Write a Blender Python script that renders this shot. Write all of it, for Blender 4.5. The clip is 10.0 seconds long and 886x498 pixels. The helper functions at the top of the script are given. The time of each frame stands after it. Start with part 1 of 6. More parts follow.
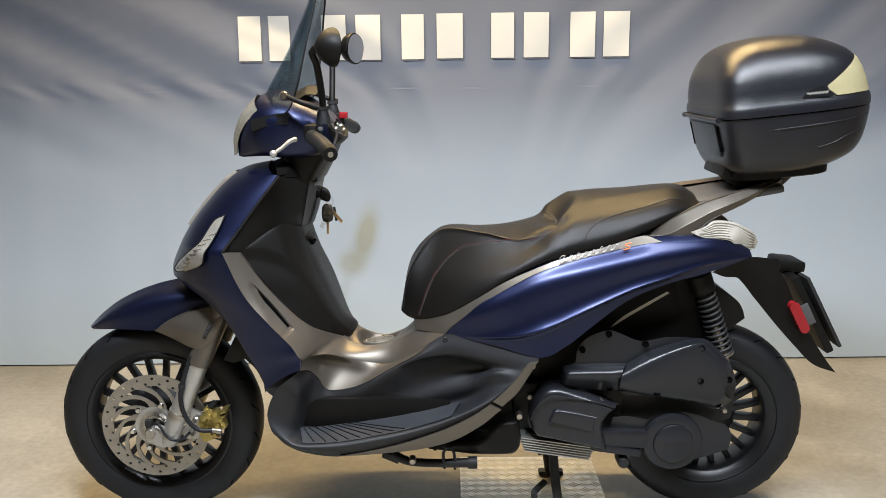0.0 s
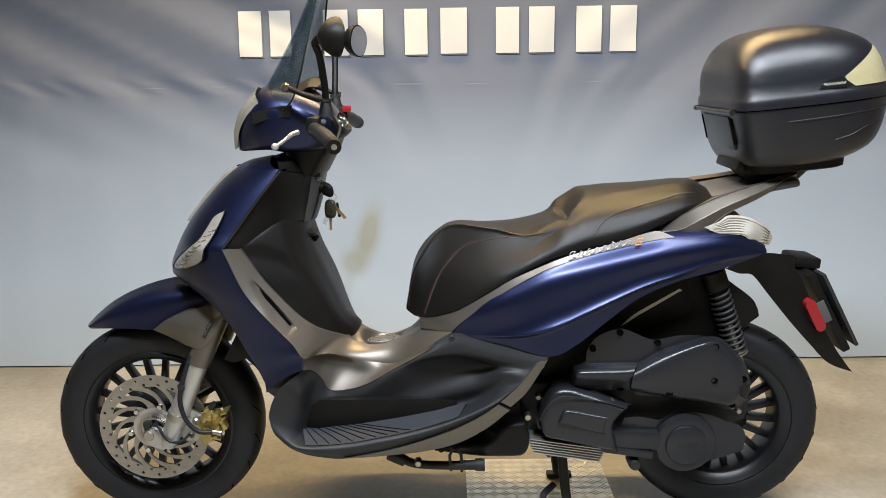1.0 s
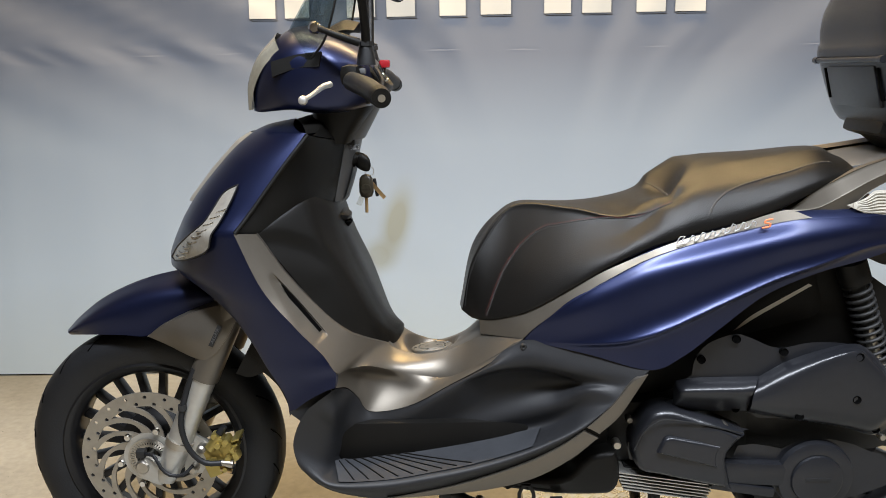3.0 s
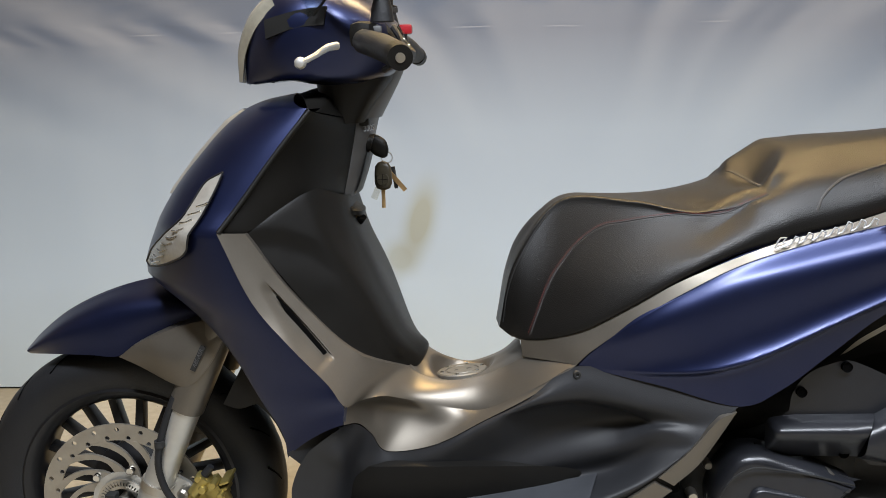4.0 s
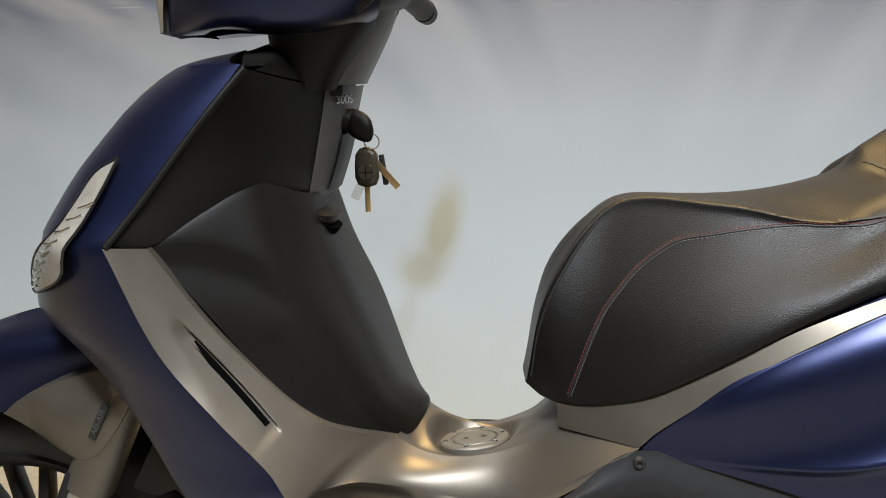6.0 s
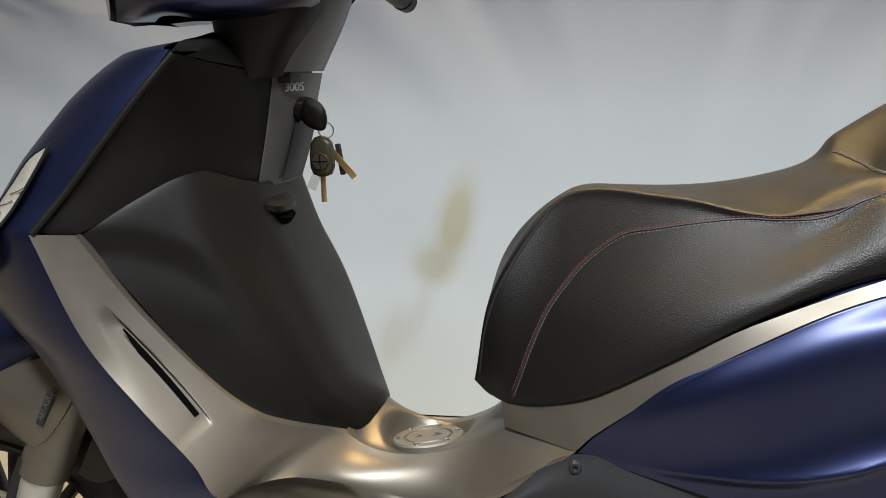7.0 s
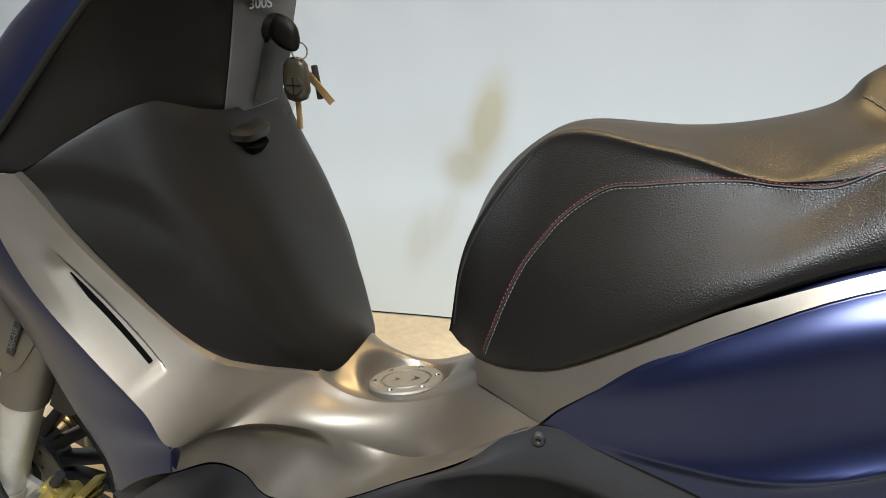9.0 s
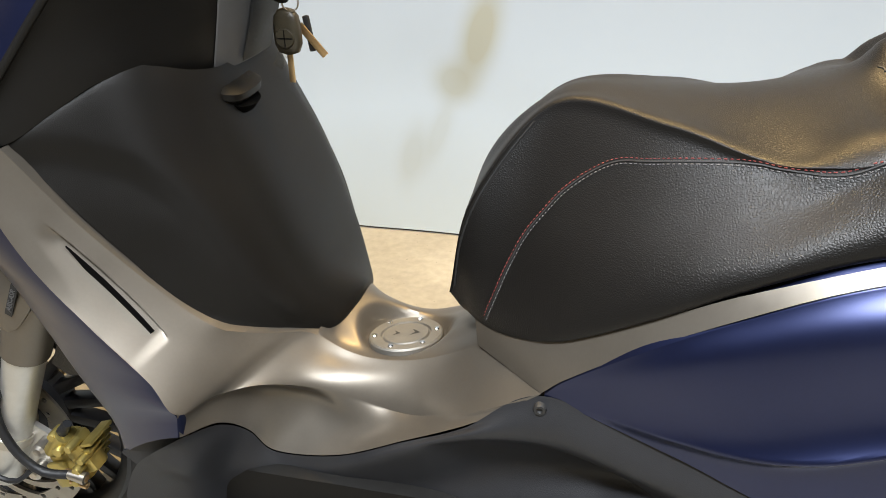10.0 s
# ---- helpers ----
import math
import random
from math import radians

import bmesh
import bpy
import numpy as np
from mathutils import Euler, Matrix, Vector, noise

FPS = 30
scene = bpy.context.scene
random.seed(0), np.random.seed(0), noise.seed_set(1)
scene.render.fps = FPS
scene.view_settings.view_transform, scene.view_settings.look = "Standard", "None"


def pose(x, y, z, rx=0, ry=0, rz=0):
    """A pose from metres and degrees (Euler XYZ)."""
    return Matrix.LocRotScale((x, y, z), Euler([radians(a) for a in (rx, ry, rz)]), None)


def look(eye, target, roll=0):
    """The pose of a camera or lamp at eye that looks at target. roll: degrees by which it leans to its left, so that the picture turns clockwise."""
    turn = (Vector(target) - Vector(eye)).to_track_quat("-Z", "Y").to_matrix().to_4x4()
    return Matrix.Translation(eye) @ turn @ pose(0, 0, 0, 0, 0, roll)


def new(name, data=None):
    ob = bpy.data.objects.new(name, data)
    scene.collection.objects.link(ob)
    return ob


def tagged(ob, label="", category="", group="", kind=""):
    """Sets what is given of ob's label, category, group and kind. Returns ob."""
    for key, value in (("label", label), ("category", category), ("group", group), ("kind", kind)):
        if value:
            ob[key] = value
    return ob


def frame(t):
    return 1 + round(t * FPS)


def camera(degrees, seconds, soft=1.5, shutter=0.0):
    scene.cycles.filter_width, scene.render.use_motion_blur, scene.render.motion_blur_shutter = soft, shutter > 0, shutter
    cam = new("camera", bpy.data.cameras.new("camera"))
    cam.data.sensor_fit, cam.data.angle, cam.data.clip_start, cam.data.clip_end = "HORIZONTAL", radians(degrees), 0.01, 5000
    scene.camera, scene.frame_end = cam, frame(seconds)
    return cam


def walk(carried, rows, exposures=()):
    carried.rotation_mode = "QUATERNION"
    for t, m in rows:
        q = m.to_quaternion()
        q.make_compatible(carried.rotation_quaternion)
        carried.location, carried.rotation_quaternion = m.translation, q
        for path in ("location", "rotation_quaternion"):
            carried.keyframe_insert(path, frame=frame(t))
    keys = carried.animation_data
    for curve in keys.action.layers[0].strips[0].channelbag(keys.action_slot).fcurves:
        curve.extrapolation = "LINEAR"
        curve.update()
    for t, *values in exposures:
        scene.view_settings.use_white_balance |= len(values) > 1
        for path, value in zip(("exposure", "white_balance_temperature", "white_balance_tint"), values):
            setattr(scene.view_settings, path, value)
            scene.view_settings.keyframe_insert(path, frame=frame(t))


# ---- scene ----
cam = camera(56.1, 10.0, soft=0.7)
PATH = [
    (0, (0.81, -2.209, 1.235), (0.798, -0.255, 0.809), -0.7),
    (0.5, (0.812, -2.204, 1.223), (0.796, -0.249, 0.802), -0.9),
    (1, (0.795, -2.157, 1.209), (0.782, -0.202, 0.788), -0.8),
    (1.5, (0.766, -2.07, 1.182), (0.757, -0.115, 0.76), -0.9),
    (2, (0.746, -1.978, 1.153), (0.739, -0.024, 0.73), -0.9),
    (2.5, (0.688, -1.874, 1.127), (0.681, 0.08, 0.701), -0.9),
    (4, (0.642, -1.438, 1.036), (0.567, 0.515, 0.611), -1.2),
    (4.5, (0.607, -1.273, 1.016), (0.512, 0.678, 0.587), -1.2),
    (5, (0.588, -1.146, 1.012), (0.488, 0.804, 0.581), -1.2),
    (6.5, (0.747, -0.995, 0.954), (0.491, 0.945, 0.543), -1.4),
    (7, (0.808, -0.975, 0.953), (0.472, 0.952, 0.533), -1.5),
    (7.5, (0.855, -0.956, 0.945), (0.46, 0.955, 0.508), -1.4),
    (8, (0.879, -0.943, 0.946), (0.437, 0.944, 0.452), -1.4),
    (8.5, (0.889, -0.91, 0.966), (0.415, 0.942, 0.378), -1.2),
    (9, (0.888, -0.86, 1.003), (0.408, 0.949, 0.297), -1.2),
    (9.5, (0.872, -0.84, 1.034), (0.408, 0.914, 0.193), -1.2),
    (10, (0.867, -0.821, 1.075), (0.437, 0.882, 0.118), -1.4),
]
walk(cam, [(t, look(eye, target, roll)) for t, eye, target, roll in PATH], [(0.0, 0.0, 6350, 12), (2.5, 0.0, 6400, 12), (4.5, 0.0, 6480, 12), (6.5, 0.0, 6700, 10), (7.5, 0.0, 6700, 10), (8.0, 0.06, 6700, 10), (8.5, 0.18, 6680, 10), (9.0, 0.30, 6650, 10), (9.5, 0.37, 6650, 10), (10.0, 0.42, 6650, 11)])

# ---- world, lamps, exposure ----
world = bpy.data.worlds.new("world")
scene.world = world
world.use_nodes = True
world.node_tree.nodes["Background"].inputs[0].default_value = (0.9, 0.95, 1.0, 1)
world.node_tree.nodes["Background"].inputs[1].default_value = 0.010


def lamp(name, eye, target, size, power, colour):
    data = bpy.data.lights.new(name, "AREA")
    data.shape, data.size, data.size_y, data.energy, data.color = "RECTANGLE", size[0], size[1], power, colour
    ob = new(name, data)
    ob.matrix_world = look(eye, target)
    return ob


lamp("ceiling_lamp_cool", (0.45, -1.40, 2.92), (0.7, -1.0, 0.0), (1.5, 0.24), 134, (0.88, 0.94, 1.0))
lamp("ceiling_lamp_cool", (1.95, -1.50, 2.92), (1.8, -0.9, 0.0), (1.7, 0.24), 87, (0.88, 0.94, 1.0))
lamp("ceiling_lamp_warm", (0.8, 0.90, 2.92), (0.8, 0.65, 0.0), (2.6, 0.20), 125, (1.0, 0.70, 0.31))


# ---- materials ----
def material(name, colour, rough=0.5, metal=0.0, vary=0.15, scale=30.0, bump=0.0, bump_scale=400.0, spec=0.5, coat=0.0, rough_vary=0.1, coat_rough=0.12):
    m = bpy.data.materials.new(name)
    m.use_nodes = True
    nt = m.node_tree
    p = nt.nodes["Principled BSDF"]
    p.inputs["Metallic"].default_value = metal
    p.inputs["Specular IOR Level"].default_value = spec
    p.inputs["Coat Weight"].default_value = coat
    p.inputs["Coat Roughness"].default_value = coat_rough
    co = nt.nodes.new("ShaderNodeTexCoord")
    n1 = nt.nodes.new("ShaderNodeTexNoise")
    n1.inputs["Scale"].default_value, n1.inputs["Detail"].default_value = scale, 6
    n2 = nt.nodes.new("ShaderNodeTexNoise")
    n2.inputs["Scale"].default_value, n2.inputs["Detail"].default_value = scale / 9, 3
    for n in (n1, n2):
        nt.links.new(co.outputs["Object"], n.inputs["Vector"])
    mix = nt.nodes.new("ShaderNodeMath")
    mix.operation = "ADD"
    nt.links.new(n1.outputs["Fac"], mix.inputs[0])
    nt.links.new(n2.outputs["Fac"], mix.inputs[1])
    ramp = nt.nodes.new("ShaderNodeMapRange")
    ramp.inputs["From Min"].default_value, ramp.inputs["From Max"].default_value = 0.6, 1.4
    ramp.inputs["To Min"].default_value, ramp.inputs["To Max"].default_value = 1 - vary, 1 + vary
    nt.links.new(mix.outputs[0], ramp.inputs["Value"])
    col = nt.nodes.new("ShaderNodeVectorMath")
    col.operation = "SCALE"
    col.inputs[0].default_value = colour
    nt.links.new(ramp.outputs[0], col.inputs["Scale"])
    nt.links.new(col.outputs[0], p.inputs["Base Color"])
    rr = nt.nodes.new("ShaderNodeMapRange")
    rr.inputs["From Min"].default_value, rr.inputs["From Max"].default_value = 0.3, 0.7
    rr.inputs["To Min"].default_value = max(0.02, rough * (1 - rough_vary))
    rr.inputs["To Max"].default_value = min(1.0, rough * (1 + rough_vary))
    nt.links.new(n2.outputs["Fac"], rr.inputs["Value"])
    nt.links.new(rr.outputs[0], p.inputs["Roughness"])
    if bump:
        nb = nt.nodes.new("ShaderNodeTexNoise")
        nb.inputs["Scale"].default_value, nb.inputs["Detail"].default_value = bump_scale, 2
        nt.links.new(co.outputs["Object"], nb.inputs["Vector"])
        b = nt.nodes.new("ShaderNodeBump")
        b.inputs["Strength"].default_value, b.inputs["Distance"].default_value = bump, 0.002
        nt.links.new(nb.outputs["Fac"], b.inputs["Height"])
        nt.links.new(b.outputs[0], p.inputs["Normal"])
    return m


SILVER = material("matt_silver_paint", (0.150, 0.134, 0.112), 0.40, 0.72, 0.04, 300, 0.012, 1500, 0.4, rough_vary=0.06)
BLUE = material("satin_blue_paint", (0.0122, 0.0185, 0.063), 0.38, 0.85, 0.05, 300, 0.004, 900, 0.5, 0.50, 0.03, 0.27)
BLACK = material("grained_black_plastic", (0.0050, 0.0046, 0.0040), 0.46, 0.0, 0.14, 60, 0.16, 1300, 0.22)
FLOORBLK = material("dark_grey_plastic", (0.0125, 0.0130, 0.0150), 0.52, 0.0, 0.16, 50, 0.15, 900, 0.45)
MATRUBBER = material("ribbed_mat_rubber", (0.030, 0.032, 0.037), 0.55, 0.0, 0.25, 40, 0.2, 500, 0.5)
GREY = material("grey_strip_plastic", (0.085, 0.085, 0.086), 0.48, 0.2, 0.06, 80)
ENGINE = material("engine_cover_paint", (0.017, 0.018, 0.022), 0.31, 0.25, 0.14, 50, 0.1, 700, 0.6)
DARK = material("dirty_black_metal", (0.018, 0.018, 0.018), 0.6, 0.2, 0.4, 40, 0.2, 200)
RIM = material("gloss_black_rim", (0.005, 0.005, 0.006), 0.38, 0.0, 0.2, 30)
RUBBER = material("tyre_rubber", (0.0075, 0.0080, 0.0095), 0.54, 0.0, 0.3, 25, 0.25, 250, 0.42)
STEEL = material("brushed_steel", (0.46, 0.43, 0.38), 0.34, 0.95, 0.12, 60, 0.05, 600)
DISC = material("worn_disc_steel", (0.39, 0.36, 0.31), 0.42, 0.85, 0.18, 40, 0.05, 400)
ALU = material("cast_alloy", (0.52, 0.51, 0.48), 0.42, 0.8, 0.12, 60, 0.1, 500)
GOLD = material("gold_caliper", (0.45, 0.36, 0.12), 0.35, 0.85, 0.15, 60, 0.1, 300)
CAPGREY = material("cast_cap_grey", (0.17, 0.165, 0.15), 0.46, 0.6, 0.12, 80, 0.1, 500)
CHROME = material("chrome", (0.75, 0.75, 0.74), 0.1, 1.0, 0.04, 30)
CASE = material("top_case_plastic", (0.0085, 0.0092, 0.0125), 0.32, 0.0, 0.14, 40, 0.2, 1100, 0.62)
RED = material("red_plastic", (0.26, 0.012, 0.016), 0.25, 0.0, 0.1, 40)
REFLECT = material("pale_reflector", (0.42, 0.37, 0.21), 0.35, 0.1, 0.08, 90, 0.15, 150)
LENS = material("clear_lens", (0.36, 0.34, 0.30), 0.18, 0.40, 0.15, 120, 0.3, 120)
TAILGLASS = material("clear_tail_lens", (0.52, 0.49, 0.42), 0.22, 0.15, 0.12, 120, 0.25, 90)
HEADGLASS = material("headlight_glass", (0.34, 0.315, 0.25), 0.18, 0.4, 0.12, 120, 0.2, 120)
WHITE = material("white_print_and_shine", (0.56, 0.54, 0.48), 0.6, 0.0, 0.03, 20)
PRINT = material("grey_print_shade", (0.10, 0.105, 0.12), 0.6, 0.0, 0.05, 20)
ORANGE = material("orange_print", (0.75, 0.22, 0.08), 0.5, 0.0, 0.05, 20)
PALE = material("silver_print", (0.46, 0.47, 0.49), 0.35, 0.5, 0.05, 20)
REDTHREAD = material("red_thread", (0.24, 0.045, 0.04), 0.7, 0.0, 0.2, 200)
GREYTHREAD = material("grey_thread", (0.17, 0.16, 0.155), 0.7, 0.0, 0.2, 200)
BRASS = material("brass_key", (0.60, 0.42, 0.22), 0.3, 0.9, 0.1, 60)
PLATE = material("tread_plate_alloy", (0.72, 0.69, 0.60), 0.4, 0.8, 0.2, 15, 0.1, 200)


def leather():
    m = material("seat_vinyl", (0.0052, 0.0048, 0.0044), 0.41, 0.0, 0.1, 60, spec=0.28)
    nt = m.node_tree
    p = nt.nodes["Principled BSDF"]
    co = nt.nodes["Texture Coordinate"]
    v = nt.nodes.new("ShaderNodeTexVoronoi")
    v.feature, v.inputs["Scale"].default_value = "DISTANCE_TO_EDGE", 430
    nt.links.new(co.outputs["Object"], v.inputs["Vector"])
    cell = nt.nodes.new("ShaderNodeMapRange")
    cell.interpolation_type = "SMOOTHSTEP"
    cell.inputs["From Min"].default_value, cell.inputs["From Max"].default_value = 0.0, 0.36
    nt.links.new(v.outputs["Distance"], cell.inputs["Value"])
    b = nt.nodes.new("ShaderNodeBump")
    b.inputs["Strength"].default_value, b.inputs["Distance"].default_value = 0.30, 0.0005
    nt.links.new(cell.outputs[0], b.inputs["Height"])
    nt.links.new(b.outputs[0], p.inputs["Normal"])
    return m


VINYL = leather()
# olive instead of black: the fob's warm reflection is put into its colour
FOB = material("worn_fob_warm_sheen", (0.040, 0.034, 0.022), 0.36, 0.0, 0.25, 90, 0.1, 500, 0.5)
# near-black that paints the shade inside slots, grooves and holes
RECESS_SHADE = material("painted_recess_shade", (0.002, 0.002, 0.002), 0.95, 0.0, 0.1, 50, 0.0, 100, 0.05)


def glass(name, colour, gloss=0.08):
    """A thin clear sheet: it tints what is behind it and mirrors a little."""
    m = bpy.data.materials.new(name)
    m.use_nodes = True
    nt = m.node_tree
    nt.nodes.remove(nt.nodes["Principled BSDF"])
    tr, gl, mx = nt.nodes.new("ShaderNodeBsdfTransparent"), nt.nodes.new("ShaderNodeBsdfGlossy"), nt.nodes.new("ShaderNodeMixShader")
    tr.inputs["Color"].default_value = (*colour, 1)
    gl.inputs["Roughness"].default_value = 0.06
    mx.inputs[0].default_value = gloss
    nt.links.new(tr.outputs[0], mx.inputs[1])
    nt.links.new(gl.outputs[0], mx.inputs[2])
    nt.links.new(mx.outputs[0], nt.nodes["Material Output"].inputs["Surface"])
    return m


SMOKE = glass("smoked_screen", (0.64, 0.70, 0.73))
CLEAR = glass("clear_plastic", (0.93, 0.92, 0.88), 0.10)
MIRROR = material("mirror_glass", (0.85, 0.86, 0.88), 0.02, 1.0, 0.01, 5)


# ---- building helpers ----
BASE = Vector((0.77, 0.0, 0.0))


def thing(name, at, label, category, group="", kind=""):
    ob = new(name)
    ob.empty_display_size = 0.1
    ob.location = at
    return tagged(ob, label, category, group, kind)


def to_mesh(name, verts, faces, smooth=True, sharp=40):
    me = bpy.data.meshes.new(name)
    me.from_pydata([tuple(v) for v in verts], [], faces)
    me.update()
    bm = bmesh.new()
    bm.from_mesh(me)
    bmesh.ops.remove_doubles(bm, verts=bm.verts, dist=1e-6)
    bmesh.ops.recalc_face_normals(bm, faces=bm.faces)
    for f in bm.faces:
        f.smooth = smooth
    lim = radians(sharp)
    for e in bm.edges:
        if len(e.link_faces) == 2 and e.calc_face_angle(0) > lim:
            e.smooth = False
    bm.to_mesh(me)
    bm.free()
    return me


def part(name, me, mat, parent=None, label=""):
    """Links a mesh, given in world places, as one object under a thing or a part."""
    if isinstance(me, tuple):
        me = to_mesh(name, *me)
    elif isinstance(me, bmesh.types.BMesh):
        bm, me = me, bpy.data.meshes.new(name)
        bm.to_mesh(me)
        bm.free()
    if mat is not None:
        me.materials.clear()
        me.materials.append(mat)
    ob = new(name, me)
    if parent is not None:
        ob.parent = parent
        ob.matrix_parent_inverse = Matrix.Translation(-parent.location) if parent.type == "EMPTY" else Matrix()
    return tagged(ob, label)


def mirror(g):
    v, f = g
    return [(x, -y, z) for x, y, z in v], [tuple(reversed(q)) for q in f]


def join(*gs):
    vs, fs = [], []
    for v, f in gs:
        o = len(vs)
        vs += list(v)
        fs += [tuple(i + o for i in q) for q in f]
    return vs, fs


def moved(g, m):
    return [tuple(m @ Vector(p)) for p in g[0]], g[1]


def catmull(p0, p1, p2, p3, t):
    return 0.5 * ((2 * p1) + (p2 - p0) * t + (2 * p0 - 5 * p1 + 4 * p2 - p3) * t * t + (3 * p1 - p0 - 3 * p2 + p3) * t ** 3)


def curve(pts, step, closed=False, corner=42):
    """A smooth line through the points, with corners kept where it turns sharply."""
    P = [np.array(p, float) for p in pts]
    n = len(P)

    def sharp(i):
        if not closed and i in (0, n - 1):
            return True
        a, b = P[i] - P[i - 1], P[(i + 1) % n] - P[i]
        c = float(a @ b) / (np.linalg.norm(a) * np.linalg.norm(b) + 1e-12)
        return c < math.cos(radians(corner))

    out = []
    for i in range(n if closed else n - 1):
        p1, p2 = P[i], P[(i + 1) % n]
        p0 = 2 * p1 - p2 if sharp(i) else P[i - 1]
        p3 = 2 * p2 - p1 if sharp((i + 1) % n) else P[(i + 2) % n]
        L = np.linalg.norm(p2 - p1)
        a, b = np.linalg.norm(p1 - p0), np.linalg.norm(p3 - p2)
        if a > 1.5 * L:
            p0 = p1 + (p0 - p1) * L / a
        if b > 1.5 * L:
            p3 = p2 + (p3 - p2) * L / b
        k = max(1, round(L / step))
        out += [catmull(p0, p1, p2, p3, j / k) for j in range(k)]
    if not closed:
        out.append(P[-1])
    return out


def resample(pts, n):
    """n points at even steps along a smooth line through pts."""
    c = np.array(curve(pts, 0.004, corner=70))
    d = np.r_[0, np.cumsum(np.linalg.norm(np.diff(c, axis=0), axis=1))]
    s = np.linspace(0, d[-1], n)
    return np.stack([np.interp(s, d, c[:, k]) for k in range(3)], axis=1)


def spline_columns(rows, m):
    """Fills m points between successive rows (same length) by smooth curves across them."""
    R = np.array(rows)
    out = []
    for i in range(len(R) - 1):
        p1, p2 = R[i], R[i + 1]
        p0 = R[i - 1] if i > 0 else 2 * p1 - p2
        p3 = R[i + 2] if i + 2 < len(R) else 2 * p2 - p1
        out += [catmull(p0, p1, p2, p3, j / m) for j in range(m)]
    out.append(R[-1])
    return out


def grid_faces(nr, nc, closed_rows=False, closed_cols=False):
    f = []
    for i in range(nr if closed_rows else nr - 1):
        for j in range(nc if closed_cols else nc - 1):
            a, b = i * nc + j, i * nc + (j + 1) % nc
            c, d = ((i + 1) % nr) * nc + (j + 1) % nc, ((i + 1) % nr) * nc + j
            f.append((a, b, c, d))
    return f


def loft(rails, n=40, m=8, per=6):
    """A skin through rails: each rail a list of places, drawn smooth along and across. n=0: rails with the same
    number of places, matched one by one with per steps between them."""
    if n:
        rows = [resample(r, n) for r in rails]
    else:
        rows = []
        for r in rails:
            rows.append(np.array(spline_columns([np.array(p, float) for p in r], per)))
        n = len(rows[0])
    rows = spline_columns(rows, m)
    return [tuple(p) for r in rows for p in r], grid_faces(len(rows), n)


def tps(ctrl, at):
    """Smooth y over the (x, z) plane through ctrl's (x, y, z)."""
    c = np.array(ctrl)
    q, y = c[:, [0, 2]] * 10, c[:, 1]

    def phi(r):
        return np.where(r > 1e-9, r * r * np.log(np.maximum(r, 1e-9)), 0)

    n = len(q)
    K = phi(np.linalg.norm(q[:, None] - q[None], axis=2)) + 1e-4 * np.eye(n)
    Q = np.c_[np.ones(n), q]
    A = np.block([[K, Q], [Q.T, np.zeros((3, 3))]])
    w = np.linalg.solve(A, np.r_[y, 0, 0, 0])
    p = np.array(at) * 10
    U = phi(np.linalg.norm(p[:, None] - q[None], axis=2))
    return U @ w[:n] + np.c_[np.ones(len(p)), p] @ w[n:]


def inside(p, poly):
    x, z = p
    r = False
    for i in range(len(poly)):
        (x1, z1), (x2, z2) = poly[i - 1], poly[i]
        if (z1 > z) != (z2 > z) and x < (x2 - x1) * (z - z1) / (z2 - z1) + x1:
            r = not r
    return r


def fill(loop, step, holes=()):
    """Triangles over a closed (x, z) loop, with an even spread of points inside."""
    from mathutils.geometry import delaunay_2d_cdt
    loops = [loop, *holes]
    pts, edges = [], []
    for lp in loops:
        o = len(pts)
        pts += [Vector(p) for p in lp]
        edges += [(o + i, o + (i + 1) % len(lp)) for i in range(len(lp))]
    border = np.array([tuple(p) for p in pts])
    xs, zs = [p[0] for p in loop], [p[1] for p in loop]
    row = 0
    z = min(zs) + step * 0.5
    while z < max(zs):
        x = min(xs) + (step * 0.5 if row % 2 else 0)
        while x < max(xs):
            if np.min((border[:, 0] - x) ** 2 + (border[:, 1] - z) ** 2) > (0.55 * step) ** 2 and inside((x, z), loop) and not any(inside((x, z), h) for h in holes):
                pts.append(Vector((x, z)))
            x += step
        z += step * 0.87
        row += 1
    v, e, f, ov, oe, of = delaunay_2d_cdt(pts, edges, [], 1, 1e-7)
    keep = []
    for t in f:
        c = (sum(v[i][0] for i in t) / len(t), sum(v[i][1] for i in t) / len(t))
        if inside(c, loop) and not any(inside(c, h) for h in holes):
            keep.append(tuple(t))
    return [(p[0], p[1]) for p in v], keep


def near_line(p, line):
    """Distance of points p (n, 2) to a line of (x, z)."""
    best = np.full(len(p), 1e9)
    L = np.array(line)
    for a, b in zip(L[:-1], L[1:]):
        d = b - a
        t = np.clip(((p - a) @ d) / (d @ d + 1e-12), 0, 1)
        best = np.minimum(best, np.linalg.norm(p - a - t[:, None] * d, axis=1))
    return best


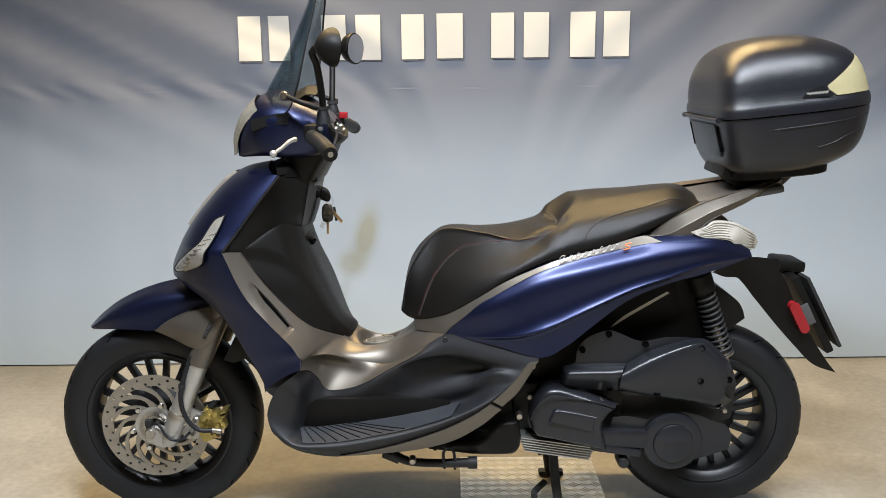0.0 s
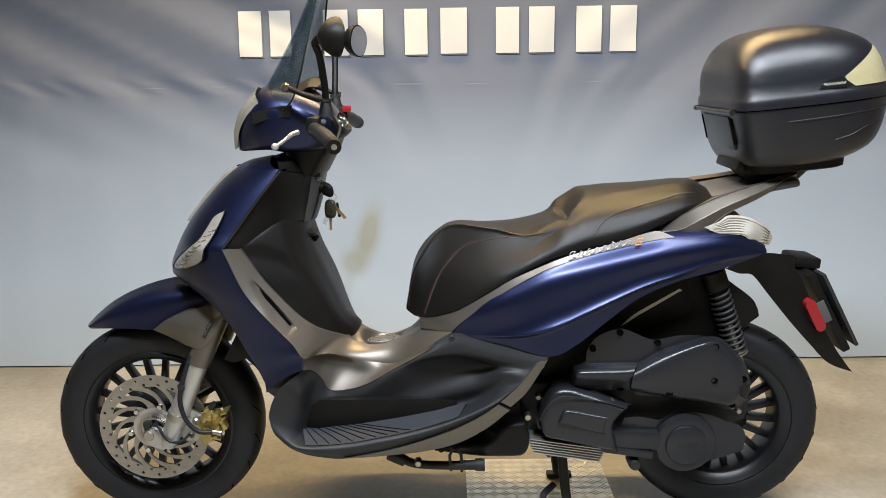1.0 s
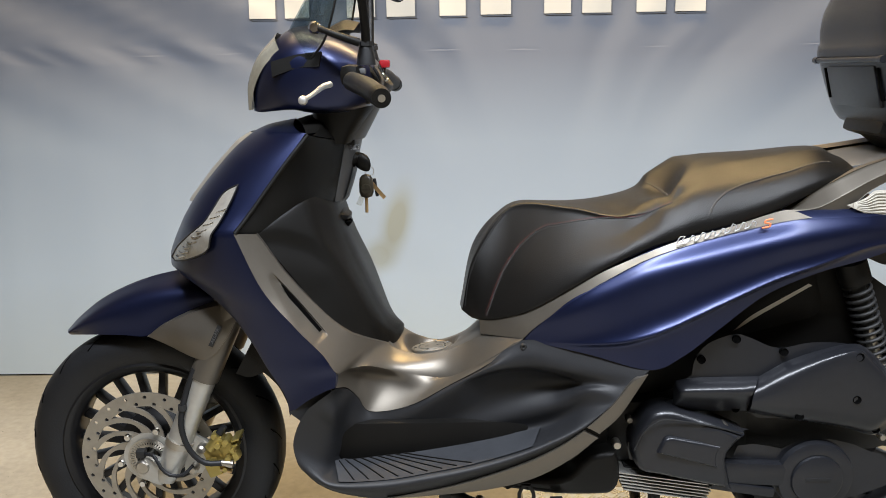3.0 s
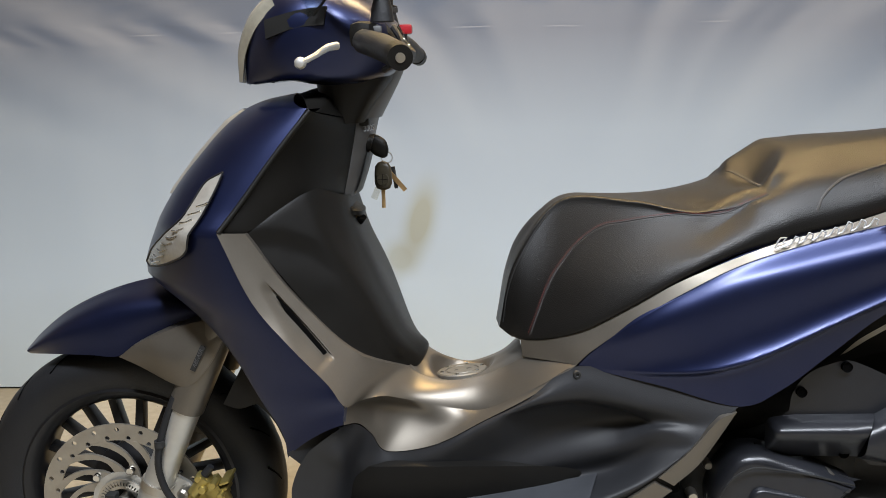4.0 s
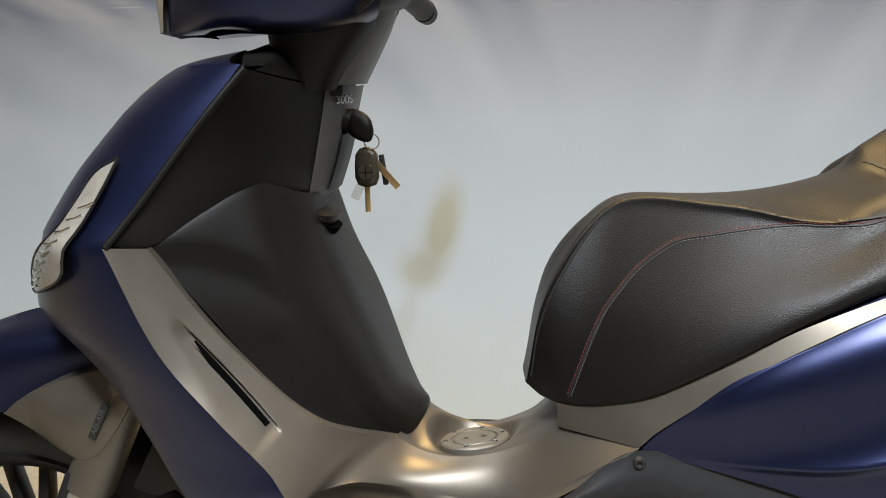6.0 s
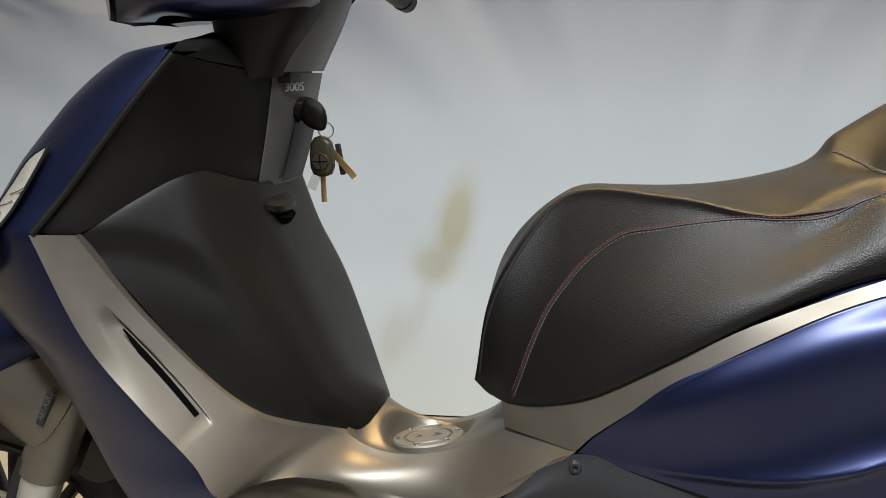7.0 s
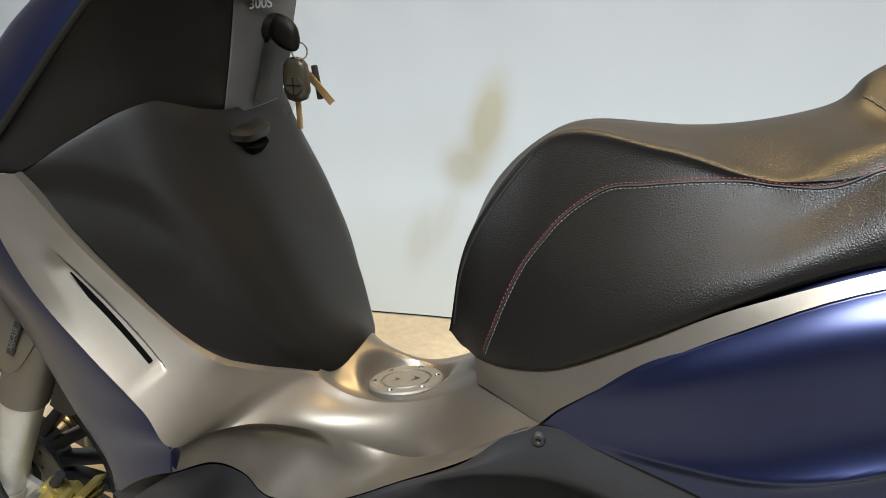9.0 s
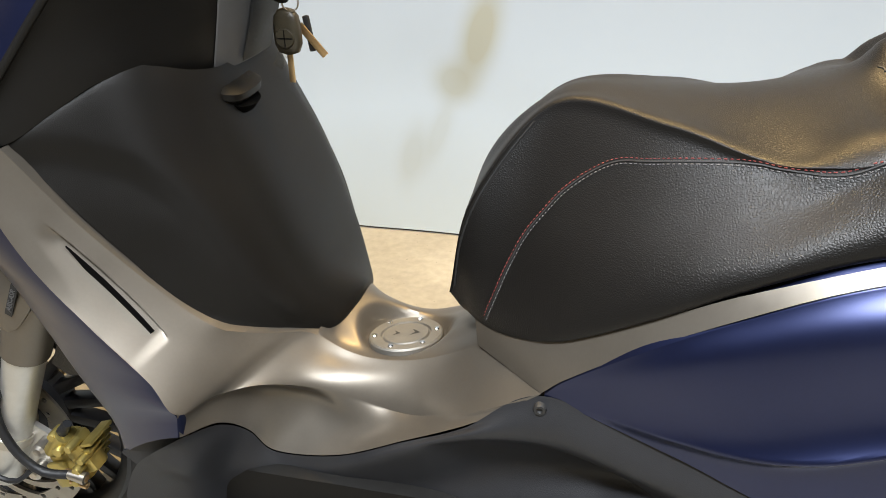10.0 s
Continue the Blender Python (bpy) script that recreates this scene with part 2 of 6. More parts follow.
def panel(outline, inner=(), step=0.012, gap=0.0012, rim=0.012, drop=0.0015, dents=(), holes=(), flare=0.0):
    """A moulded panel of the left side. outline, inner: places on it. dents: (line of (x, z), width, depth), pressed in.
    holes: loops of (x, z) that go through. The rim turns inwards."""
    edge = [tuple(p) for p in curve([(x, z, y) for x, y, z in outline], step, True)]
    loop = np.array([(x, z) for x, z, y in edge])
    area = 0.5 * np.sum(loop[:, 0] * np.roll(loop[:, 1], -1) - np.roll(loop[:, 0], -1) * loop[:, 1])
    tan = np.roll(loop, -1, 0) - np.roll(loop, 1, 0)
    tan /= np.linalg.norm(tan, axis=1)[:, None] + 1e-12
    inw = np.stack([-tan[:, 1], tan[:, 0]], 1) * (1 if area > 0 else -1)
    loop2 = loop + inw * gap
    v, f = fill([tuple(p) for p in loop2], step, holes)
    xz = np.array(v)
    ctrl = [(x, y, z) for x, z, y in edge[::2]] + list(inner)
    y = tps(ctrl, xz)
    for line, width, depth in dents:
        y += depth * np.exp(-(near_line(xz, line) / width) ** 2)
    nb = len(loop2)
    verts = [(p[0], yy, p[1]) for p, yy in zip(xz, y)]
    faces = list(f)
    index = {}
    for i, p in enumerate(verts):
        index[(round(p[0], 6), round(p[2], 6))] = i
    loops = [[tuple(p) for p in loop2]] + [list(h) for h in holes]
    for k, lp in enumerate(loops):
        ids = [index.get((round(float(p[0]), 6), round(float(p[1]), 6))) for p in lp]
        if any(i is None for i in ids):
            continue
        if drop:
            for i in ids:
                x, yy, z = verts[i]
                verts[i] = (x, yy + drop, z)
        o = len(verts)
        for j, i in enumerate(ids):
            x, yy, z = verts[i]
            s = flare if k == 0 else 0
            verts.append((x + inw[j][0] * s, yy + rim, z + inw[j][1] * s) if k == 0 else (x, yy + rim, z))
        for j in range(len(ids)):
            a, b = ids[j], ids[(j + 1) % len(ids)]
            faces.append((a, b, o + (j + 1) % len(ids), o + j))
    return verts, faces


def puff(outline, depth, inset, step=0.008, back=0.03):
    """A cover with rounded edges that stands out by depth from its outline, and goes back behind it."""
    edge = np.array(curve([(x, z, y) for x, y, z in outline], step, True, 60))
    loop = edge[:, :2]
    area = 0.5 * np.sum(loop[:, 0] * np.roll(loop[:, 1], -1) - np.roll(loop[:, 0], -1) * loop[:, 1])
    tan = np.roll(loop, -2, 0) - np.roll(loop, 2, 0)
    tan /= np.linalg.norm(tan, axis=1)[:, None] + 1e-12
    inw = np.stack([-tan[:, 1], tan[:, 0]], 1) * (1 if area > 0 else -1)
    n = len(loop)
    verts, faces = [], []
    for d, k in ((-back, 0.0), (0.0, 0.0), (0.45, 0.10), (0.78, 0.36), (0.95, 0.72), (1.0, 1.0)):
        q = loop + inw * inset * k
        verts += [(q[i][0], edge[i][2] - (depth * d if d > 0 else d), q[i][1]) for i in range(n)]
    faces += grid_faces(6, n, False, True)
    o = len(verts) - n
    cap, tri = fill([(verts[o + i][0], verts[o + i][2]) for i in range(n)], step * 1.5)
    ys = tps([verts[o + i] for i in range(0, n, 2)], np.array(cap))
    m = len(verts)
    verts += [(p[0], float(y), p[1]) for p, y in zip(cap, ys)]
    faces += [tuple(m + i for i in f) for f in tri]
    return verts, faces


def far(g):
    """The other side of the body round the tunnel, which sits a little lower."""
    v, f = g
    return [(x, -y - 0.04, z - 0.03) for x, y, z in v], [tuple(reversed(q)) for q in f]


def both(name, g, mat, parent, label="", other=mirror):
    a = part(name, g, mat, parent, label)
    part(name, other(g), mat, parent, label)
    return a


def lathe(profile, at, axis="Y", n=64, closed=True):
    """profile: (radius, offset along the axis); turned about an axis through at."""
    vs = []
    for i in range(n):
        a = 2 * math.pi * i / n
        for r, o in profile:
            c, s = r * math.cos(a), r * math.sin(a)
            p = {"Y": (c, o, s), "X": (o, c, s), "Z": (c, s, o)}[axis]
            vs.append((at[0] + p[0], at[1] + p[1], at[2] + p[2]))
    return vs, grid_faces(n, len(profile), True, closed)


def tube(pts, r, n=10, step=0.012, caps=True, corner=80):
    """A round bar along a smooth line; r: one radius or one for each point."""
    c = curve(pts, step, corner=corner)
    k = len(c)
    P = np.array(pts, float)
    if isinstance(r, (int, float)):
        rad = np.full(k, r)
    else:
        d0 = np.r_[0, np.cumsum(np.linalg.norm(np.diff(P, axis=0), axis=1))]
        cc = np.array(c)
        d1 = np.r_[0, np.cumsum(np.linalg.norm(np.diff(cc, axis=0), axis=1))]
        rad = np.interp(d1 / d1[-1], d0 / d0[-1], r)
    vs = []
    u = None
    for i in range(k):
        t = Vector(c[min(i + 1, k - 1)] - c[max(i - 1, 0)]).normalized()
        if u is None:
            u = t.orthogonal().normalized()
        u = (u - t * u.dot(t)).normalized()
        w = t.cross(u)
        for j in range(n):
            a = 2 * math.pi * j / n
            vs.append(tuple(Vector(c[i]) + (u * math.cos(a) + w * math.sin(a)) * float(rad[i])))
    f = grid_faces(k, n, False, True)
    if caps:
        f += [tuple(range(n))[::-1], tuple((k - 1) * n + j for j in range(n))]
    return vs, f


def block(c, s, bevel=0.004, m=None, taper=1.0):
    """A box with rounded edges, c its middle and s its size."""
    bm = bmesh.new()
    bmesh.ops.create_cube(bm, size=1)
    for v in bm.verts:
        k = taper if v.co.z > 0 else 1
        v.co = Vector((v.co.x * s[0] * k, v.co.y * s[1] * k, v.co.z * s[2]))
    if bevel:
        bmesh.ops.bevel(bm, geom=bm.edges[:], offset=min(bevel, min(s) * 0.45), segments=2, affect="EDGES", profile=0.6)
    bm.verts.ensure_lookup_table()
    mm = Matrix.Translation(c) @ (m or Matrix())
    g = [tuple(mm @ v.co) for v in bm.verts], [tuple(v.index for v in f.verts) for f in bm.faces]
    bm.free()
    return g


def plate(loop, y0, y1, holes=(), step=0.05, bevel=0.0):
    """A flat piece cut from a sheet: a loop of (x, z), from y0 to y1, with holes through it."""
    v, f = fill(loop, step, holes)
    n = len(v)
    verts = [(x, y0, z) for x, z in v] + [(x, y1, z) for x, z in v]
    faces = [tuple(t) for t in f] + [tuple(i + n for i in reversed(t)) for t in f]
    cnt = {}
    for t in f:
        for i in range(len(t)):
            cnt[(t[i], t[(i + 1) % len(t)])] = 1
    for a, b in cnt:
        if (b, a) not in cnt:
            faces.append((b, a, a + n, b + n))
    return verts, faces


def ring(c, r, n=24, a0=0.0):
    return [(c[0] + r * math.cos(a0 + 2 * math.pi * i / n), c[1] + r * math.sin(a0 + 2 * math.pi * i / n)) for i in range(n)]


def superring(cx, cy, hx, hy, z, n=48, e=3.0):
    out = []
    for i in range(n):
        a = 2 * math.pi * i / n
        c, s = math.cos(a), math.sin(a)
        out.append((cx + hx * math.copysign(abs(c) ** (2 / e), c), cy + hy * math.copysign(abs(s) ** (2 / e), s), z))
    return out


def stack(rings, cap=True):
    n = len(rings[0])
    v = [p for r in rings for p in r]
    f = grid_faces(len(rings), n, False, True)
    if cap:
        f += [tuple(range(n))[::-1], tuple((len(rings) - 1) * n + j for j in range(n))]
    return v, f


def text(name, body, size, m, mat, parent, thick=0.0004, label=""):
    c = bpy.data.curves.new(name, "FONT")
    c.body, c.size, c.extrude, c.align_x, c.align_y = body, size, thick, "CENTER", "CENTER"
    c.shear = 0.22
    c.materials.append(mat)
    ob = new(name, c)
    if parent is not None:
        ob.parent = parent
        ob.matrix_parent_inverse = Matrix.Translation(-parent.location) if parent.type == "EMPTY" else Matrix()
    ob.matrix_basis = m
    return tagged(ob, label)


# ---- outlines of the scooter's panels, in metres ----
UPPER_PANEL = [(0.392, -0.166, 0.978), (0.420, -0.1, 0.965), (0.448, -0.032, 0.954), (0.434, -0.032, 0.884), (0.419, -0.032, 0.820), (0.399, -0.1, 0.836), (0.375, -0.15, 0.846), (0.336, -0.185, 0.823), (0.297, -0.217, 0.798), (0.259, -0.237, 0.804), (0.289, -0.218, 0.843), (0.322, -0.2, 0.889), (0.36, -0.182, 0.939)]
SEAT_STRIP = [(0.721, -0.1, 0.558), (0.717, -0.095, 0.593), (0.748, -0.125, 0.602), (0.79, -0.16, 0.618), (0.847, -0.19, 0.65), (0.903, -0.208, 0.687), (0.959, -0.219, 0.721), (1.069, -0.2290, 0.77), (1.178, -0.2275, 0.8), (1.29, -0.215, 0.829), (1.332, -0.225, 0.815), (1.274, -0.226, 0.807), (1.149, -0.236, 0.781), (1.04, -0.238, 0.748), (0.958, -0.23, 0.704), (0.889, -0.217, 0.657), (0.818, -0.197, 0.596), (0.801, -0.192, 0.576)]
STRIP_A = [(1.031, -0.268, 0.527), (1.004, -0.272, 0.519), (0.963, -0.272, 0.468), (0.916, -0.272, 0.422), (0.941, -0.27, 0.407), (0.978, -0.268, 0.441), (1.009, -0.268, 0.489)]
STRIP_B = [(0.911, -0.272, 0.416), (0.94, -0.27, 0.4), (0.886, -0.268, 0.354), (0.815, -0.264, 0.313), (0.729, -0.262, 0.29), (0.585, -0.26, 0.275), (0.528, -0.26, 0.273), (0.672, -0.268, 0.306), (0.801, -0.272, 0.351), (0.865, -0.272, 0.384)]
APRON_FRONT = [(0.343, 0, 1), (0.281, 0, 0.987), (0.231, 0, 0.958), (0.177, 0, 0.902), (0.127, 0, 0.841), (0.087, 0, 0.775), (0.068, -0.01, 0.731), (0.071, -0.03, 0.707), (0.102, -0.07, 0.698), (0.149, -0.115, 0.679), (0.199, -0.16, 0.653), (0.245, -0.19, 0.612), (0.274, -0.2, 0.57), (0.3, -0.205, 0.523), (0.332, -0.21, 0.47), (0.339, -0.215, 0.429)]
APRON_EDGE = [(0.391, -0.167, 0.981), (0.364, -0.183, 0.943), (0.335, -0.198, 0.904), (0.307, -0.212, 0.866), (0.28, -0.225, 0.831), (0.259, -0.241, 0.803), (0.272, -0.244, 0.757), (0.292, -0.245, 0.722), (0.315, -0.246, 0.686), (0.349, -0.246, 0.64), (0.388, -0.247, 0.599), (0.424, -0.249, 0.558), (0.441, -0.25, 0.529), (0.436, -0.248, 0.5)]
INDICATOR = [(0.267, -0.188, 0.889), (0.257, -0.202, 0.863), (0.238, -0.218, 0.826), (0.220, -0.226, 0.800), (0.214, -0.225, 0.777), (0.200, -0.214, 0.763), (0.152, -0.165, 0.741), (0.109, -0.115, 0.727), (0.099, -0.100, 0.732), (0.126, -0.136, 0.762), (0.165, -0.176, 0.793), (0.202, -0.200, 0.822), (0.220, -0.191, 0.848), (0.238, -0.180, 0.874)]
GLOVE_1 = [(0.296, -0.217, 0.795), (0.335, -0.205, 0.739), (0.378, -0.19, 0.676), (0.419, -0.18, 0.622), (0.460, -0.163, 0.582)]
GLOVE_2 = [(0.342, -0.18, 0.825), (0.382, -0.174, 0.761), (0.424, -0.168, 0.69), (0.464, -0.155, 0.612), (0.490, -0.126, 0.559)]
FENDER_TOP = [(-0.185, 0, 0.546), (-0.151, 0, 0.58), (-0.097, 0, 0.62), (-0.027, 0, 0.653), (0.045, 0, 0.674), (0.107, 0, 0.68), (0.167, 0, 0.651), (0.211, 0, 0.602)]
FENDER_MID = [(-0.168, -0.035, 0.552), (-0.105, -0.056, 0.59), (-0.048, -0.066, 0.616), (0.007, -0.07, 0.634), (0.066, -0.071, 0.647), (0.126, -0.071, 0.651), (0.178, -0.07, 0.638), (0.22, -0.068, 0.598)]
FENDER_LOW = [(-0.169, -0.02, 0.542), (-0.091, -0.06, 0.554), (-0.032, -0.075, 0.557), (0.018, -0.08, 0.556), (0.051, -0.08, 0.578), (0.11, -0.08, 0.606), (0.172, -0.08, 0.621), (0.214, -0.08, 0.578)]
GUARD = [(0.02, -0.085, 0.556), (0.057, -0.098, 0.584), (0.123, -0.118, 0.615), (0.188, -0.135, 0.636), (0.213, -0.14, 0.63), (0.227, -0.143, 0.605), (0.206, -0.146, 0.568), (0.178, -0.146, 0.534), (0.155, -0.143, 0.519), (0.122, -0.128, 0.525), (0.067, -0.102, 0.542)]
RAIL_TOP = [(1.303, -0.190, 0.824), (1.342, -0.194, 0.855), (1.391, -0.188, 0.881), (1.451, -0.168, 0.902), (1.547, -0.128, 0.922), (1.667, -0.080, 0.950)]
RAIL_FOLD = [(1.303, -0.194, 0.821), (1.352, -0.203, 0.829), (1.402, -0.201, 0.853), (1.462, -0.181, 0.878), (1.553, -0.145, 0.906), (1.668, -0.087, 0.945)]
RAIL_LOW = [(1.305, -0.190, 0.818), (1.346, -0.196, 0.808), (1.396, -0.196, 0.815), (1.462, -0.178, 0.858), (1.560, -0.128, 0.890), (1.668, -0.080, 0.934)]
TAIL_LENS = [(1.405, -0.2, 0.833), (1.442, -0.195, 0.846), (1.467, -0.18, 0.858), (1.531, -0.15, 0.848), (1.596, -0.11, 0.813), (1.615, -0.095, 0.784), (1.606, -0.1, 0.766), (1.55, -0.15, 0.77), (1.509, -0.185, 0.806), (1.441, -0.2, 0.816)]
AIRBOX = [(1.131, -0.2, 0.5), (1.136, -0.2, 0.533), (1.161, -0.2, 0.565), (1.215, -0.2, 0.584), (1.246, -0.2, 0.574), (1.297, -0.2, 0.554), (1.361, -0.2, 0.564), (1.432, -0.2, 0.56), (1.479, -0.2, 0.539), (1.527, -0.195, 0.486), (1.548, -0.19, 0.431), (1.54, -0.19, 0.387), (1.519, -0.19, 0.36), (1.434, -0.2, 0.387), (1.338, -0.205, 0.405), (1.262, -0.205, 0.409), (1.242, -0.205, 0.424), (1.121, -0.2, 0.424), (1.106, -0.2, 0.439), (1.105, -0.2, 0.485)]
CVT_FRONT = [(1.012, -0.19, 0.351), (1.03, -0.19, 0.39), (1.053, -0.19, 0.42), (1.086, -0.19, 0.442), (1.107, -0.195, 0.422), (1.121, -0.2, 0.41), (1.207, -0.21, 0.399), (1.25, -0.21, 0.388), (1.224, -0.215, 0.38), (1.198, -0.215, 0.36), (1.181, -0.215, 0.337), (1.195, -0.21, 0.303), (1.205, -0.205, 0.28), (1.124, -0.2, 0.291), (1.051, -0.195, 0.305), (1.016, -0.19, 0.316)]
CVT_REAR = [(1.234, -0.19, 0.344), (1.27, -0.195, 0.349), (1.321, -0.195, 0.339), (1.348, -0.2, 0.356), (1.399, -0.2, 0.362), (1.458, -0.2, 0.35), (1.491, -0.2, 0.335), (1.527, -0.195, 0.321), (1.543, -0.195, 0.292), (1.538, -0.195, 0.253), (1.479, -0.2, 0.235), (1.419, -0.205, 0.225), (1.36, -0.205, 0.232), (1.331, -0.2, 0.252), (1.272, -0.2, 0.263), (1.213, -0.195, 0.272), (1.198, -0.195, 0.288), (1.216, -0.19, 0.301)]
LOW_BOX = [(0.884, -0.2, 0.289), (0.931, -0.21, 0.337), (0.983, -0.21, 0.348), (0.993, -0.21, 0.306), (0.989, -0.205, 0.269), (0.973, -0.2, 0.25), (0.884, -0.19, 0.244), (0.819, -0.185, 0.249), (0.753, -0.18, 0.257), (0.793, -0.19, 0.283)]
TAIL_ARM = [(1.479, -0.15, 0.718), (1.541, -0.14, 0.745), (1.591, -0.12, 0.751), (1.668, -0.11, 0.741), (1.67, -0.11, 0.712), (1.694, -0.1, 0.679), (1.729, -0.1, 0.606), (1.78, -0.095, 0.518), (1.825, -0.08, 0.456), (1.873, -0.05, 0.403), (1.79, -0.08, 0.441), (1.726, -0.1, 0.502), (1.671, -0.105, 0.562), (1.61, -0.11, 0.634), (1.56, -0.115, 0.692), (1.522, -0.13, 0.699)]
INNER_STRIP = [(1.224, -0.15, 0.572), (1.256, -0.15, 0.602), (1.312, -0.15, 0.636), (1.369, -0.15, 0.669), (1.378, -0.15, 0.664), (1.327, -0.15, 0.633), (1.27, -0.15, 0.599), (1.236, -0.15, 0.576)]
SEAT_BOT = [(0.703, -0.080, 0.587), (0.727, -0.11, 0.592), (0.768, -0.15, 0.61), (0.819, -0.185, 0.635), (0.889, -0.21, 0.68), (0.959, -0.22, 0.723), (1.014, -0.222, 0.75), (1.048, -0.224, 0.764), (1.075, -0.225, 0.771), (1.11, -0.225, 0.782), (1.234, -0.218, 0.812), (1.349, -0.195, 0.86), (1.439, -0.15, 0.893)]
SEAT_RIDGE = [(0.692, -0.035, 0.615), (0.738, -0.05, 0.766), (0.799, -0.055, 0.831), (0.893, -0.112, 0.823), (0.963, -0.15, 0.814), (1.018, -0.172, 0.813), (1.052, -0.182, 0.829), (1.079, -0.19, 0.847), (1.106, -0.195, 0.859), (1.14, -0.198, 0.868), (1.237, -0.195, 0.886), (1.352, -0.172, 0.911), (1.443, -0.11, 0.904)]
SIDE_TOP = [(0.804, -0.193, 0.575), (0.825, -0.2, 0.6), (0.889, -0.222, 0.657), (0.958, -0.231, 0.702), (1.04, -0.239, 0.746), (1.149, -0.238, 0.78), (1.274, -0.228, 0.806), (1.332, -0.224, 0.813), (1.43, -0.21, 0.812), (1.495, -0.19, 0.807), (1.574, -0.165, 0.765)]
SIDE_SHOULDER = [(0.804, -0.193, 0.575), (0.839, -0.206, 0.598), (0.902, -0.236, 0.638), (0.970, -0.258, 0.676), (1.051, -0.273, 0.714), (1.153, -0.276, 0.744), (1.269, -0.265, 0.77), (1.34, -0.250, 0.78), (1.435, -0.224, 0.789), (1.497, -0.201, 0.786), (1.573, -0.166, 0.765)]
SIDE_CREASE = [(0.804, -0.193, 0.575), (0.853, -0.209, 0.574), (0.916, -0.236, 0.579), (0.984, -0.259, 0.591), (1.065, -0.274, 0.621), (1.153, -0.272, 0.662), (1.258, -0.257, 0.705), (1.343, -0.241, 0.728), (1.438, -0.217, 0.754), (1.507, -0.196, 0.761), (1.573, -0.168, 0.764)]
SIDE_LOW = [(0.804, -0.193, 0.574), (0.86, -0.21, 0.565), (0.93, -0.232, 0.554), (1.033, -0.262, 0.534), (1.095, -0.262, 0.56), (1.164, -0.255, 0.612), (1.249, -0.24, 0.671), (1.347, -0.226, 0.708), (1.442, -0.207, 0.728), (1.51, -0.19, 0.745), (1.573, -0.168, 0.762)]
TRIM_IN = [(0.298, -0.222, 0.799), (0.351, -0.203, 0.71), (0.419, -0.182, 0.624), (0.463, -0.164, 0.581), (0.493, -0.125, 0.557), (0.511, -0.098, 0.543), (0.528, -0.077, 0.534), (0.557, -0.083, 0.508), (0.625, -0.091, 0.511), (0.678, -0.094, 0.529), (0.722, -0.097, 0.554), (0.762, -0.146, 0.566), (0.801, -0.192, 0.576)]
TRIM_RIDGE = [(0.26, -0.241, 0.803), (0.306, -0.243, 0.697), (0.364, -0.244, 0.622), (0.414, -0.245, 0.567), (0.44, -0.247, 0.531), (0.458, -0.197, 0.520), (0.491, -0.164, 0.514), (0.532, -0.131, 0.493), (0.581, -0.123, 0.479), (0.651, -0.135, 0.477), (0.723, -0.174, 0.523), (0.767, -0.19, 0.555), (0.801, -0.192, 0.576)]
SCOOP_TOP = [(0.44, -0.247, 0.531), (0.458, -0.197, 0.520), (0.491, -0.164, 0.514), (0.532, -0.131, 0.493), (0.581, -0.123, 0.479), (0.651, -0.135, 0.477), (0.723, -0.174, 0.523), (0.767, -0.19, 0.555), (0.801, -0.192, 0.576)]
SCOOP_MID = [(0.438, -0.244, 0.516), (0.453, -0.182, 0.505), (0.480, -0.135, 0.485), (0.528, -0.120, 0.464), (0.586, -0.138, 0.452), (0.655, -0.155, 0.476), (0.723, -0.178, 0.519), (0.767, -0.19, 0.553), (0.801, -0.193, 0.577)]
SCOOP_LOW = [(0.437, -0.246, 0.5), (0.452, -0.195, 0.48), (0.469, -0.165, 0.448), (0.493, -0.154, 0.412), (0.573, -0.16, 0.426), (0.656, -0.176, 0.476), (0.723, -0.187, 0.517), (0.767, -0.191, 0.549), (0.801, -0.194, 0.576)]
FLOOR_A = [(0.437, -0.247, 0.499), (0.452, -0.196, 0.478), (0.469, -0.166, 0.447), (0.493, -0.155, 0.411), (0.573, -0.161, 0.425), (0.656, -0.177, 0.475), (0.723, -0.188, 0.515), (0.802, -0.194, 0.574), (0.917, -0.225, 0.555), (1.033, -0.262, 0.533)]
FLOOR_B = [(0.399, -0.246, 0.471), (0.431, -0.232, 0.444), (0.45, -0.182, 0.406), (0.502, -0.162, 0.387), (0.58, -0.165, 0.409), (0.657, -0.184, 0.463), (0.731, -0.198, 0.51), (0.81, -0.206, 0.53), (0.888, -0.225, 0.525), (1.019, -0.263, 0.52)]
FLOOR_C = [(0.376, -0.245, 0.45), (0.42, -0.222, 0.406), (0.446, -0.172, 0.369), (0.518, -0.157, 0.362), (0.608, -0.158, 0.384), (0.683, -0.162, 0.413), (0.773, -0.168, 0.454), (0.861, -0.187, 0.475), (0.933, -0.232, 0.499), (0.998, -0.264, 0.501)]
FLOOR_D = [(0.357, -0.243, 0.416), (0.41, -0.218, 0.365), (0.444, -0.168, 0.338), (0.517, -0.158, 0.344), (0.608, -0.159, 0.357), (0.69, -0.165, 0.376), (0.78, -0.178, 0.408), (0.86, -0.204, 0.44), (0.919, -0.24, 0.484), (0.977, -0.265, 0.481)]
FLOOR_E = [(0.348, -0.243, 0.381), (0.402, -0.222, 0.335), (0.441, -0.17, 0.316), (0.517, -0.163, 0.325), (0.607, -0.162, 0.336), (0.697, -0.166, 0.35), (0.787, -0.175, 0.369), (0.86, -0.197, 0.399), (0.919, -0.24, 0.451), (0.964, -0.266, 0.467)]
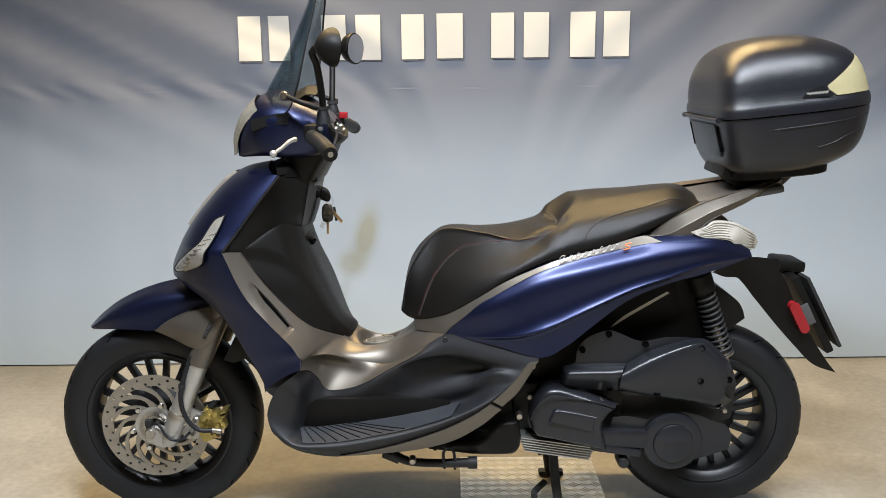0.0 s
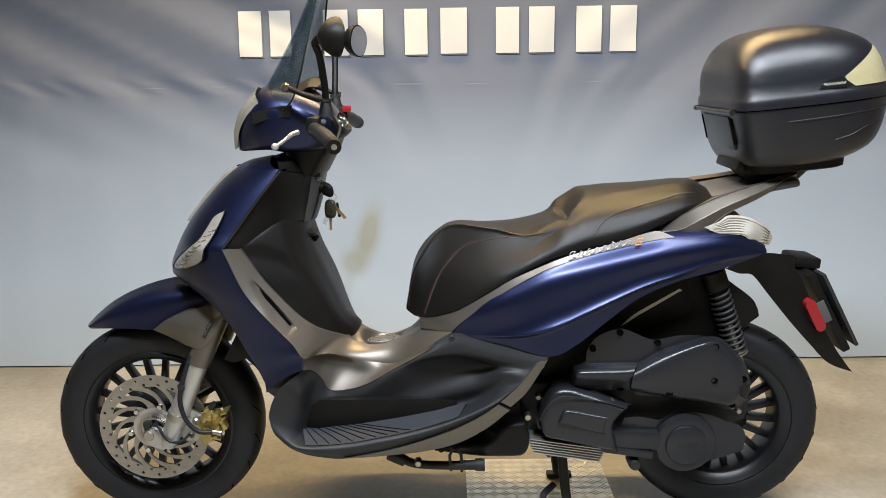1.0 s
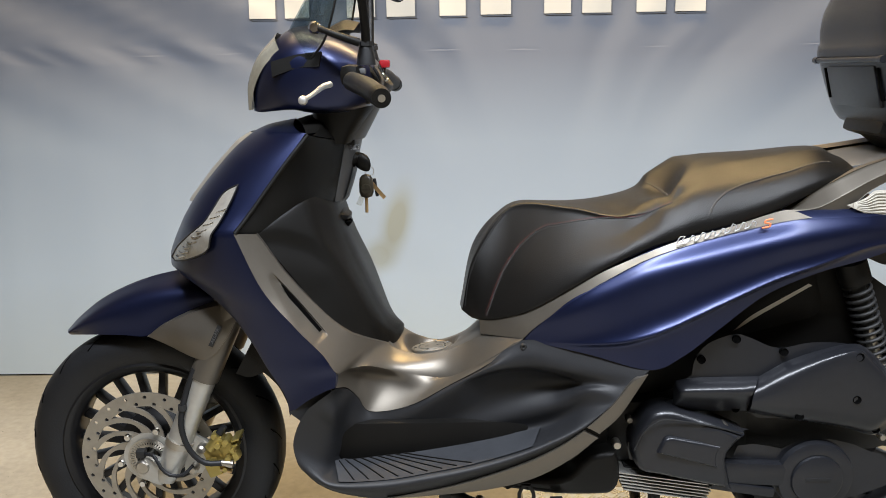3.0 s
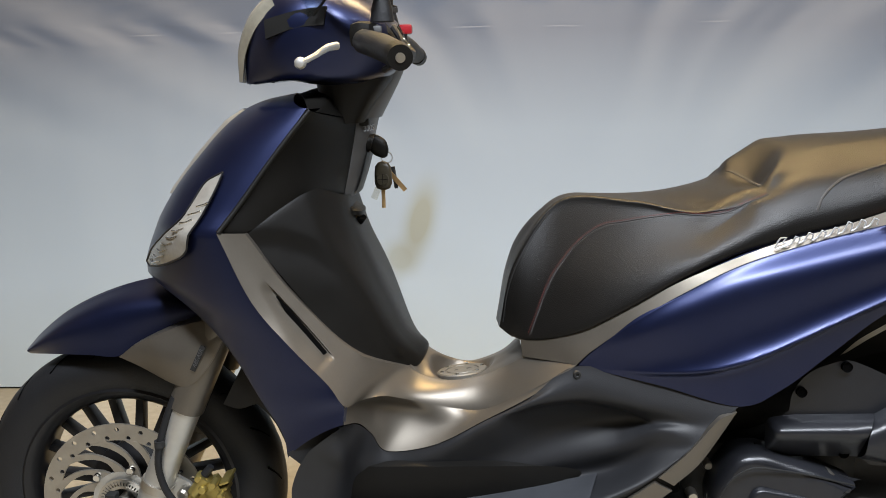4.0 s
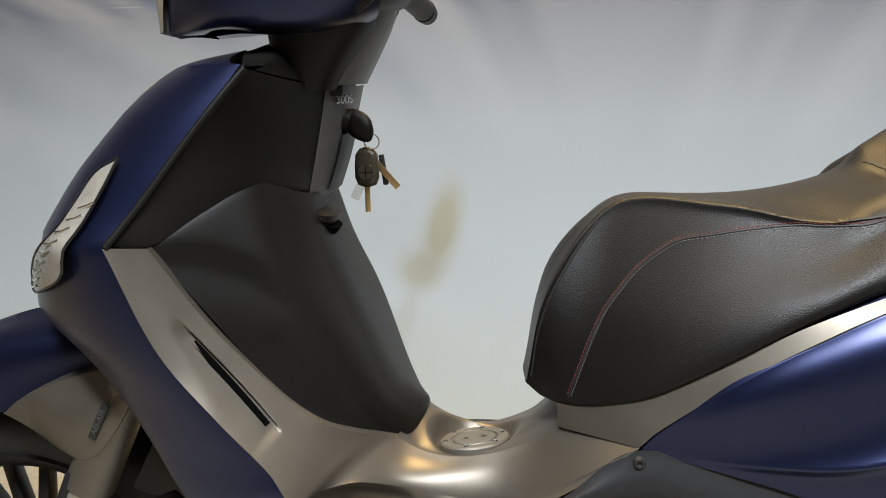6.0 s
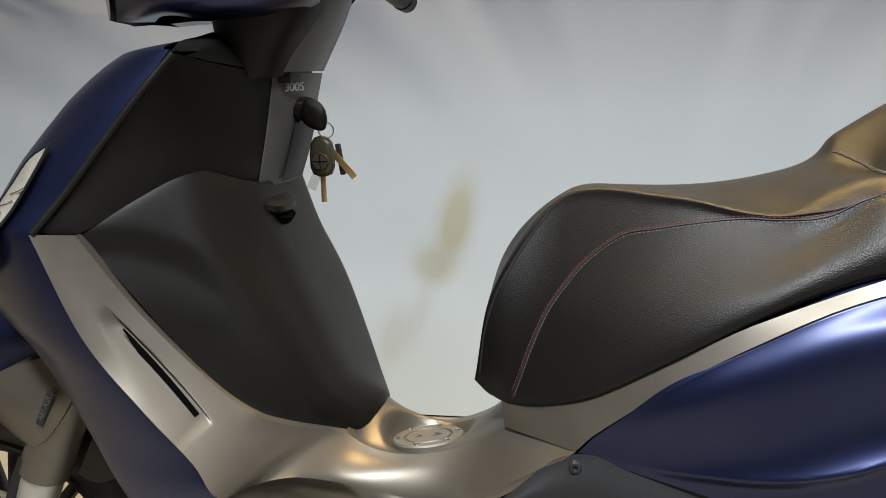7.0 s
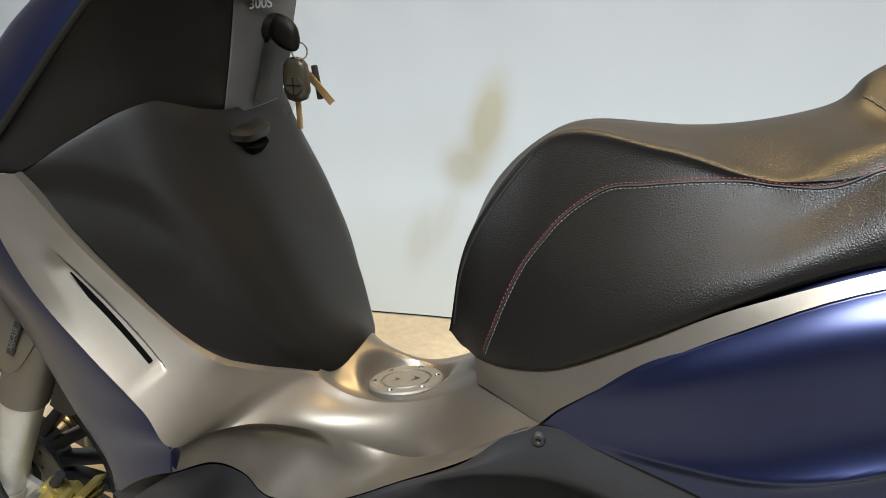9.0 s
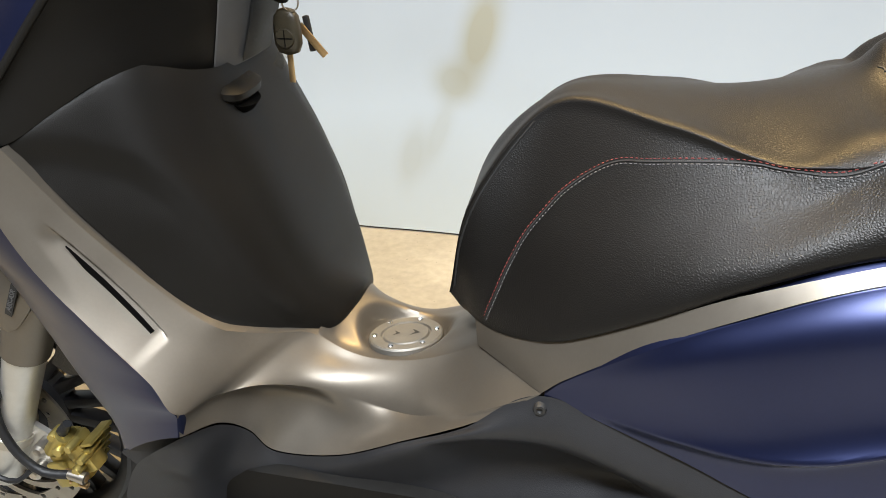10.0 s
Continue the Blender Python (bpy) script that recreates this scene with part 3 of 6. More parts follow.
FLOOR_F = [(0.354, -0.246, 0.348), (0.392, -0.25, 0.317), (0.432, -0.256, 0.304), (0.529, -0.262, 0.309), (0.616, -0.265, 0.325), (0.702, -0.267, 0.344), (0.787, -0.268, 0.37), (0.858, -0.268, 0.399), (0.912, -0.268, 0.426), (0.945, -0.268, 0.45)]
FLOOR_G = [(0.361, -0.244, 0.33), (0.397, -0.246, 0.297), (0.447, -0.247, 0.277), (0.526, -0.25, 0.269), (0.614, -0.256, 0.285), (0.701, -0.258, 0.31), (0.787, -0.26, 0.341), (0.865, -0.262, 0.379), (0.915, -0.263, 0.417), (0.943, -0.264, 0.441)]
SEAM_CURVE = [(0.528, -0.077, 0.534), (0.540, -0.080, 0.519), (0.557, -0.083, 0.508), (0.584, -0.087, 0.5045), (0.625, -0.091, 0.511), (0.678, -0.094, 0.529), (0.722, -0.097, 0.554)]
BULGE_A = [(1.131, -0.2, 0.493), (1.177, -0.2, 0.495), (1.234, -0.2, 0.496), (1.263, -0.2, 0.496)]
BULGE_B = [(1.114, -0.222, 0.484), (1.173, -0.226, 0.487), (1.222, -0.228, 0.488), (1.25, -0.228, 0.491)]
BULGE_C = [(1.107, -0.228, 0.469), (1.172, -0.234, 0.47), (1.221, -0.236, 0.47), (1.24, -0.236, 0.47)]
BULGE_D = [(1.121, -0.2, 0.425), (1.179, -0.202, 0.424), (1.229, -0.205, 0.425), (1.242, -0.205, 0.424)]
MAIN_A = [(1.263, -0.2, 0.496), (1.319, -0.2, 0.527), (1.39, -0.2, 0.55), (1.447, -0.2, 0.559), (1.483, -0.198, 0.538), (1.528, -0.195, 0.486), (1.549, -0.19, 0.431)]
MAIN_B = [(1.251, -0.225, 0.485), (1.313, -0.228, 0.52), (1.383, -0.228, 0.548), (1.439, -0.226, 0.557), (1.466, -0.224, 0.54), (1.509, -0.222, 0.492), (1.531, -0.218, 0.439)]
MAIN_C = [(1.241, -0.238, 0.468), (1.31, -0.242, 0.502), (1.379, -0.242, 0.531), (1.429, -0.24, 0.544), (1.451, -0.238, 0.531), (1.488, -0.236, 0.492), (1.507, -0.232, 0.442)]
MAIN_D = [(1.238, -0.236, 0.443), (1.285, -0.24, 0.438), (1.342, -0.24, 0.431), (1.4, -0.238, 0.422), (1.437, -0.236, 0.415), (1.481, -0.232, 0.406), (1.508, -0.23, 0.417)]
MAIN_E = [(1.243, -0.2, 0.419), (1.295, -0.2, 0.408), (1.354, -0.2, 0.4), (1.412, -0.2, 0.39), (1.449, -0.2, 0.382), (1.501, -0.198, 0.366), (1.539, -0.195, 0.39)]
BOLTS = [(1.214, -0.205, 0.573), (1.148, -0.205, 0.532), (1.307, -0.207, 0.546), (1.439, -0.238, 0.545), (1.44, -0.24, 0.459), (1.516, -0.228, 0.457), (1.333, -0.238, 0.425), (1.219, -0.208, 0.431), (1.495, -0.215, 0.386)]
LINER = [(0.284, -0.17, 0.613), (0.254, -0.165, 0.558), (0.222, -0.16, 0.499), (0.253, -0.17, 0.494), (0.285, -0.18, 0.508), (0.316, -0.195, 0.482), (0.339, -0.21, 0.442), (0.365, -0.225, 0.454), (0.361, -0.225, 0.51), (0.333, -0.22, 0.559)]
BELT_LINE = [(1.016, -0.226, 0.357), (1.029, -0.227, 0.387), (1.043, -0.228, 0.406), (1.071, -0.228, 0.421), (1.149, -0.228, 0.41), (1.227, -0.226, 0.39)]
BELT_POCKET = [(1.061, -0.229, 0.352), (1.074, -0.229, 0.381), (1.086, -0.229, 0.386), (1.185, -0.229, 0.366), (1.177, -0.229, 0.34), (1.18, -0.229, 0.319)]
BELT_OUT = [(1.017, -0.195, 0.334), (1.016, -0.195, 0.369), (1.03, -0.195, 0.407), (1.052, -0.195, 0.432), (1.087, -0.197, 0.439), (1.127, -0.2, 0.428), (1.181, -0.205, 0.41), (1.236, -0.205, 0.385), (1.213, -0.207, 0.361), (1.201, -0.207, 0.337), (1.208, -0.205, 0.301), (1.217, -0.2, 0.263), (1.145, -0.2, 0.278), (1.07, -0.2, 0.296), (1.034, -0.195, 0.303)]


# ---- the room ----
def banner_material():
    m = material("printed_banner", (1, 1, 1), 0.55, 0.0, 0.03, 6, 0.03, 400)
    nt = m.node_tree
    p = nt.nodes["Principled BSDF"]
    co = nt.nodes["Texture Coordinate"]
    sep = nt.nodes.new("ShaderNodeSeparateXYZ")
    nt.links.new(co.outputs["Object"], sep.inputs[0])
    # base colour by height: pale blue at the floor, dark grey above
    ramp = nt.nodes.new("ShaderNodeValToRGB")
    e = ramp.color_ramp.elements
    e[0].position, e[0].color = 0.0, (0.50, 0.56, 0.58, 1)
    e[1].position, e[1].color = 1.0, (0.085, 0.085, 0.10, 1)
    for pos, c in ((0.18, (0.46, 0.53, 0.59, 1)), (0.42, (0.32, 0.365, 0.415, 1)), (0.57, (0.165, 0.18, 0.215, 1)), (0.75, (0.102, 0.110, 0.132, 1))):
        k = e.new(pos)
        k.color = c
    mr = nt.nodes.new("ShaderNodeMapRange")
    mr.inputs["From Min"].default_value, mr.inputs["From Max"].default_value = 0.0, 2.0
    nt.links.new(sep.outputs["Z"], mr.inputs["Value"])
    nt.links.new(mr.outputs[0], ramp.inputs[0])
    # olive streaks on the cloth, soft and each at its own place
    prev = ramp.outputs[0]
    for (x, z, rx, rz, tilt, amt) in ((0.470, 0.56, 0.050, 0.13, -14, 0.75), (0.405, 0.44, 0.06, 0.06, -35, 0.55), (0.285, 0.23, 0.04, 0.10, -15, 0.25), (0.36, 0.30, 0.03, 0.12, -20, 0.2)):
        mp = nt.nodes.new("ShaderNodeMapping")
        mp.vector_type = "TEXTURE"
        mp.inputs["Location"].default_value = (x, 0, z)
        mp.inputs["Rotation"].default_value = (0, radians(-tilt), 0)
        mp.inputs["Scale"].default_value = (rx * 1.6, 100.0, rz * 1.6)
        nt.links.new(co.outputs["Object"], mp.inputs[0])
        g = nt.nodes.new("ShaderNodeTexGradient")
        g.gradient_type = "QUADRATIC_SPHERE"
        nt.links.new(mp.outputs[0], g.inputs[0])
        fac = nt.nodes.new("ShaderNodeMath")
        fac.operation, fac.inputs[1].default_value = "MULTIPLY", amt * 2.2
        fac.use_clamp = True
        nt.links.new(g.outputs["Fac"], fac.inputs[0])
        cap = nt.nodes.new("ShaderNodeMath")
        cap.operation, cap.inputs[1].default_value = "MINIMUM", amt
        nt.links.new(fac.outputs[0], cap.inputs[0])
        mx = nt.nodes.new("ShaderNodeMix")
        mx.data_type = "RGBA"
        nt.links.new(cap.outputs[0], mx.inputs["Factor"])
        nt.links.new(prev, mx.inputs["A"])
        mx.inputs["B"].default_value = (0.30, 0.29, 0.20, 1)
        prev = mx.outputs["Result"]
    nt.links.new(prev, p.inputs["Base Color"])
    return m


def concrete():
    m = material("beige_concrete", (0.5, 0.45, 0.33), 0.5, 0.0, 0.12, 14, 0.12, 120)
    nt = m.node_tree
    p = nt.nodes["Principled BSDF"]
    co = nt.nodes["Texture Coordinate"]
    n = nt.nodes.new("ShaderNodeTexNoise")
    n.inputs["Scale"].default_value, n.inputs["Detail"].default_value = 1.1, 5
    nt.links.new(co.outputs["Object"], n.inputs["Vector"])
    r = nt.nodes.new("ShaderNodeValToRGB")
    e = r.color_ramp.elements
    e[0].position, e[0].color = 0.40, (0.235, 0.216, 0.172, 1)
    e[1].position, e[1].color = 0.58, (0.345, 0.329, 0.287, 1)
    k = e.new(0.47)
    k.color = (0.295, 0.275, 0.228, 1)
    nt.links.new(n.outputs["Fac"], r.inputs[0])
    n2 = nt.nodes.new("ShaderNodeTexNoise")
    n2.inputs["Scale"].default_value, n2.inputs["Detail"].default_value = 45, 8
    nt.links.new(co.outputs["Object"], n2.inputs["Vector"])
    r2 = nt.nodes.new("ShaderNodeMapRange")
    r2.inputs["From Min"].default_value, r2.inputs["From Max"].default_value = 0.3, 0.7
    r2.inputs["To Min"].default_value, r2.inputs["To Max"].default_value = 0.80, 1.0
    nt.links.new(n2.outputs["Fac"], r2.inputs["Value"])
    v = nt.nodes.new("ShaderNodeVectorMath")
    v.operation = "SCALE"
    nt.links.new(r.outputs[0], v.inputs[0])
    nt.links.new(r2.outputs[0], v.inputs["Scale"])
    n3 = nt.nodes.new("ShaderNodeTexNoise")
    n3.inputs["Scale"].default_value, n3.inputs["Detail"].default_value = 90, 2
    nt.links.new(co.outputs["Object"], n3.inputs["Vector"])
    r3 = nt.nodes.new("ShaderNodeMapRange")
    r3.inputs["From Min"].default_value, r3.inputs["From Max"].default_value = 0.70, 0.76
    r3.inputs["To Min"].default_value, r3.inputs["To Max"].default_value = 1.0, 0.45
    nt.links.new(n3.outputs["Fac"], r3.inputs["Value"])
    n4 = nt.nodes.new("ShaderNodeTexNoise")
    n4.inputs["Scale"].default_value, n4.inputs["Detail"].default_value, n4.inputs["Roughness"].default_value = 3.2, 6, 0.6
    nt.links.new(co.outputs["Object"], n4.inputs["Vector"])
    r4 = nt.nodes.new("ShaderNodeMapRange")
    r4.inputs["From Min"].default_value, r4.inputs["From Max"].default_value = 0.52, 0.60
    r4.inputs["To Min"].default_value, r4.inputs["To Max"].default_value = 0.95, 1.07
    nt.links.new(n4.outputs["Fac"], r4.inputs["Value"])
    both_f = nt.nodes.new("ShaderNodeMath")
    both_f.operation = "MULTIPLY"
    nt.links.new(r3.outputs[0], both_f.inputs[0])
    nt.links.new(r4.outputs[0], both_f.inputs[1])
    w = nt.nodes.new("ShaderNodeVectorMath")
    w.operation = "SCALE"
    nt.links.new(v.outputs[0], w.inputs[0])
    nt.links.new(both_f.outputs[0], w.inputs["Scale"])
    nt.links.new(w.outputs[0], p.inputs["Base Color"])
    return m


WALLPAINT = material("wall_paint", (0.15, 0.13, 0.10), 0.7, 0.0, 0.06, 8, 0.1, 200)
CEILPAINT = material("ceiling_paint", (0.18, 0.16, 0.13), 0.8, 0.0, 0.05, 6)


def structure(name, g, mat, label):
    ob = part(name, g, mat)
    return tagged(ob, label, kind="structure", category=name.split("_")[0])


structure("floor", block((0.8, -1.4, -0.05), (7.2, 6.2, 0.1), 0), concrete(), "beige stained concrete floor with dust and grit")
structure("wall_north", block((0.8, 1.66, 1.5), (7.2, 0.1, 3.0), 0), WALLPAINT, "plain painted wall behind the banner")
structure("wall_south", block((0.8, -4.55, 1.5), (7.2, 0.1, 3.0), 0), WALLPAINT, "plain painted wall")
structure("wall_west", block((-2.85, -1.445, 1.5), (0.1, 6.1, 3.0), 0), WALLPAINT, "plain painted wall")
structure("wall_east", block((4.45, -1.445, 1.5), (0.1, 6.1, 3.0), 0), WALLPAINT, "plain painted wall")
structure("ceiling", block((0.8, -1.445, 3.05), (7.4, 6.4, 0.1), 0), CEILPAINT, "plain pale ceiling")


def banner_y(x, z):
    k = max(0.0, min(1.0, (z - 0.75) / 0.5))
    y = 0.006 * noise.noise((x * 1.6, z * 0.5, 1)) + 0.003 * noise.noise((x * 5, z * 0.9, 4)) + 0.0007 * noise.noise((x * 15, z * 1.2, 9))
    u = x * 4.2 + (z - 1.2) * max(-5.0, min(8.0, 8.0 - 8.0 * x))
    y += 0.016 * k * noise.noise((u * 0.8, z * 0.9, 7)) + 0.005 * k * noise.noise((u * 2.3, z * 0.8, 3))
    d = (z - 1.157 - 0.006 * noise.noise((x * 1.5, 0, 0))) / 0.006
    return 1.176 + y + 0.0007 * math.exp(-d * d) * max(0.0, noise.noise((x * 7, 0, 5)) - 0.05) * 1.6 * (1 if d > 0 else -1)


def banner():
    xs, zs = np.linspace(-2.6, 4.2, 420), np.r_[np.linspace(0.006, 1.12, 24), np.linspace(1.13, 1.18, 26), np.linspace(1.2, 2.6, 36)]
    v = [(x, banner_y(x, z), z) for z in zs for x in xs]
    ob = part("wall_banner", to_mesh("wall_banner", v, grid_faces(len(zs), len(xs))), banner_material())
    return tagged(ob, "creased printed cloth banner hanging to floor, pale blue rising to grey", "banner")


def print_bar(x0, x1, z0, z1, off):
    xs, zs = np.linspace(x0, x1, 10), np.linspace(z0, z1, 8)
    return [(x, banner_y(x, z) - off, z) for z in zs for x in xs], grid_faces(8, 10)


wall_banner = banner()

# the figures on the banner, each a plain bar with its printed shade
for x0, x1 in ((-0.018, 0.092), (0.102, 0.205), (0.31, 0.43), (0.445, 0.565), (0.625, 0.735), (0.762, 0.89), (0.978, 1.09), (1.105, 1.228), (1.288, 1.41), (1.418, 1.545)):
    w = (x1 - x0) * 0.80
    cx = (x0 + x1) / 2
    zz = 1.357 + (0.0 if cx > 0.7 else -0.002)
    part("lettering", print_bar(cx - w / 2, cx + w / 2, zz - 0.086, zz + 0.086, 0.0075), WHITE, wall_banner, "plain white printed bar")
    part("lettering_shade", print_bar(cx - w / 2 + 0.006, cx + w / 2 + 0.006, zz - 0.092, zz + 0.080, 0.0040), PRINT, wall_banner, "dark printed shade")


def tread_plate():
    ob = thing("tread_plate", (1.05, 0.04, 0.0), "small square aluminium tread plate lying under the centre stand", "metal plate")
    part("sheet", block((1.05, 0.04, 0.0035), (0.42, 0.46, 0.005), 0.001), PLATE, ob)
    gs = []
    for i in range(13):
        for j in range(14):
            x, y = 0.855 + i * 0.0325, -0.175 + j * 0.0325
            for k in range(3):
                a = radians(45 if (i + j) % 2 else -45)
                d = (k - 1) * 0.009
                c = (x + math.sin(a) * d, y - math.cos(a) * d, 0.0065)
                gs.append(block(c, (0.026, 0.0045, 0.003), 0.0012, Matrix.Rotation(a, 4, "Z")))
    part("tread", join(*gs), PLATE, ob, "raised five-bar tread")
    return ob


tread_plate()

# ---- the scooter ----
scooter = thing("motor_scooter", BASE, "dark blue and silver motor scooter on its centre stand", "scooter")


def wheel(name, at, R, half, bead, win, spokes, label):
    x, z = at
    w = part(name, lathe([(0.030, -0.05), (0.030, 0.05), (0.012, 0.055), (0.012, -0.055)], (x, 0, z)), RIM, scooter, label)
    tyre = [(bead, -half * 0.85), (bead + 0.012, -half * 0.95), (bead + (R - bead) * 0.45, -half), (R - 0.022, -half * 0.9), (R - 0.009, -half * 0.62), (R - 0.002, -half * 0.3), (R, 0)]
    tyre += [(r, -o) for r, o in reversed(tyre[:-1])]
    part("tyre", lathe(tyre, (x, 0, z), n=220), RUBBER, w, "worn black rubber tyre")
    rim = [(bead + 0.004, -half * 0.83), (bead - 0.004, -half * 0.9), (bead - 0.012, -half * 0.82), (win + 0.005, -half * 0.70), (win, -half * 0.58), (win, half * 0.58), (win + 0.005, half * 0.70), (bead - 0.012, half * 0.82), (bead - 0.004, half * 0.9), (bead + 0.004, half * 0.83), (bead - 0.004, 0)]
    part("rim", lathe(rim, (x, 0, z), n=96), RIM, w, "gloss black alloy rim")
    part("hub", lathe([(0.03, -0.045), (0.06, -0.03), (0.085, -0.014), (0.085, 0.014), (0.06, 0.03), (0.03, 0.045)], (x, 0, z)), RIM, w)
    for i in range(spokes):
        a = 2 * math.pi * (i + 0.35) / spokes
        g = block((0, 0, (win + 0.08) / 2), (0.019, half * 0.5, win - 0.07), 0.006, None, 0.85)
        g = moved(g, Matrix.Translation((x, 0, z)) @ Matrix.Rotation(a, 4, "Y"))
        part("spoke", g, RIM, w)
    # tread grooves: near-black lines that paint the shade inside them
    for i in range(20):
        a = 2 * math.pi * i / 20
        for sgn in (-1, 1):
            pts = []
            for k in range(1, 5):
                o = sgn * half * (0.22 + 0.15 * k)
                rr = R - (0.0026, 0.0046, 0.0070, 0.0112, 0.0172)[k]
                b = a + 0.045 * k + (0.15 if sgn > 0 else 0)
                pts.append((x + rr * math.cos(b), o, z + rr * math.sin(b)))
            part("groove_shade", tube(pts, 0.0017, 4, 0.03), RECESS_SHADE, w)
    return w


front_wheel = wheel("front_wheel", (0.0, 0.28), 0.281, 0.056, 0.203, 0.178, 20, "front wheel with many thin black spokes")
wheel("rear_wheel", (1.528, 0.272), 0.268, 0.07, 0.186, 0.155, 20, "rear wheel with many thin black spokes")


def brake_disc(w):
    y = -0.075
    holes = []
    for i in range(40):
        a = 2 * math.pi * i / 40
        holes.append(ring(((0.122 if i % 2 else 0.137) * math.cos(a), (0.122 if i % 2 else 0.137) * math.sin(a)), 0.0044, 8))
    cut = ring((0, 0), 0.117, 72)
    d = part("brake_disc", moved(plate(ring((0, 0), 0.148, 96), y - 0.002, y + 0.002, [cut] + holes, 0.02), Matrix.Translation((0, 0, 0.28))), DISC, w, "drilled steel brake disc")
    for i in range(12):
        a = 2 * math.pi * i / 12
        pts = []
        for k in range(9):
            s = k / 8
            r, b = 0.05 + 0.069 * s, a + 0.85 * s ** 1.3
            wd = 0.0052 + 0.015 * abs(s - 0.45)
            pts.append((r, b, wd))
        lp = [((r * math.cos(b + wd / r)), (r * math.sin(b + wd / r))) for r, b, wd in pts] + [((r * math.cos(b - wd / r)), (r * math.sin(b - wd / r))) for r, b, wd in reversed(pts)]
        part("arm", moved(plate(lp, y - 0.003, y + 0.002, (), 0.03), Matrix.Translation((0, 0, 0.28))), DISC, d)
    part("carrier_ring", moved(plate(ring((0, 0), 0.056, 48), y - 0.004, y + 0.002, [ring((0, 0), 0.034, 40)], 0.02), Matrix.Translation((0, 0, 0.28))), ALU, d)
    slots = []
    for i in range(40):
        a = 2 * math.pi * i / 40
        u, v = math.cos(a), math.sin(a)
        t = 0.0012
        slots.append([(0.031 * u + t * v, 0.031 * v - t * u), (0.041 * u + t * v, 0.041 * v - t * u), (0.041 * u - t * v, 0.041 * v + t * u), (0.031 * u - t * v, 0.031 * v + t * u)])
    part("sensor_ring", moved(plate(ring((0, 0), 0.045, 48), y - 0.010, y - 0.008, [ring((0, 0), 0.026, 32)] + slots, 0.02), Matrix.Translation((0, 0, 0.28))), STEEL, d, "toothed speed sensor ring")
    for i in range(6):
        a = 2 * math.pi * (i + 0.2) / 6
        part("bolt", lathe([(0, -0.012), (0.006, -0.012), (0.008, -0.008), (0.008, 0)], (0.064 * math.cos(a), y, 0.28 + 0.064 * math.sin(a)), n=12, closed=False), CHROME, d)


brake_disc(front_wheel)


def fork():
    f = part("fork", tube([(0, -0.13, 0.28), (0, 0.13, 0.28)], 0.011, 12), STEEL, scooter, "silver telescopic fork")
    for s in (-1, 1):
        y = 0.112 * s
        leg = part("fork_leg", tube([(0.262, y * 0.95, 0.73), (0.208, y, 0.615)], 0.023, 20), SILVER, f)
        part("fork_tube", tube([(0.215, y, 0.63), (0.143, y, 0.475)], 0.031, 24), SILVER, leg)
        part("slider", tube([(0.15, y, 0.49), (0.141, y, 0.472), (0.10, y, 0.378), (0.072, y, 0.312), (0.05, y, 0.262), (0.043, y, 0.245)], [0.0295, 0.0275, 0.026, 0.027, 0.024, 0.020], 24), ALU, leg, "cast alloy fork slider")
        part("axle_clamp", block((0.022, y, 0.268), (0.062, 0.032, 0.052), 0.012, Matrix.Rotation(radians(25), 4, "Y")), ALU, leg)
        part("axle_nut", lathe([(0, -0.02), (0.012, -0.02), (0.016, -0.014), (0.016, 0.01)], (0.002, y, 0.28), n=14, closed=False), STEEL, leg)
        part("fork_collar", tube([(0.083, y, 0.338), (0.077, y, 0.324)], 0.0295, 24), STEEL, leg)
    return f


fork()


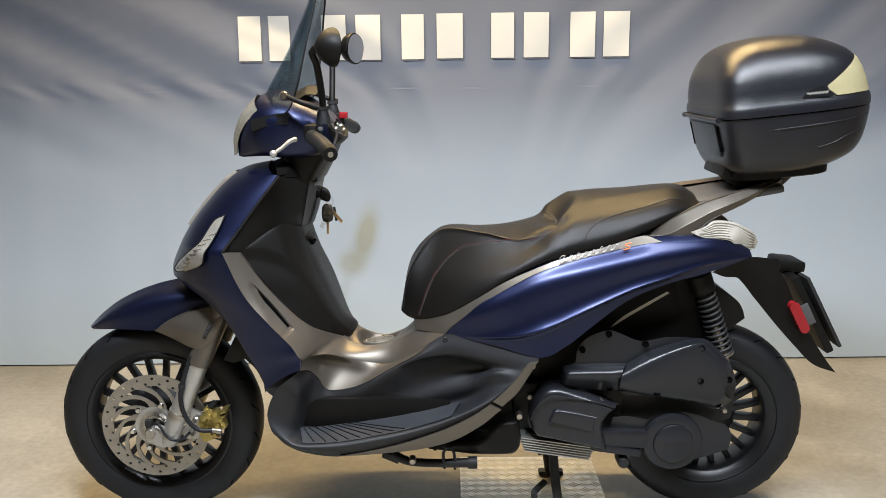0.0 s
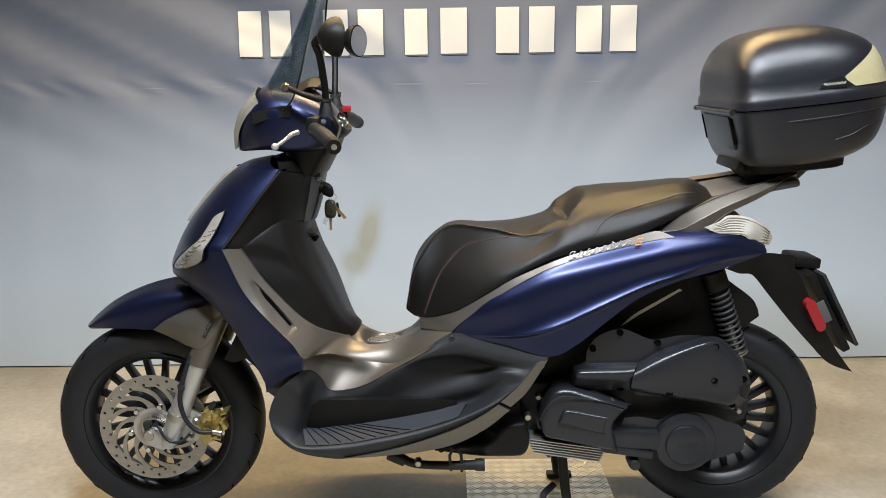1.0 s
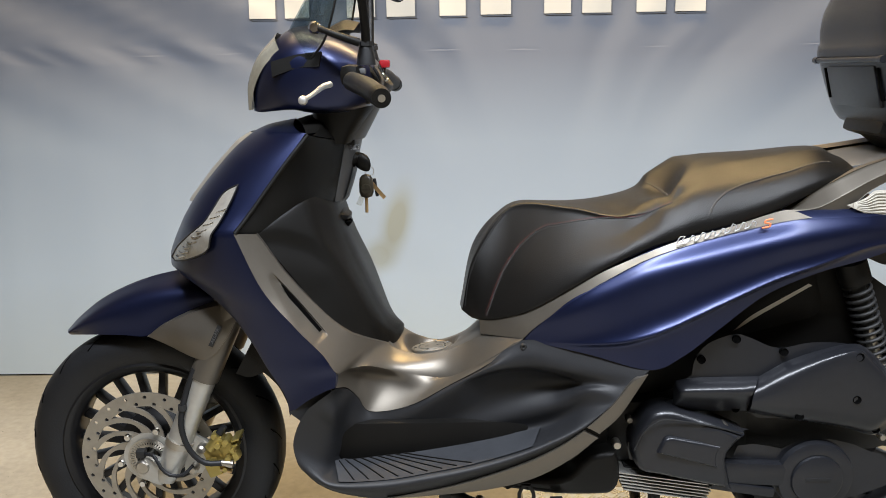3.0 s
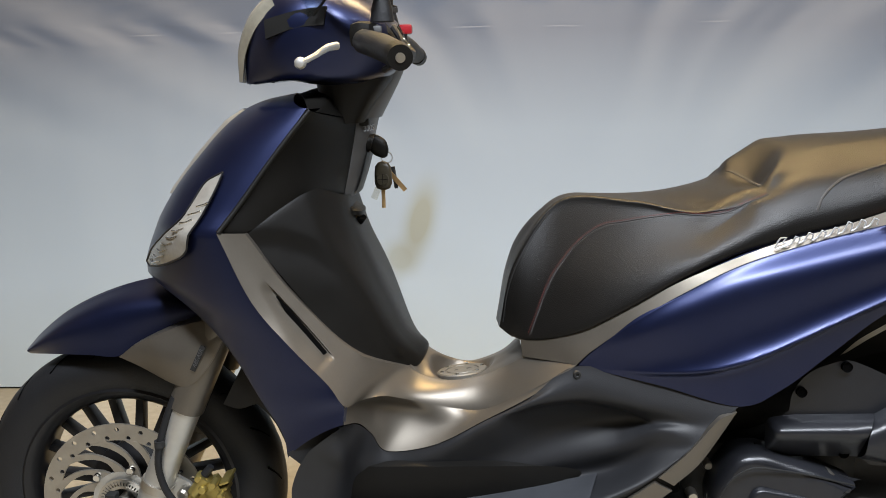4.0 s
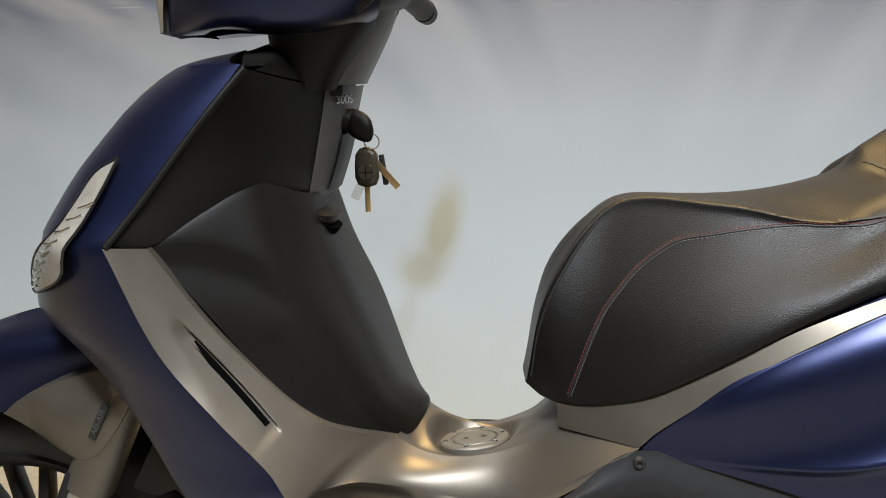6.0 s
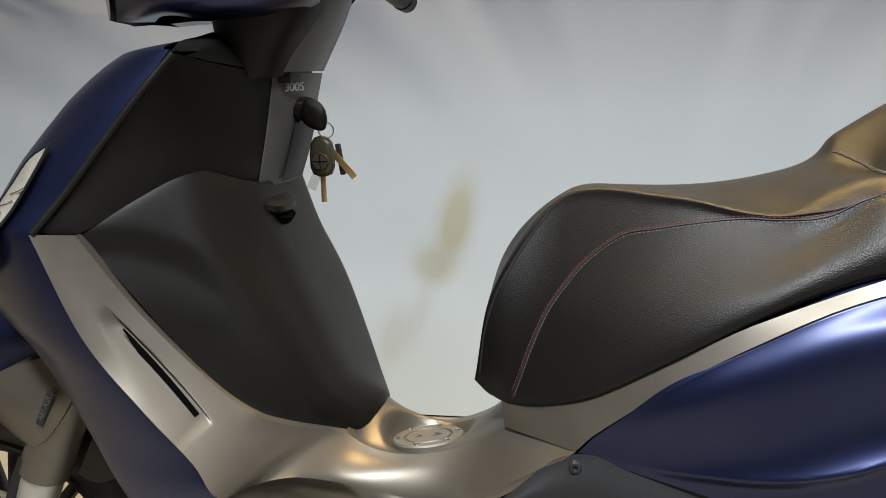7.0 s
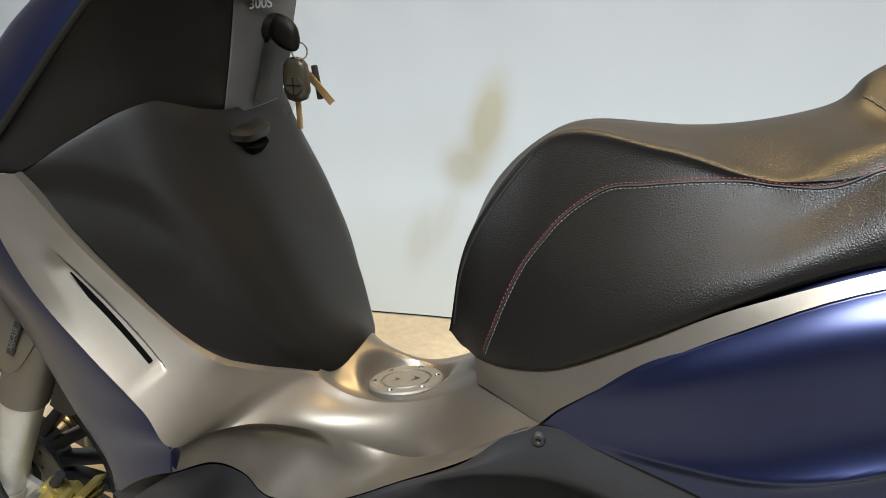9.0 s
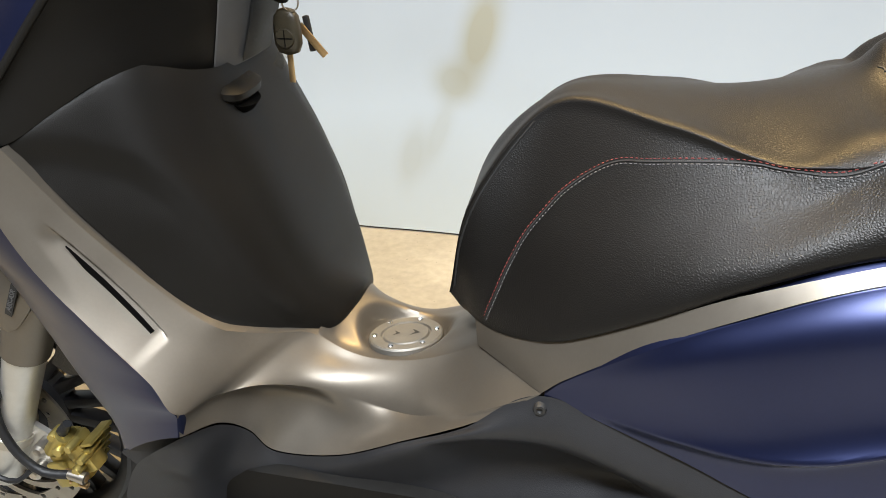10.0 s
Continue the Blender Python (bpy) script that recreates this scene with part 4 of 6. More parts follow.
def caliper():
    c = part("brake_caliper", join(block((0.155, -0.098, 0.290), (0.042, 0.045, 0.072), 0.012, Matrix.Rotation(radians(-20), 4, "Y")), block((0.182, -0.108, 0.312), (0.034, 0.030, 0.060), 0.009, Matrix.Rotation(radians(-25), 4, "Y")), block((0.172, -0.115, 0.335), (0.018, 0.026, 0.030), 0.007, Matrix.Rotation(radians(-30), 4, "Y"))), GOLD, scooter, "gold brake caliper with hose")
    part("pad_cover", block((0.150, -0.122, 0.276), (0.030, 0.008, 0.042), 0.004, Matrix.Rotation(radians(-20), 4, "Y")), GOLD, c)
    for p, r in (((0.186, -0.13, 0.340), 0.0065), ((0.166, -0.128, 0.330), 0.008), ((0.186, -0.128, 0.300), 0.007), ((0.178, -0.126, 0.276), 0.0065), ((0.158, -0.122, 0.348), 0.007), ((0.196, -0.126, 0.318), 0.006)):
        part("bolt", lathe([(0, -0.010), (r * 0.8, -0.010), (r, -0.006), (r, 0.012)], p, n=10, closed=False), GOLD, c)
    for p in ((0.128, -0.12, 0.318), (0.108, -0.12, 0.272)):
        part("bolt", lathe([(0, -0.012), (0.006, -0.012), (0.010, -0.008), (0.010, 0.014)], p, n=12, closed=False), STEEL, c, "steel bolt")
    part("pin", tube([(0.165, -0.132, 0.292), (0.196, -0.132, 0.286)], 0.0055, 10), BRASS, c, "brass slide pin")
    part("pin", tube([(0.168, -0.13, 0.276), (0.192, -0.13, 0.270)], 0.005, 10), BRASS, c, "brass slide pin")
    part("bleed_cap", tube([(0.168, -0.12, 0.352), (0.180, -0.12, 0.368)], [0.008, 0.006], 10), RUBBER, c)
    for k in range(5):
        part("fin", block((0.200 - 0.004 * k, -0.098, 0.336 - 0.013 * k), (0.018, 0.05, 0.005), 0.0015, Matrix.Rotation(radians(-20), 4, "Y")), GOLD, c)
    part("sleeve", tube([(0.146, -0.122, 0.318), (0.170, -0.122, 0.348)], 0.0115, 14), GOLD, c, "gold slider sleeve")
    part("banjo", tube([(0.172, -0.136, 0.293), (0.196, -0.134, 0.288)], [0.006, 0.009], 12), STEEL, c, "steel hose end")
    part("bracket", plate([(0.085, 0.33), (0.11, 0.345), (0.135, 0.33), (0.15, 0.30), (0.12, 0.255), (0.085, 0.26)], -0.108, -0.10, (), 0.05), ALU, c, "cast alloy bracket")
    part("brake_hose", tube([(0.13, -0.13, 0.50), (0.112, -0.135, 0.455), (0.10, -0.142, 0.41), (0.098, -0.145, 0.37), (0.112, -0.145, 0.325), (0.14, -0.142, 0.296), (0.178, -0.135, 0.292)], 0.0062, 10), RUBBER, c, "black rubber brake hose")
    part("hose_clip", lathe([(0.009, -0.006), (0.009, 0.006), (0.006, 0.006), (0.006, -0.006)], (0.102, -0.141, 0.42), "Z", 12), DARK, c)
    part("sensor_cable", tube([(0.005, -0.12, 0.305), (0.03, -0.135, 0.31), (0.045, -0.14, 0.285), (0.062, -0.14, 0.268), (0.09, -0.14, 0.268), (0.11, -0.13, 0.285)], 0.0038, 8), RUBBER, c, "black sensor cable")
    part("sensor", block((-0.002, -0.118, 0.308), (0.02, 0.02, 0.018), 0.005), DARK, c)


caliper()

# front mudguard
fender_left = loft([FENDER_TOP, FENDER_MID, FENDER_LOW], 48, 8)
part("front_fender", join(fender_left, mirror(fender_left)), BLUE, scooter, "satin blue front mudguard")
guard_g = panel(GUARD, [(0.12, -0.136, 0.57), (0.165, -0.149, 0.575), (0.10, -0.122, 0.59)], 0.008, rim=0.05)
guard = both("fork_guard", guard_g, SILVER, scooter, "silver mudguard side cover")
part("badge_plate", block((0.184, -0.1500, 0.576), (0.048, 0.0016, 0.0095), 0.0005, Matrix.Rotation(radians(-63), 4, "Y")), DARK, guard, "narrow black plate")
text("lettering", "ABS-ASR", 0.0092, pose(0.184, -0.1512, 0.576, 90, -63, 0), GREY, guard, label="pale raised lettering")
part("fork_cap", tube([(0.205, -0.10, 0.655), (0.196, -0.105, 0.632)], 0.024, 20), SILVER, guard)

# dark liner behind the front wheel
part("wheel_liner", loft([[(0.2, 0.15, 0.66), (0.30, 0.15, 0.60), (0.345, 0.15, 0.50), (0.37, 0.15, 0.40), (0.40, 0.15, 0.30)], [(0.2, 0, 0.68), (0.31, 0, 0.61), (0.36, 0, 0.50), (0.385, 0, 0.40), (0.41, 0, 0.30)], [(0.2, -0.15, 0.66), (0.30, -0.15, 0.60), (0.345, -0.15, 0.50), (0.37, -0.15, 0.40), (0.40, -0.15, 0.30)]], 20, 4), BLACK, scooter, "black inner wheel liner")
part("steering_stem", tube([(0.20, 0, 0.66), (0.31, 0, 0.95)], 0.045, 16), DARK, scooter)

both("apron_inner", panel(LINER, (), 0.012, rim=0.04), BLACK, scooter, "black inner apron")

part("shield_core", stack([superring(0.40, 0, 0.075, 0.065, 0.53, 32, 3), superring(0.385, 0, 0.07, 0.095, 0.60, 32, 3), superring(0.340, 0, 0.045, 0.12, 0.70, 32, 3), superring(0.345, 0, 0.040, 0.105, 0.80, 32, 3), superring(0.350, 0, 0.038, 0.08, 0.86, 32, 3), superring(0.370, 0, 0.030, 0.04, 0.93, 32, 3)]), BLACK, scooter)
part("shield_core", loft([[(0.232, -0.190, 0.765), (0.262, -0.200, 0.70), (0.29, -0.19, 0.67), (0.36, -0.175, 0.60), (0.43, -0.15, 0.565)], [(0.30, -0.165, 0.815), (0.34, -0.165, 0.74), (0.41, -0.15, 0.65), (0.465, -0.118, 0.585)], [(0.34, -0.13, 0.84), (0.38, -0.13, 0.76), (0.43, -0.11, 0.67), (0.485, -0.08, 0.595)]], 16, 4), BLACK, scooter)

# apron
BLUNT = ([0.50, 0.68, 0.76, 0.87, 0.93, 0.985], [1.25, 1.5, 1.7, 1.95, 1.9, 1.6])


def nose_section(z):
    """The nose at one height: x in the middle, the edge's x and y, and how blunt it is."""
    f, e = np.array(APRON_FRONT[:8])[::-1], np.array(APRON_EDGE[:8])[::-1]
    return np.interp(z, f[:, 2], f[:, 0]), np.interp(z, e[:, 2], e[:, 0]), np.interp(z, e[:, 2], e[:, 1]), np.interp(z, *BLUNT)


def nose_y(x, z):
    x0, xe, ye, p = nose_section(z)
    t = min(0.999, max(0.0, (x - x0) / (xe - x0)))
    return ye * (1 - (1 - t) ** p) ** (1 / p)


def nose_x(y, z):
    x0, xe, ye, p = nose_section(z)
    return x0 + (xe - x0) * (1 - (1 - abs(y / ye) ** p) ** (1 / p))


def apron():
    """The nose and its flanks: level sections, blunt in front, from the middle line out to the edge."""
    front, edge = np.array(APRON_FRONT), np.array(APRON_EDGE)
    ridge = np.array(spline_columns([np.array(p) for p in TRIM_RIDGE], 24))[:97]
    rest = np.r_[edge[:5], ridge, edge[-1:]]
    cut = int(np.argmin(abs(rest[:, 2] - front[7, 2])))
    a = np.r_[resample(front[:8], 44), resample(front[7:], 30)[1:]]
    top = resample(rest[:cut + 1], 400)
    up = np.array([top[np.argmin(abs(top[:, 2] - p[2]))] for p in a[:44]])
    up[0] = edge[0]
    low = resample(np.r_[[up[-1]], rest[cut + 1:]], 30)[1:]
    e = np.r_[up, low] + np.array((-0.0005, 0.001, 0))
    p = np.interp(a[:, 2], *BLUNT)
    rows = []
    for k in range(31):
        s = 1 - (1 - k / 30) ** 1.5
        out = 1 - (1 - s ** p) ** (1 / p)
        q = a + (e - a) * s
        q[:, 0] = a[:, 0] + (e[:, 0] - a[:, 0]) * out
        rows.append(q)
    # the flank turns in behind its edge
    for dx, dy in ((0.003, 0.006), (0.003, 0.020)):
        rows.append(e + np.array((dx, dy, 0)))
    return [tuple(q) for r in rows for q in r], grid_faces(len(rows), len(a))


apron_left = apron()
part("apron", join(apron_left, ([(x, -y * 0.90, z) for x, y, z in apron_left[0]], [tuple(reversed(q)) for q in apron_left[1]])), BLUE, scooter, "satin blue front apron")
strip_rows = []
for k in range(9):
    y = -0.044 + 0.011 * k
    lift = 0.013 * (1 - (y / 0.0441) ** 2) ** 0.7 - 0.001
    strip_rows.append([(nose_x(y, z) - lift, y, z) for z in np.linspace(0.835, 0.975, 16)])
part("nose_trim", loft(strip_rows, 0, 2, 2), ALU, scooter, "chrome strip along the nose")
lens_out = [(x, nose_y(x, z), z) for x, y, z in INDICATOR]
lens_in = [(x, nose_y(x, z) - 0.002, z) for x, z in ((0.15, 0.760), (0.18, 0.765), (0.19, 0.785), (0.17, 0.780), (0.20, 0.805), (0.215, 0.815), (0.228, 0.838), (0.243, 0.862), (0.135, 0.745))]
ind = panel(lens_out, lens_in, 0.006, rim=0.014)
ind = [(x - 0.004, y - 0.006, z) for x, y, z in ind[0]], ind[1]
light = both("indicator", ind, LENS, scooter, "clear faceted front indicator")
for k in range(9):
    u = k / 8
    ends = [(0.118 + 0.110 * u, 0.741 + 0.098 * u), (0.124 + 0.118 * u, 0.738 + 0.105 * u), (0.150 + 0.098 * u, 0.748 + 0.098 * u)]
    part("lens_rib", tube([(x - 0.004, nose_y(x, z) - 0.0075, z) for x, z in ends], 0.0016, 6), CHROME, light)
part("bulb", lathe([(0, -0.012), (0.008, -0.010), (0.012, 0), (0.008, 0.010), (0, 0.012)], (0.165, nose_y(0.165, 0.772) - 0.002, 0.772), n=16, closed=False), CLEAR, light)
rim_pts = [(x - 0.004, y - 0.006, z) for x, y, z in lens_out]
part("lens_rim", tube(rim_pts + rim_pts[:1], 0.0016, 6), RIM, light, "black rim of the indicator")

# inner leg shield
top_cover = loft([[(0.343, 0, 0.998), (0.362, -0.06, 0.996), (0.379, -0.12, 0.990), (0.391, -0.164, 0.979)], [(0.395, 0, 1.006), (0.403, -0.05, 1.001), (0.408, -0.09, 0.993), (0.405, -0.135, 0.979)], [(0.445, 0, 0.956), (0.444, -0.034, 0.957), (0.424, -0.085, 0.964), (0.400, -0.150, 0.975)]], 24, 8)
both("top_cover", top_cover, BLACK, scooter, "black cover behind the nose")
both("inner_shield", panel(UPPER_PANEL, (), 0.012, dents=()), BLACK, scooter, "grained black inner shield")
# rounded bead along the shield's front edge, in the same black
part("shield_edge", tube([(x + 0.003, y - 0.001, z - 0.001) for x, y, z in [UPPER_PANEL[k] for k in (9, 10, 11, 12, 0)]], 0.0042, 10), BLACK, scooter, "rounded edge of the black inner shield")
GLOVE_3 = [(0.377, -0.148, 0.845), (0.404, -0.152, 0.775), (0.440, -0.150, 0.70), (0.480, -0.138, 0.615), (0.508, -0.101, 0.545)]
GLOVE_4 = [(0.403, -0.115, 0.836), (0.428, -0.12, 0.760), (0.464, -0.125, 0.68), (0.502, -0.112, 0.595), (0.527, -0.075, 0.535)]
GLOVE_5 = [(0.424, -0.075, 0.822), (0.447, -0.08, 0.746), (0.483, -0.08, 0.664), (0.517, -0.076, 0.587), (0.545, -0.045, 0.539)]
GLOVE_6 = [(0.431, -0.02, 0.815), (0.456, -0.02, 0.746), (0.491, -0.02, 0.664), (0.525, -0.014, 0.585), (0.556, 0.012, 0.546)]
rails = []
for r, (dx, dy, dz) in zip((GLOVE_1, GLOVE_2, GLOVE_3, GLOVE_4, GLOVE_5, GLOVE_6), ((0.006, 0.008, -0.012), (0.004, 0.008, -0.016), (0.003, 0.008, -0.018), (0.002, 0.010, -0.020), (0, 0.010, -0.020), (-0.002, 0, -0.022))):
    x, y, z = r[0]
    u, v, w = r[-1]
    rails.append([(x - 0.003, y + 0.008, z + 0.012), *r, (u + dx, v + dy, w + dz)])
rails = rails + [[(x, -y + 0.03, z - (0.02 if x > 0.5 else 0.0)) for x, y, z in r] for r in reversed(rails[:-1])]
glove_v, glove_f = loft(rails, 60, 10)
fold = np.array([(0.305, 0.81), (0.351, 0.802), (0.399, 0.778), (0.442, 0.738), (0.483, 0.67), (0.508, 0.608), (0.52, 0.577)])
glove_xz = np.array([(x, z) for x, y, z in glove_v])
reach = near_line(glove_xz, fold)
inner = glove_xz[:, 1] < np.interp(glove_xz[:, 0], fold[:, 0], fold[:, 1])
dent = 0.009 * np.where(inner, 1 - np.exp(-(reach / 0.022) ** 2), 0.0) * np.exp(-np.maximum(0.0, reach - 0.03) / 0.05)
glove_v = [(x, y + k * min(1.0, max(0.0, (-y - 0.06) / 0.05)), z) for (x, y, z), k in zip(glove_v, dent)]
part("glovebox_door", (glove_v, glove_f), BLACK, scooter, "grained black glovebox door")
hook = part("bag_hook", moved(stack([superring(0, 0, hx, hy, z, 36, 2.6) for z, hx, hy in ((-0.010, 0.010, 0.026), (-0.008, 0.018, 0.034), (-0.002, 0.022, 0.040), (0.005, 0.021, 0.040), (0.009, 0.012, 0.032))]), Matrix.Translation((0.431, -0.010, 0.799)) @ Matrix.Rotation(radians(14), 4, "Y")), BLACK, scooter, "moulded black bag hook")
# no hollow here: a near-black solid paints the shade below the hook
part("hook_shade", moved(stack([superring(0, 0, hx, hy, z, 28, 2.2) for z, hx, hy in ((-0.012, 0.008, 0.012), (-0.006, 0.015, 0.024), (0.004, 0.018, 0.028))]), Matrix.Translation((0.436, -0.010, 0.7845)) @ Matrix.Rotation(radians(20), 4, "Y")), RECESS_SHADE, hook, "near-black swelling for the shade under the hook")
col = [(0.448, 0.954), (0.434, 0.884), (0.419, 0.820)]
BOW = ((0.0, -0.032), (0.003, -0.029), (0.012, -0.014), (0.021, 0.006), (0.026, 0.034), (0.026, 0.075))
part("column_gap", block((0.442, 0.015, 0.956), (0.052, 0.085, 0.026), 0.006), BLACK, scooter)
part("column_foot", block((0.398, 0.03, 0.818), (0.040, 0.11, 0.044), 0.008), BLACK, scooter)
strip = part("column_strip", loft([[(x + dx * k, y, z) for (x, z), k in zip(col, (1.0, 0.85, 0.6))] for dx, y in BOW], 16, 4), GREY, scooter, "grey strip on the steering column")
part("column_inlay", loft([[(x + dx * k + 0.003, y - 0.001, z) for x, z, k in [(0.437, 0.895, 0.86), (0.4295, 0.860, 0.76), (0.420, 0.823, 0.62)]] for dx, y in BOW[3:]], 12, 4), BLACK, strip, "black inlay of the column strip")
text("lettering", "300S", 0.0150, Matrix.Translation((0.4640, -0.009, 0.938)) @ Euler((radians(80), 0, radians(58))).to_matrix().to_4x4(), PALE, strip, 0.0008, "chrome raised lettering")

# silver trim


def leg_trim():
    lay = [np.array(r) for r in (TRIM_IN, TRIM_RIDGE)]
    bow = np.array([0, 0, 0, 0, 0.001, 0.002, 0.003, 0.004, 0.004, 0.003, 0.002, 0.001, 0])
    mid = lay[0] * 0.5 + lay[1] * 0.5 + np.stack([bow * 0, -bow * 0.7, bow * 0.7], 1)
    nr, per = 53, 24
    upper = loft([lay[0], mid, lay[1]], 0, 26, per)
    nc = len(upper[0]) // nr
    V = np.array(upper[0]).reshape(nr, nc, 3)
    for _ in range(260):
        V[1:-1, 1:-1] += 0.5 * (0.3 * (V[:-2, 1:-1] + V[2:, 1:-1]) + 0.2 * (V[1:-1, :-2] + V[1:-1, 2:]) - V[1:-1, 1:-1])
    for _ in range(420):
        V[0, 3 * per:10 * per] = 0.25 * V[0, 3 * per - 1:10 * per - 1] + 0.5 * V[0, 3 * per:10 * per] + 0.25 * V[0, 3 * per + 1:10 * per + 1]
    for _ in range(160):
        V[1:-1, 1:-1] += 0.5 * (0.3 * (V[:-2, 1:-1] + V[2:, 1:-1]) + 0.2 * (V[1:-1, :-2] + V[1:-1, 2:]) - V[1:-1, 1:-1])
    scoop = loft([SCOOP_TOP, SCOOP_MID, SCOOP_LOW], 0, 12, per)
    # air vent: a floor that falls in towards a shade-painted slot under a crisp upper edge
    a, d, n = np.array((0.318, 0.722)), np.array((0.640, -0.768)), np.array((0.768, 0.640))

    def ease(t):
        t = min(1.0, max(0.0, t))
        return t * t * (3 - 2 * t)

    def vent(x, z):
        q = np.array((x, z)) - a
        s, w = float(q @ d), float(q @ n)
        k = ease(s / 0.024) * ease((0.166 - s) / 0.014)
        wide = 0.008 + 0.026 * min(1.0, max(0.0, s / 0.12))
        return 0.0058 * k * ease((w + wide) / wide) * ease((0.0058 - 0.05 * s - w) / 0.0025)

    v = [(x, y + vent(x, z), z) for x, y, z in V.reshape(-1, 3)]
    # flange under the edge of the glovebox door
    flange = V[0] + np.array((0.0, 0.012, 0.0))
    m = 6 * per
    rim = [tuple(p) for p in V[0][:m]] + [tuple(p) for p in flange[:m]], grid_faces(2, m)
    # lip over the apron's edge
    lip = V[-1][:4 * per] + np.array((-0.001, 0.010, -0.001))
    edge = [tuple(p) for p in V[-1][:4 * per]] + [tuple(p) for p in lip], grid_faces(2, 4 * per)
    pts = np.array(v)
    # slot: a near-black sheet that stands in for the vent's inner shade
    slot, ys = [], []
    for i in range(25):
        p = a + d * (0.030 + 0.118 * i / 24) + n * (-0.001 - 0.006 * i / 24)
        near = np.argsort((pts[:, 0] - p[0]) ** 2 + (pts[:, 2] - p[1]) ** 2)[:10]
        ys.append(float(pts[near, 1].mean()) - 0.0052)
    fit = np.polyfit(np.arange(25), ys, 2)
    for i in range(25):
        s = 0.030 + 0.118 * i / 24
        half = 0.0006 + 0.0082 * math.sin(math.pi * min(1.0, (i / 24) ** 1.3 * 0.86 + 0.02)) ** 0.8
        for o in (-1.7 * half, 0.0):
            p = a + d * s + n * (0.0050 - 0.05 * s + o)
            slot.append((p[0], float(np.polyval(fit, i)), p[1]))
    return join((v, upper[1]), scoop, rim, edge), (slot, grid_faces(25, 2))


leg, slot = leg_trim()
part("leg_trim", leg, SILVER, scooter, "matt silver leg shield trim")
part("leg_trim", ([(x, -y - 0.005, z - 0.05 - 0.6 * max(0.0, x - 0.44)) for x, y, z in leg[0]], [tuple(reversed(q)) for q in leg[1]]), SILVER, scooter, "matt silver leg shield trim")
both("vent_shade", slot, RECESS_SHADE, scooter, "near-black sheet for the shade in the trim's slot", far)

# tunnel with filler cap
CAPC = Vector((0.618, -0.026, 0.505))


def tunnel():
    def row(y, pts):
        return [(x, y, z) for x, z in pts]

    rails = [[(x, y - 0.012, z - 0.013) for x, y, z in SEAM_CURVE], SEAM_CURVE, row(-0.062, ((0.530, 0.534), (0.541, 0.519), (0.558, 0.509), (0.587, 0.504), (0.625, 0.509), (0.680, 0.531), (0.722, 0.559))),
             row(-0.040, ((0.534, 0.535), (0.547, 0.524), (0.566, 0.515), (0.593, 0.511), (0.630, 0.513), (0.684, 0.534), (0.721, 0.562))),
             row(-0.015, ((0.543, 0.539), (0.556, 0.529), (0.577, 0.519), (0.605, 0.514), (0.640, 0.513), (0.688, 0.534), (0.720, 0.562))),
             row(0.02, ((0.552, 0.538), (0.565, 0.529), (0.586, 0.518), (0.615, 0.509), (0.645, 0.506), (0.690, 0.526), (0.719, 0.550))),
             row(0.055, ((0.545, 0.530), (0.556, 0.516), (0.577, 0.503), (0.612, 0.493), (0.645, 0.496), (0.690, 0.513), (0.718, 0.537))),
             row(0.09, ((0.528, 0.515), (0.542, 0.490), (0.570, 0.470), (0.612, 0.458), (0.648, 0.46), (0.690, 0.475), (0.716, 0.50)))]
    v, f = loft(rails, 0, 10, 8)
    out = []
    for x, y, z in v:
        r = math.hypot((x - CAPC.x) / 0.054, (y - CAPC.y) / 0.050)
        k = 1 / (1 + math.exp((r - 0.98) * 26))
        floor_z = CAPC.z - 0.005 + (x - CAPC.x) * 0.10 - (y - CAPC.y) * 0.12
        out.append((x, y, z + min(0.0, floor_z - z) * k if r < 1.3 else z))
    return out, f


part("tunnel_cover", tunnel(), SILVER, scooter, "matt silver tunnel cover")


def filler_cap():
    m = Matrix.Translation(CAPC) @ Euler((radians(-7), radians(-6), 0)).to_matrix().to_4x4()
    c = part("filler_cap", moved(lathe([(0, 0.003), (0.027, 0.003), (0.0285, 0.0005), (0.030, 0.0005), (0.031, 0.003), (0.043, 0.003), (0.045, 0.001), (0.045, -0.012)], (0, 0, 0), "Z", 64, False), m), CAPGREY, scooter, "round grey filler cap with bolts")
    for i in range(6):
        a = 2 * math.pi * (i + 0.3) / 6
        part("bolt", moved(lathe([(0, 0.0055), (0.0025, 0.0055), (0.0034, 0.0045), (0.0034, 0.001)], (0.0375 * math.cos(a), 0.0375 * math.sin(a), 0), "Z", 12, False), m), CHROME, c, "steel bolt")
    for k, (x, y, h) in enumerate(((0.010, 0.002, 0.008), (-0.012, -0.002, 0.006))):
        part("mark", moved(([(x - h * 0.5, y - h, 0.0034), (x + h, y, 0.0034), (x - h * 0.5, y + h, 0.0034), (x + h * 0.1, y, 0.0034)], [(0, 1, 3), (1, 2, 3)]), m), DARK, c, "pressed dark arrow mark")


filler_cap()

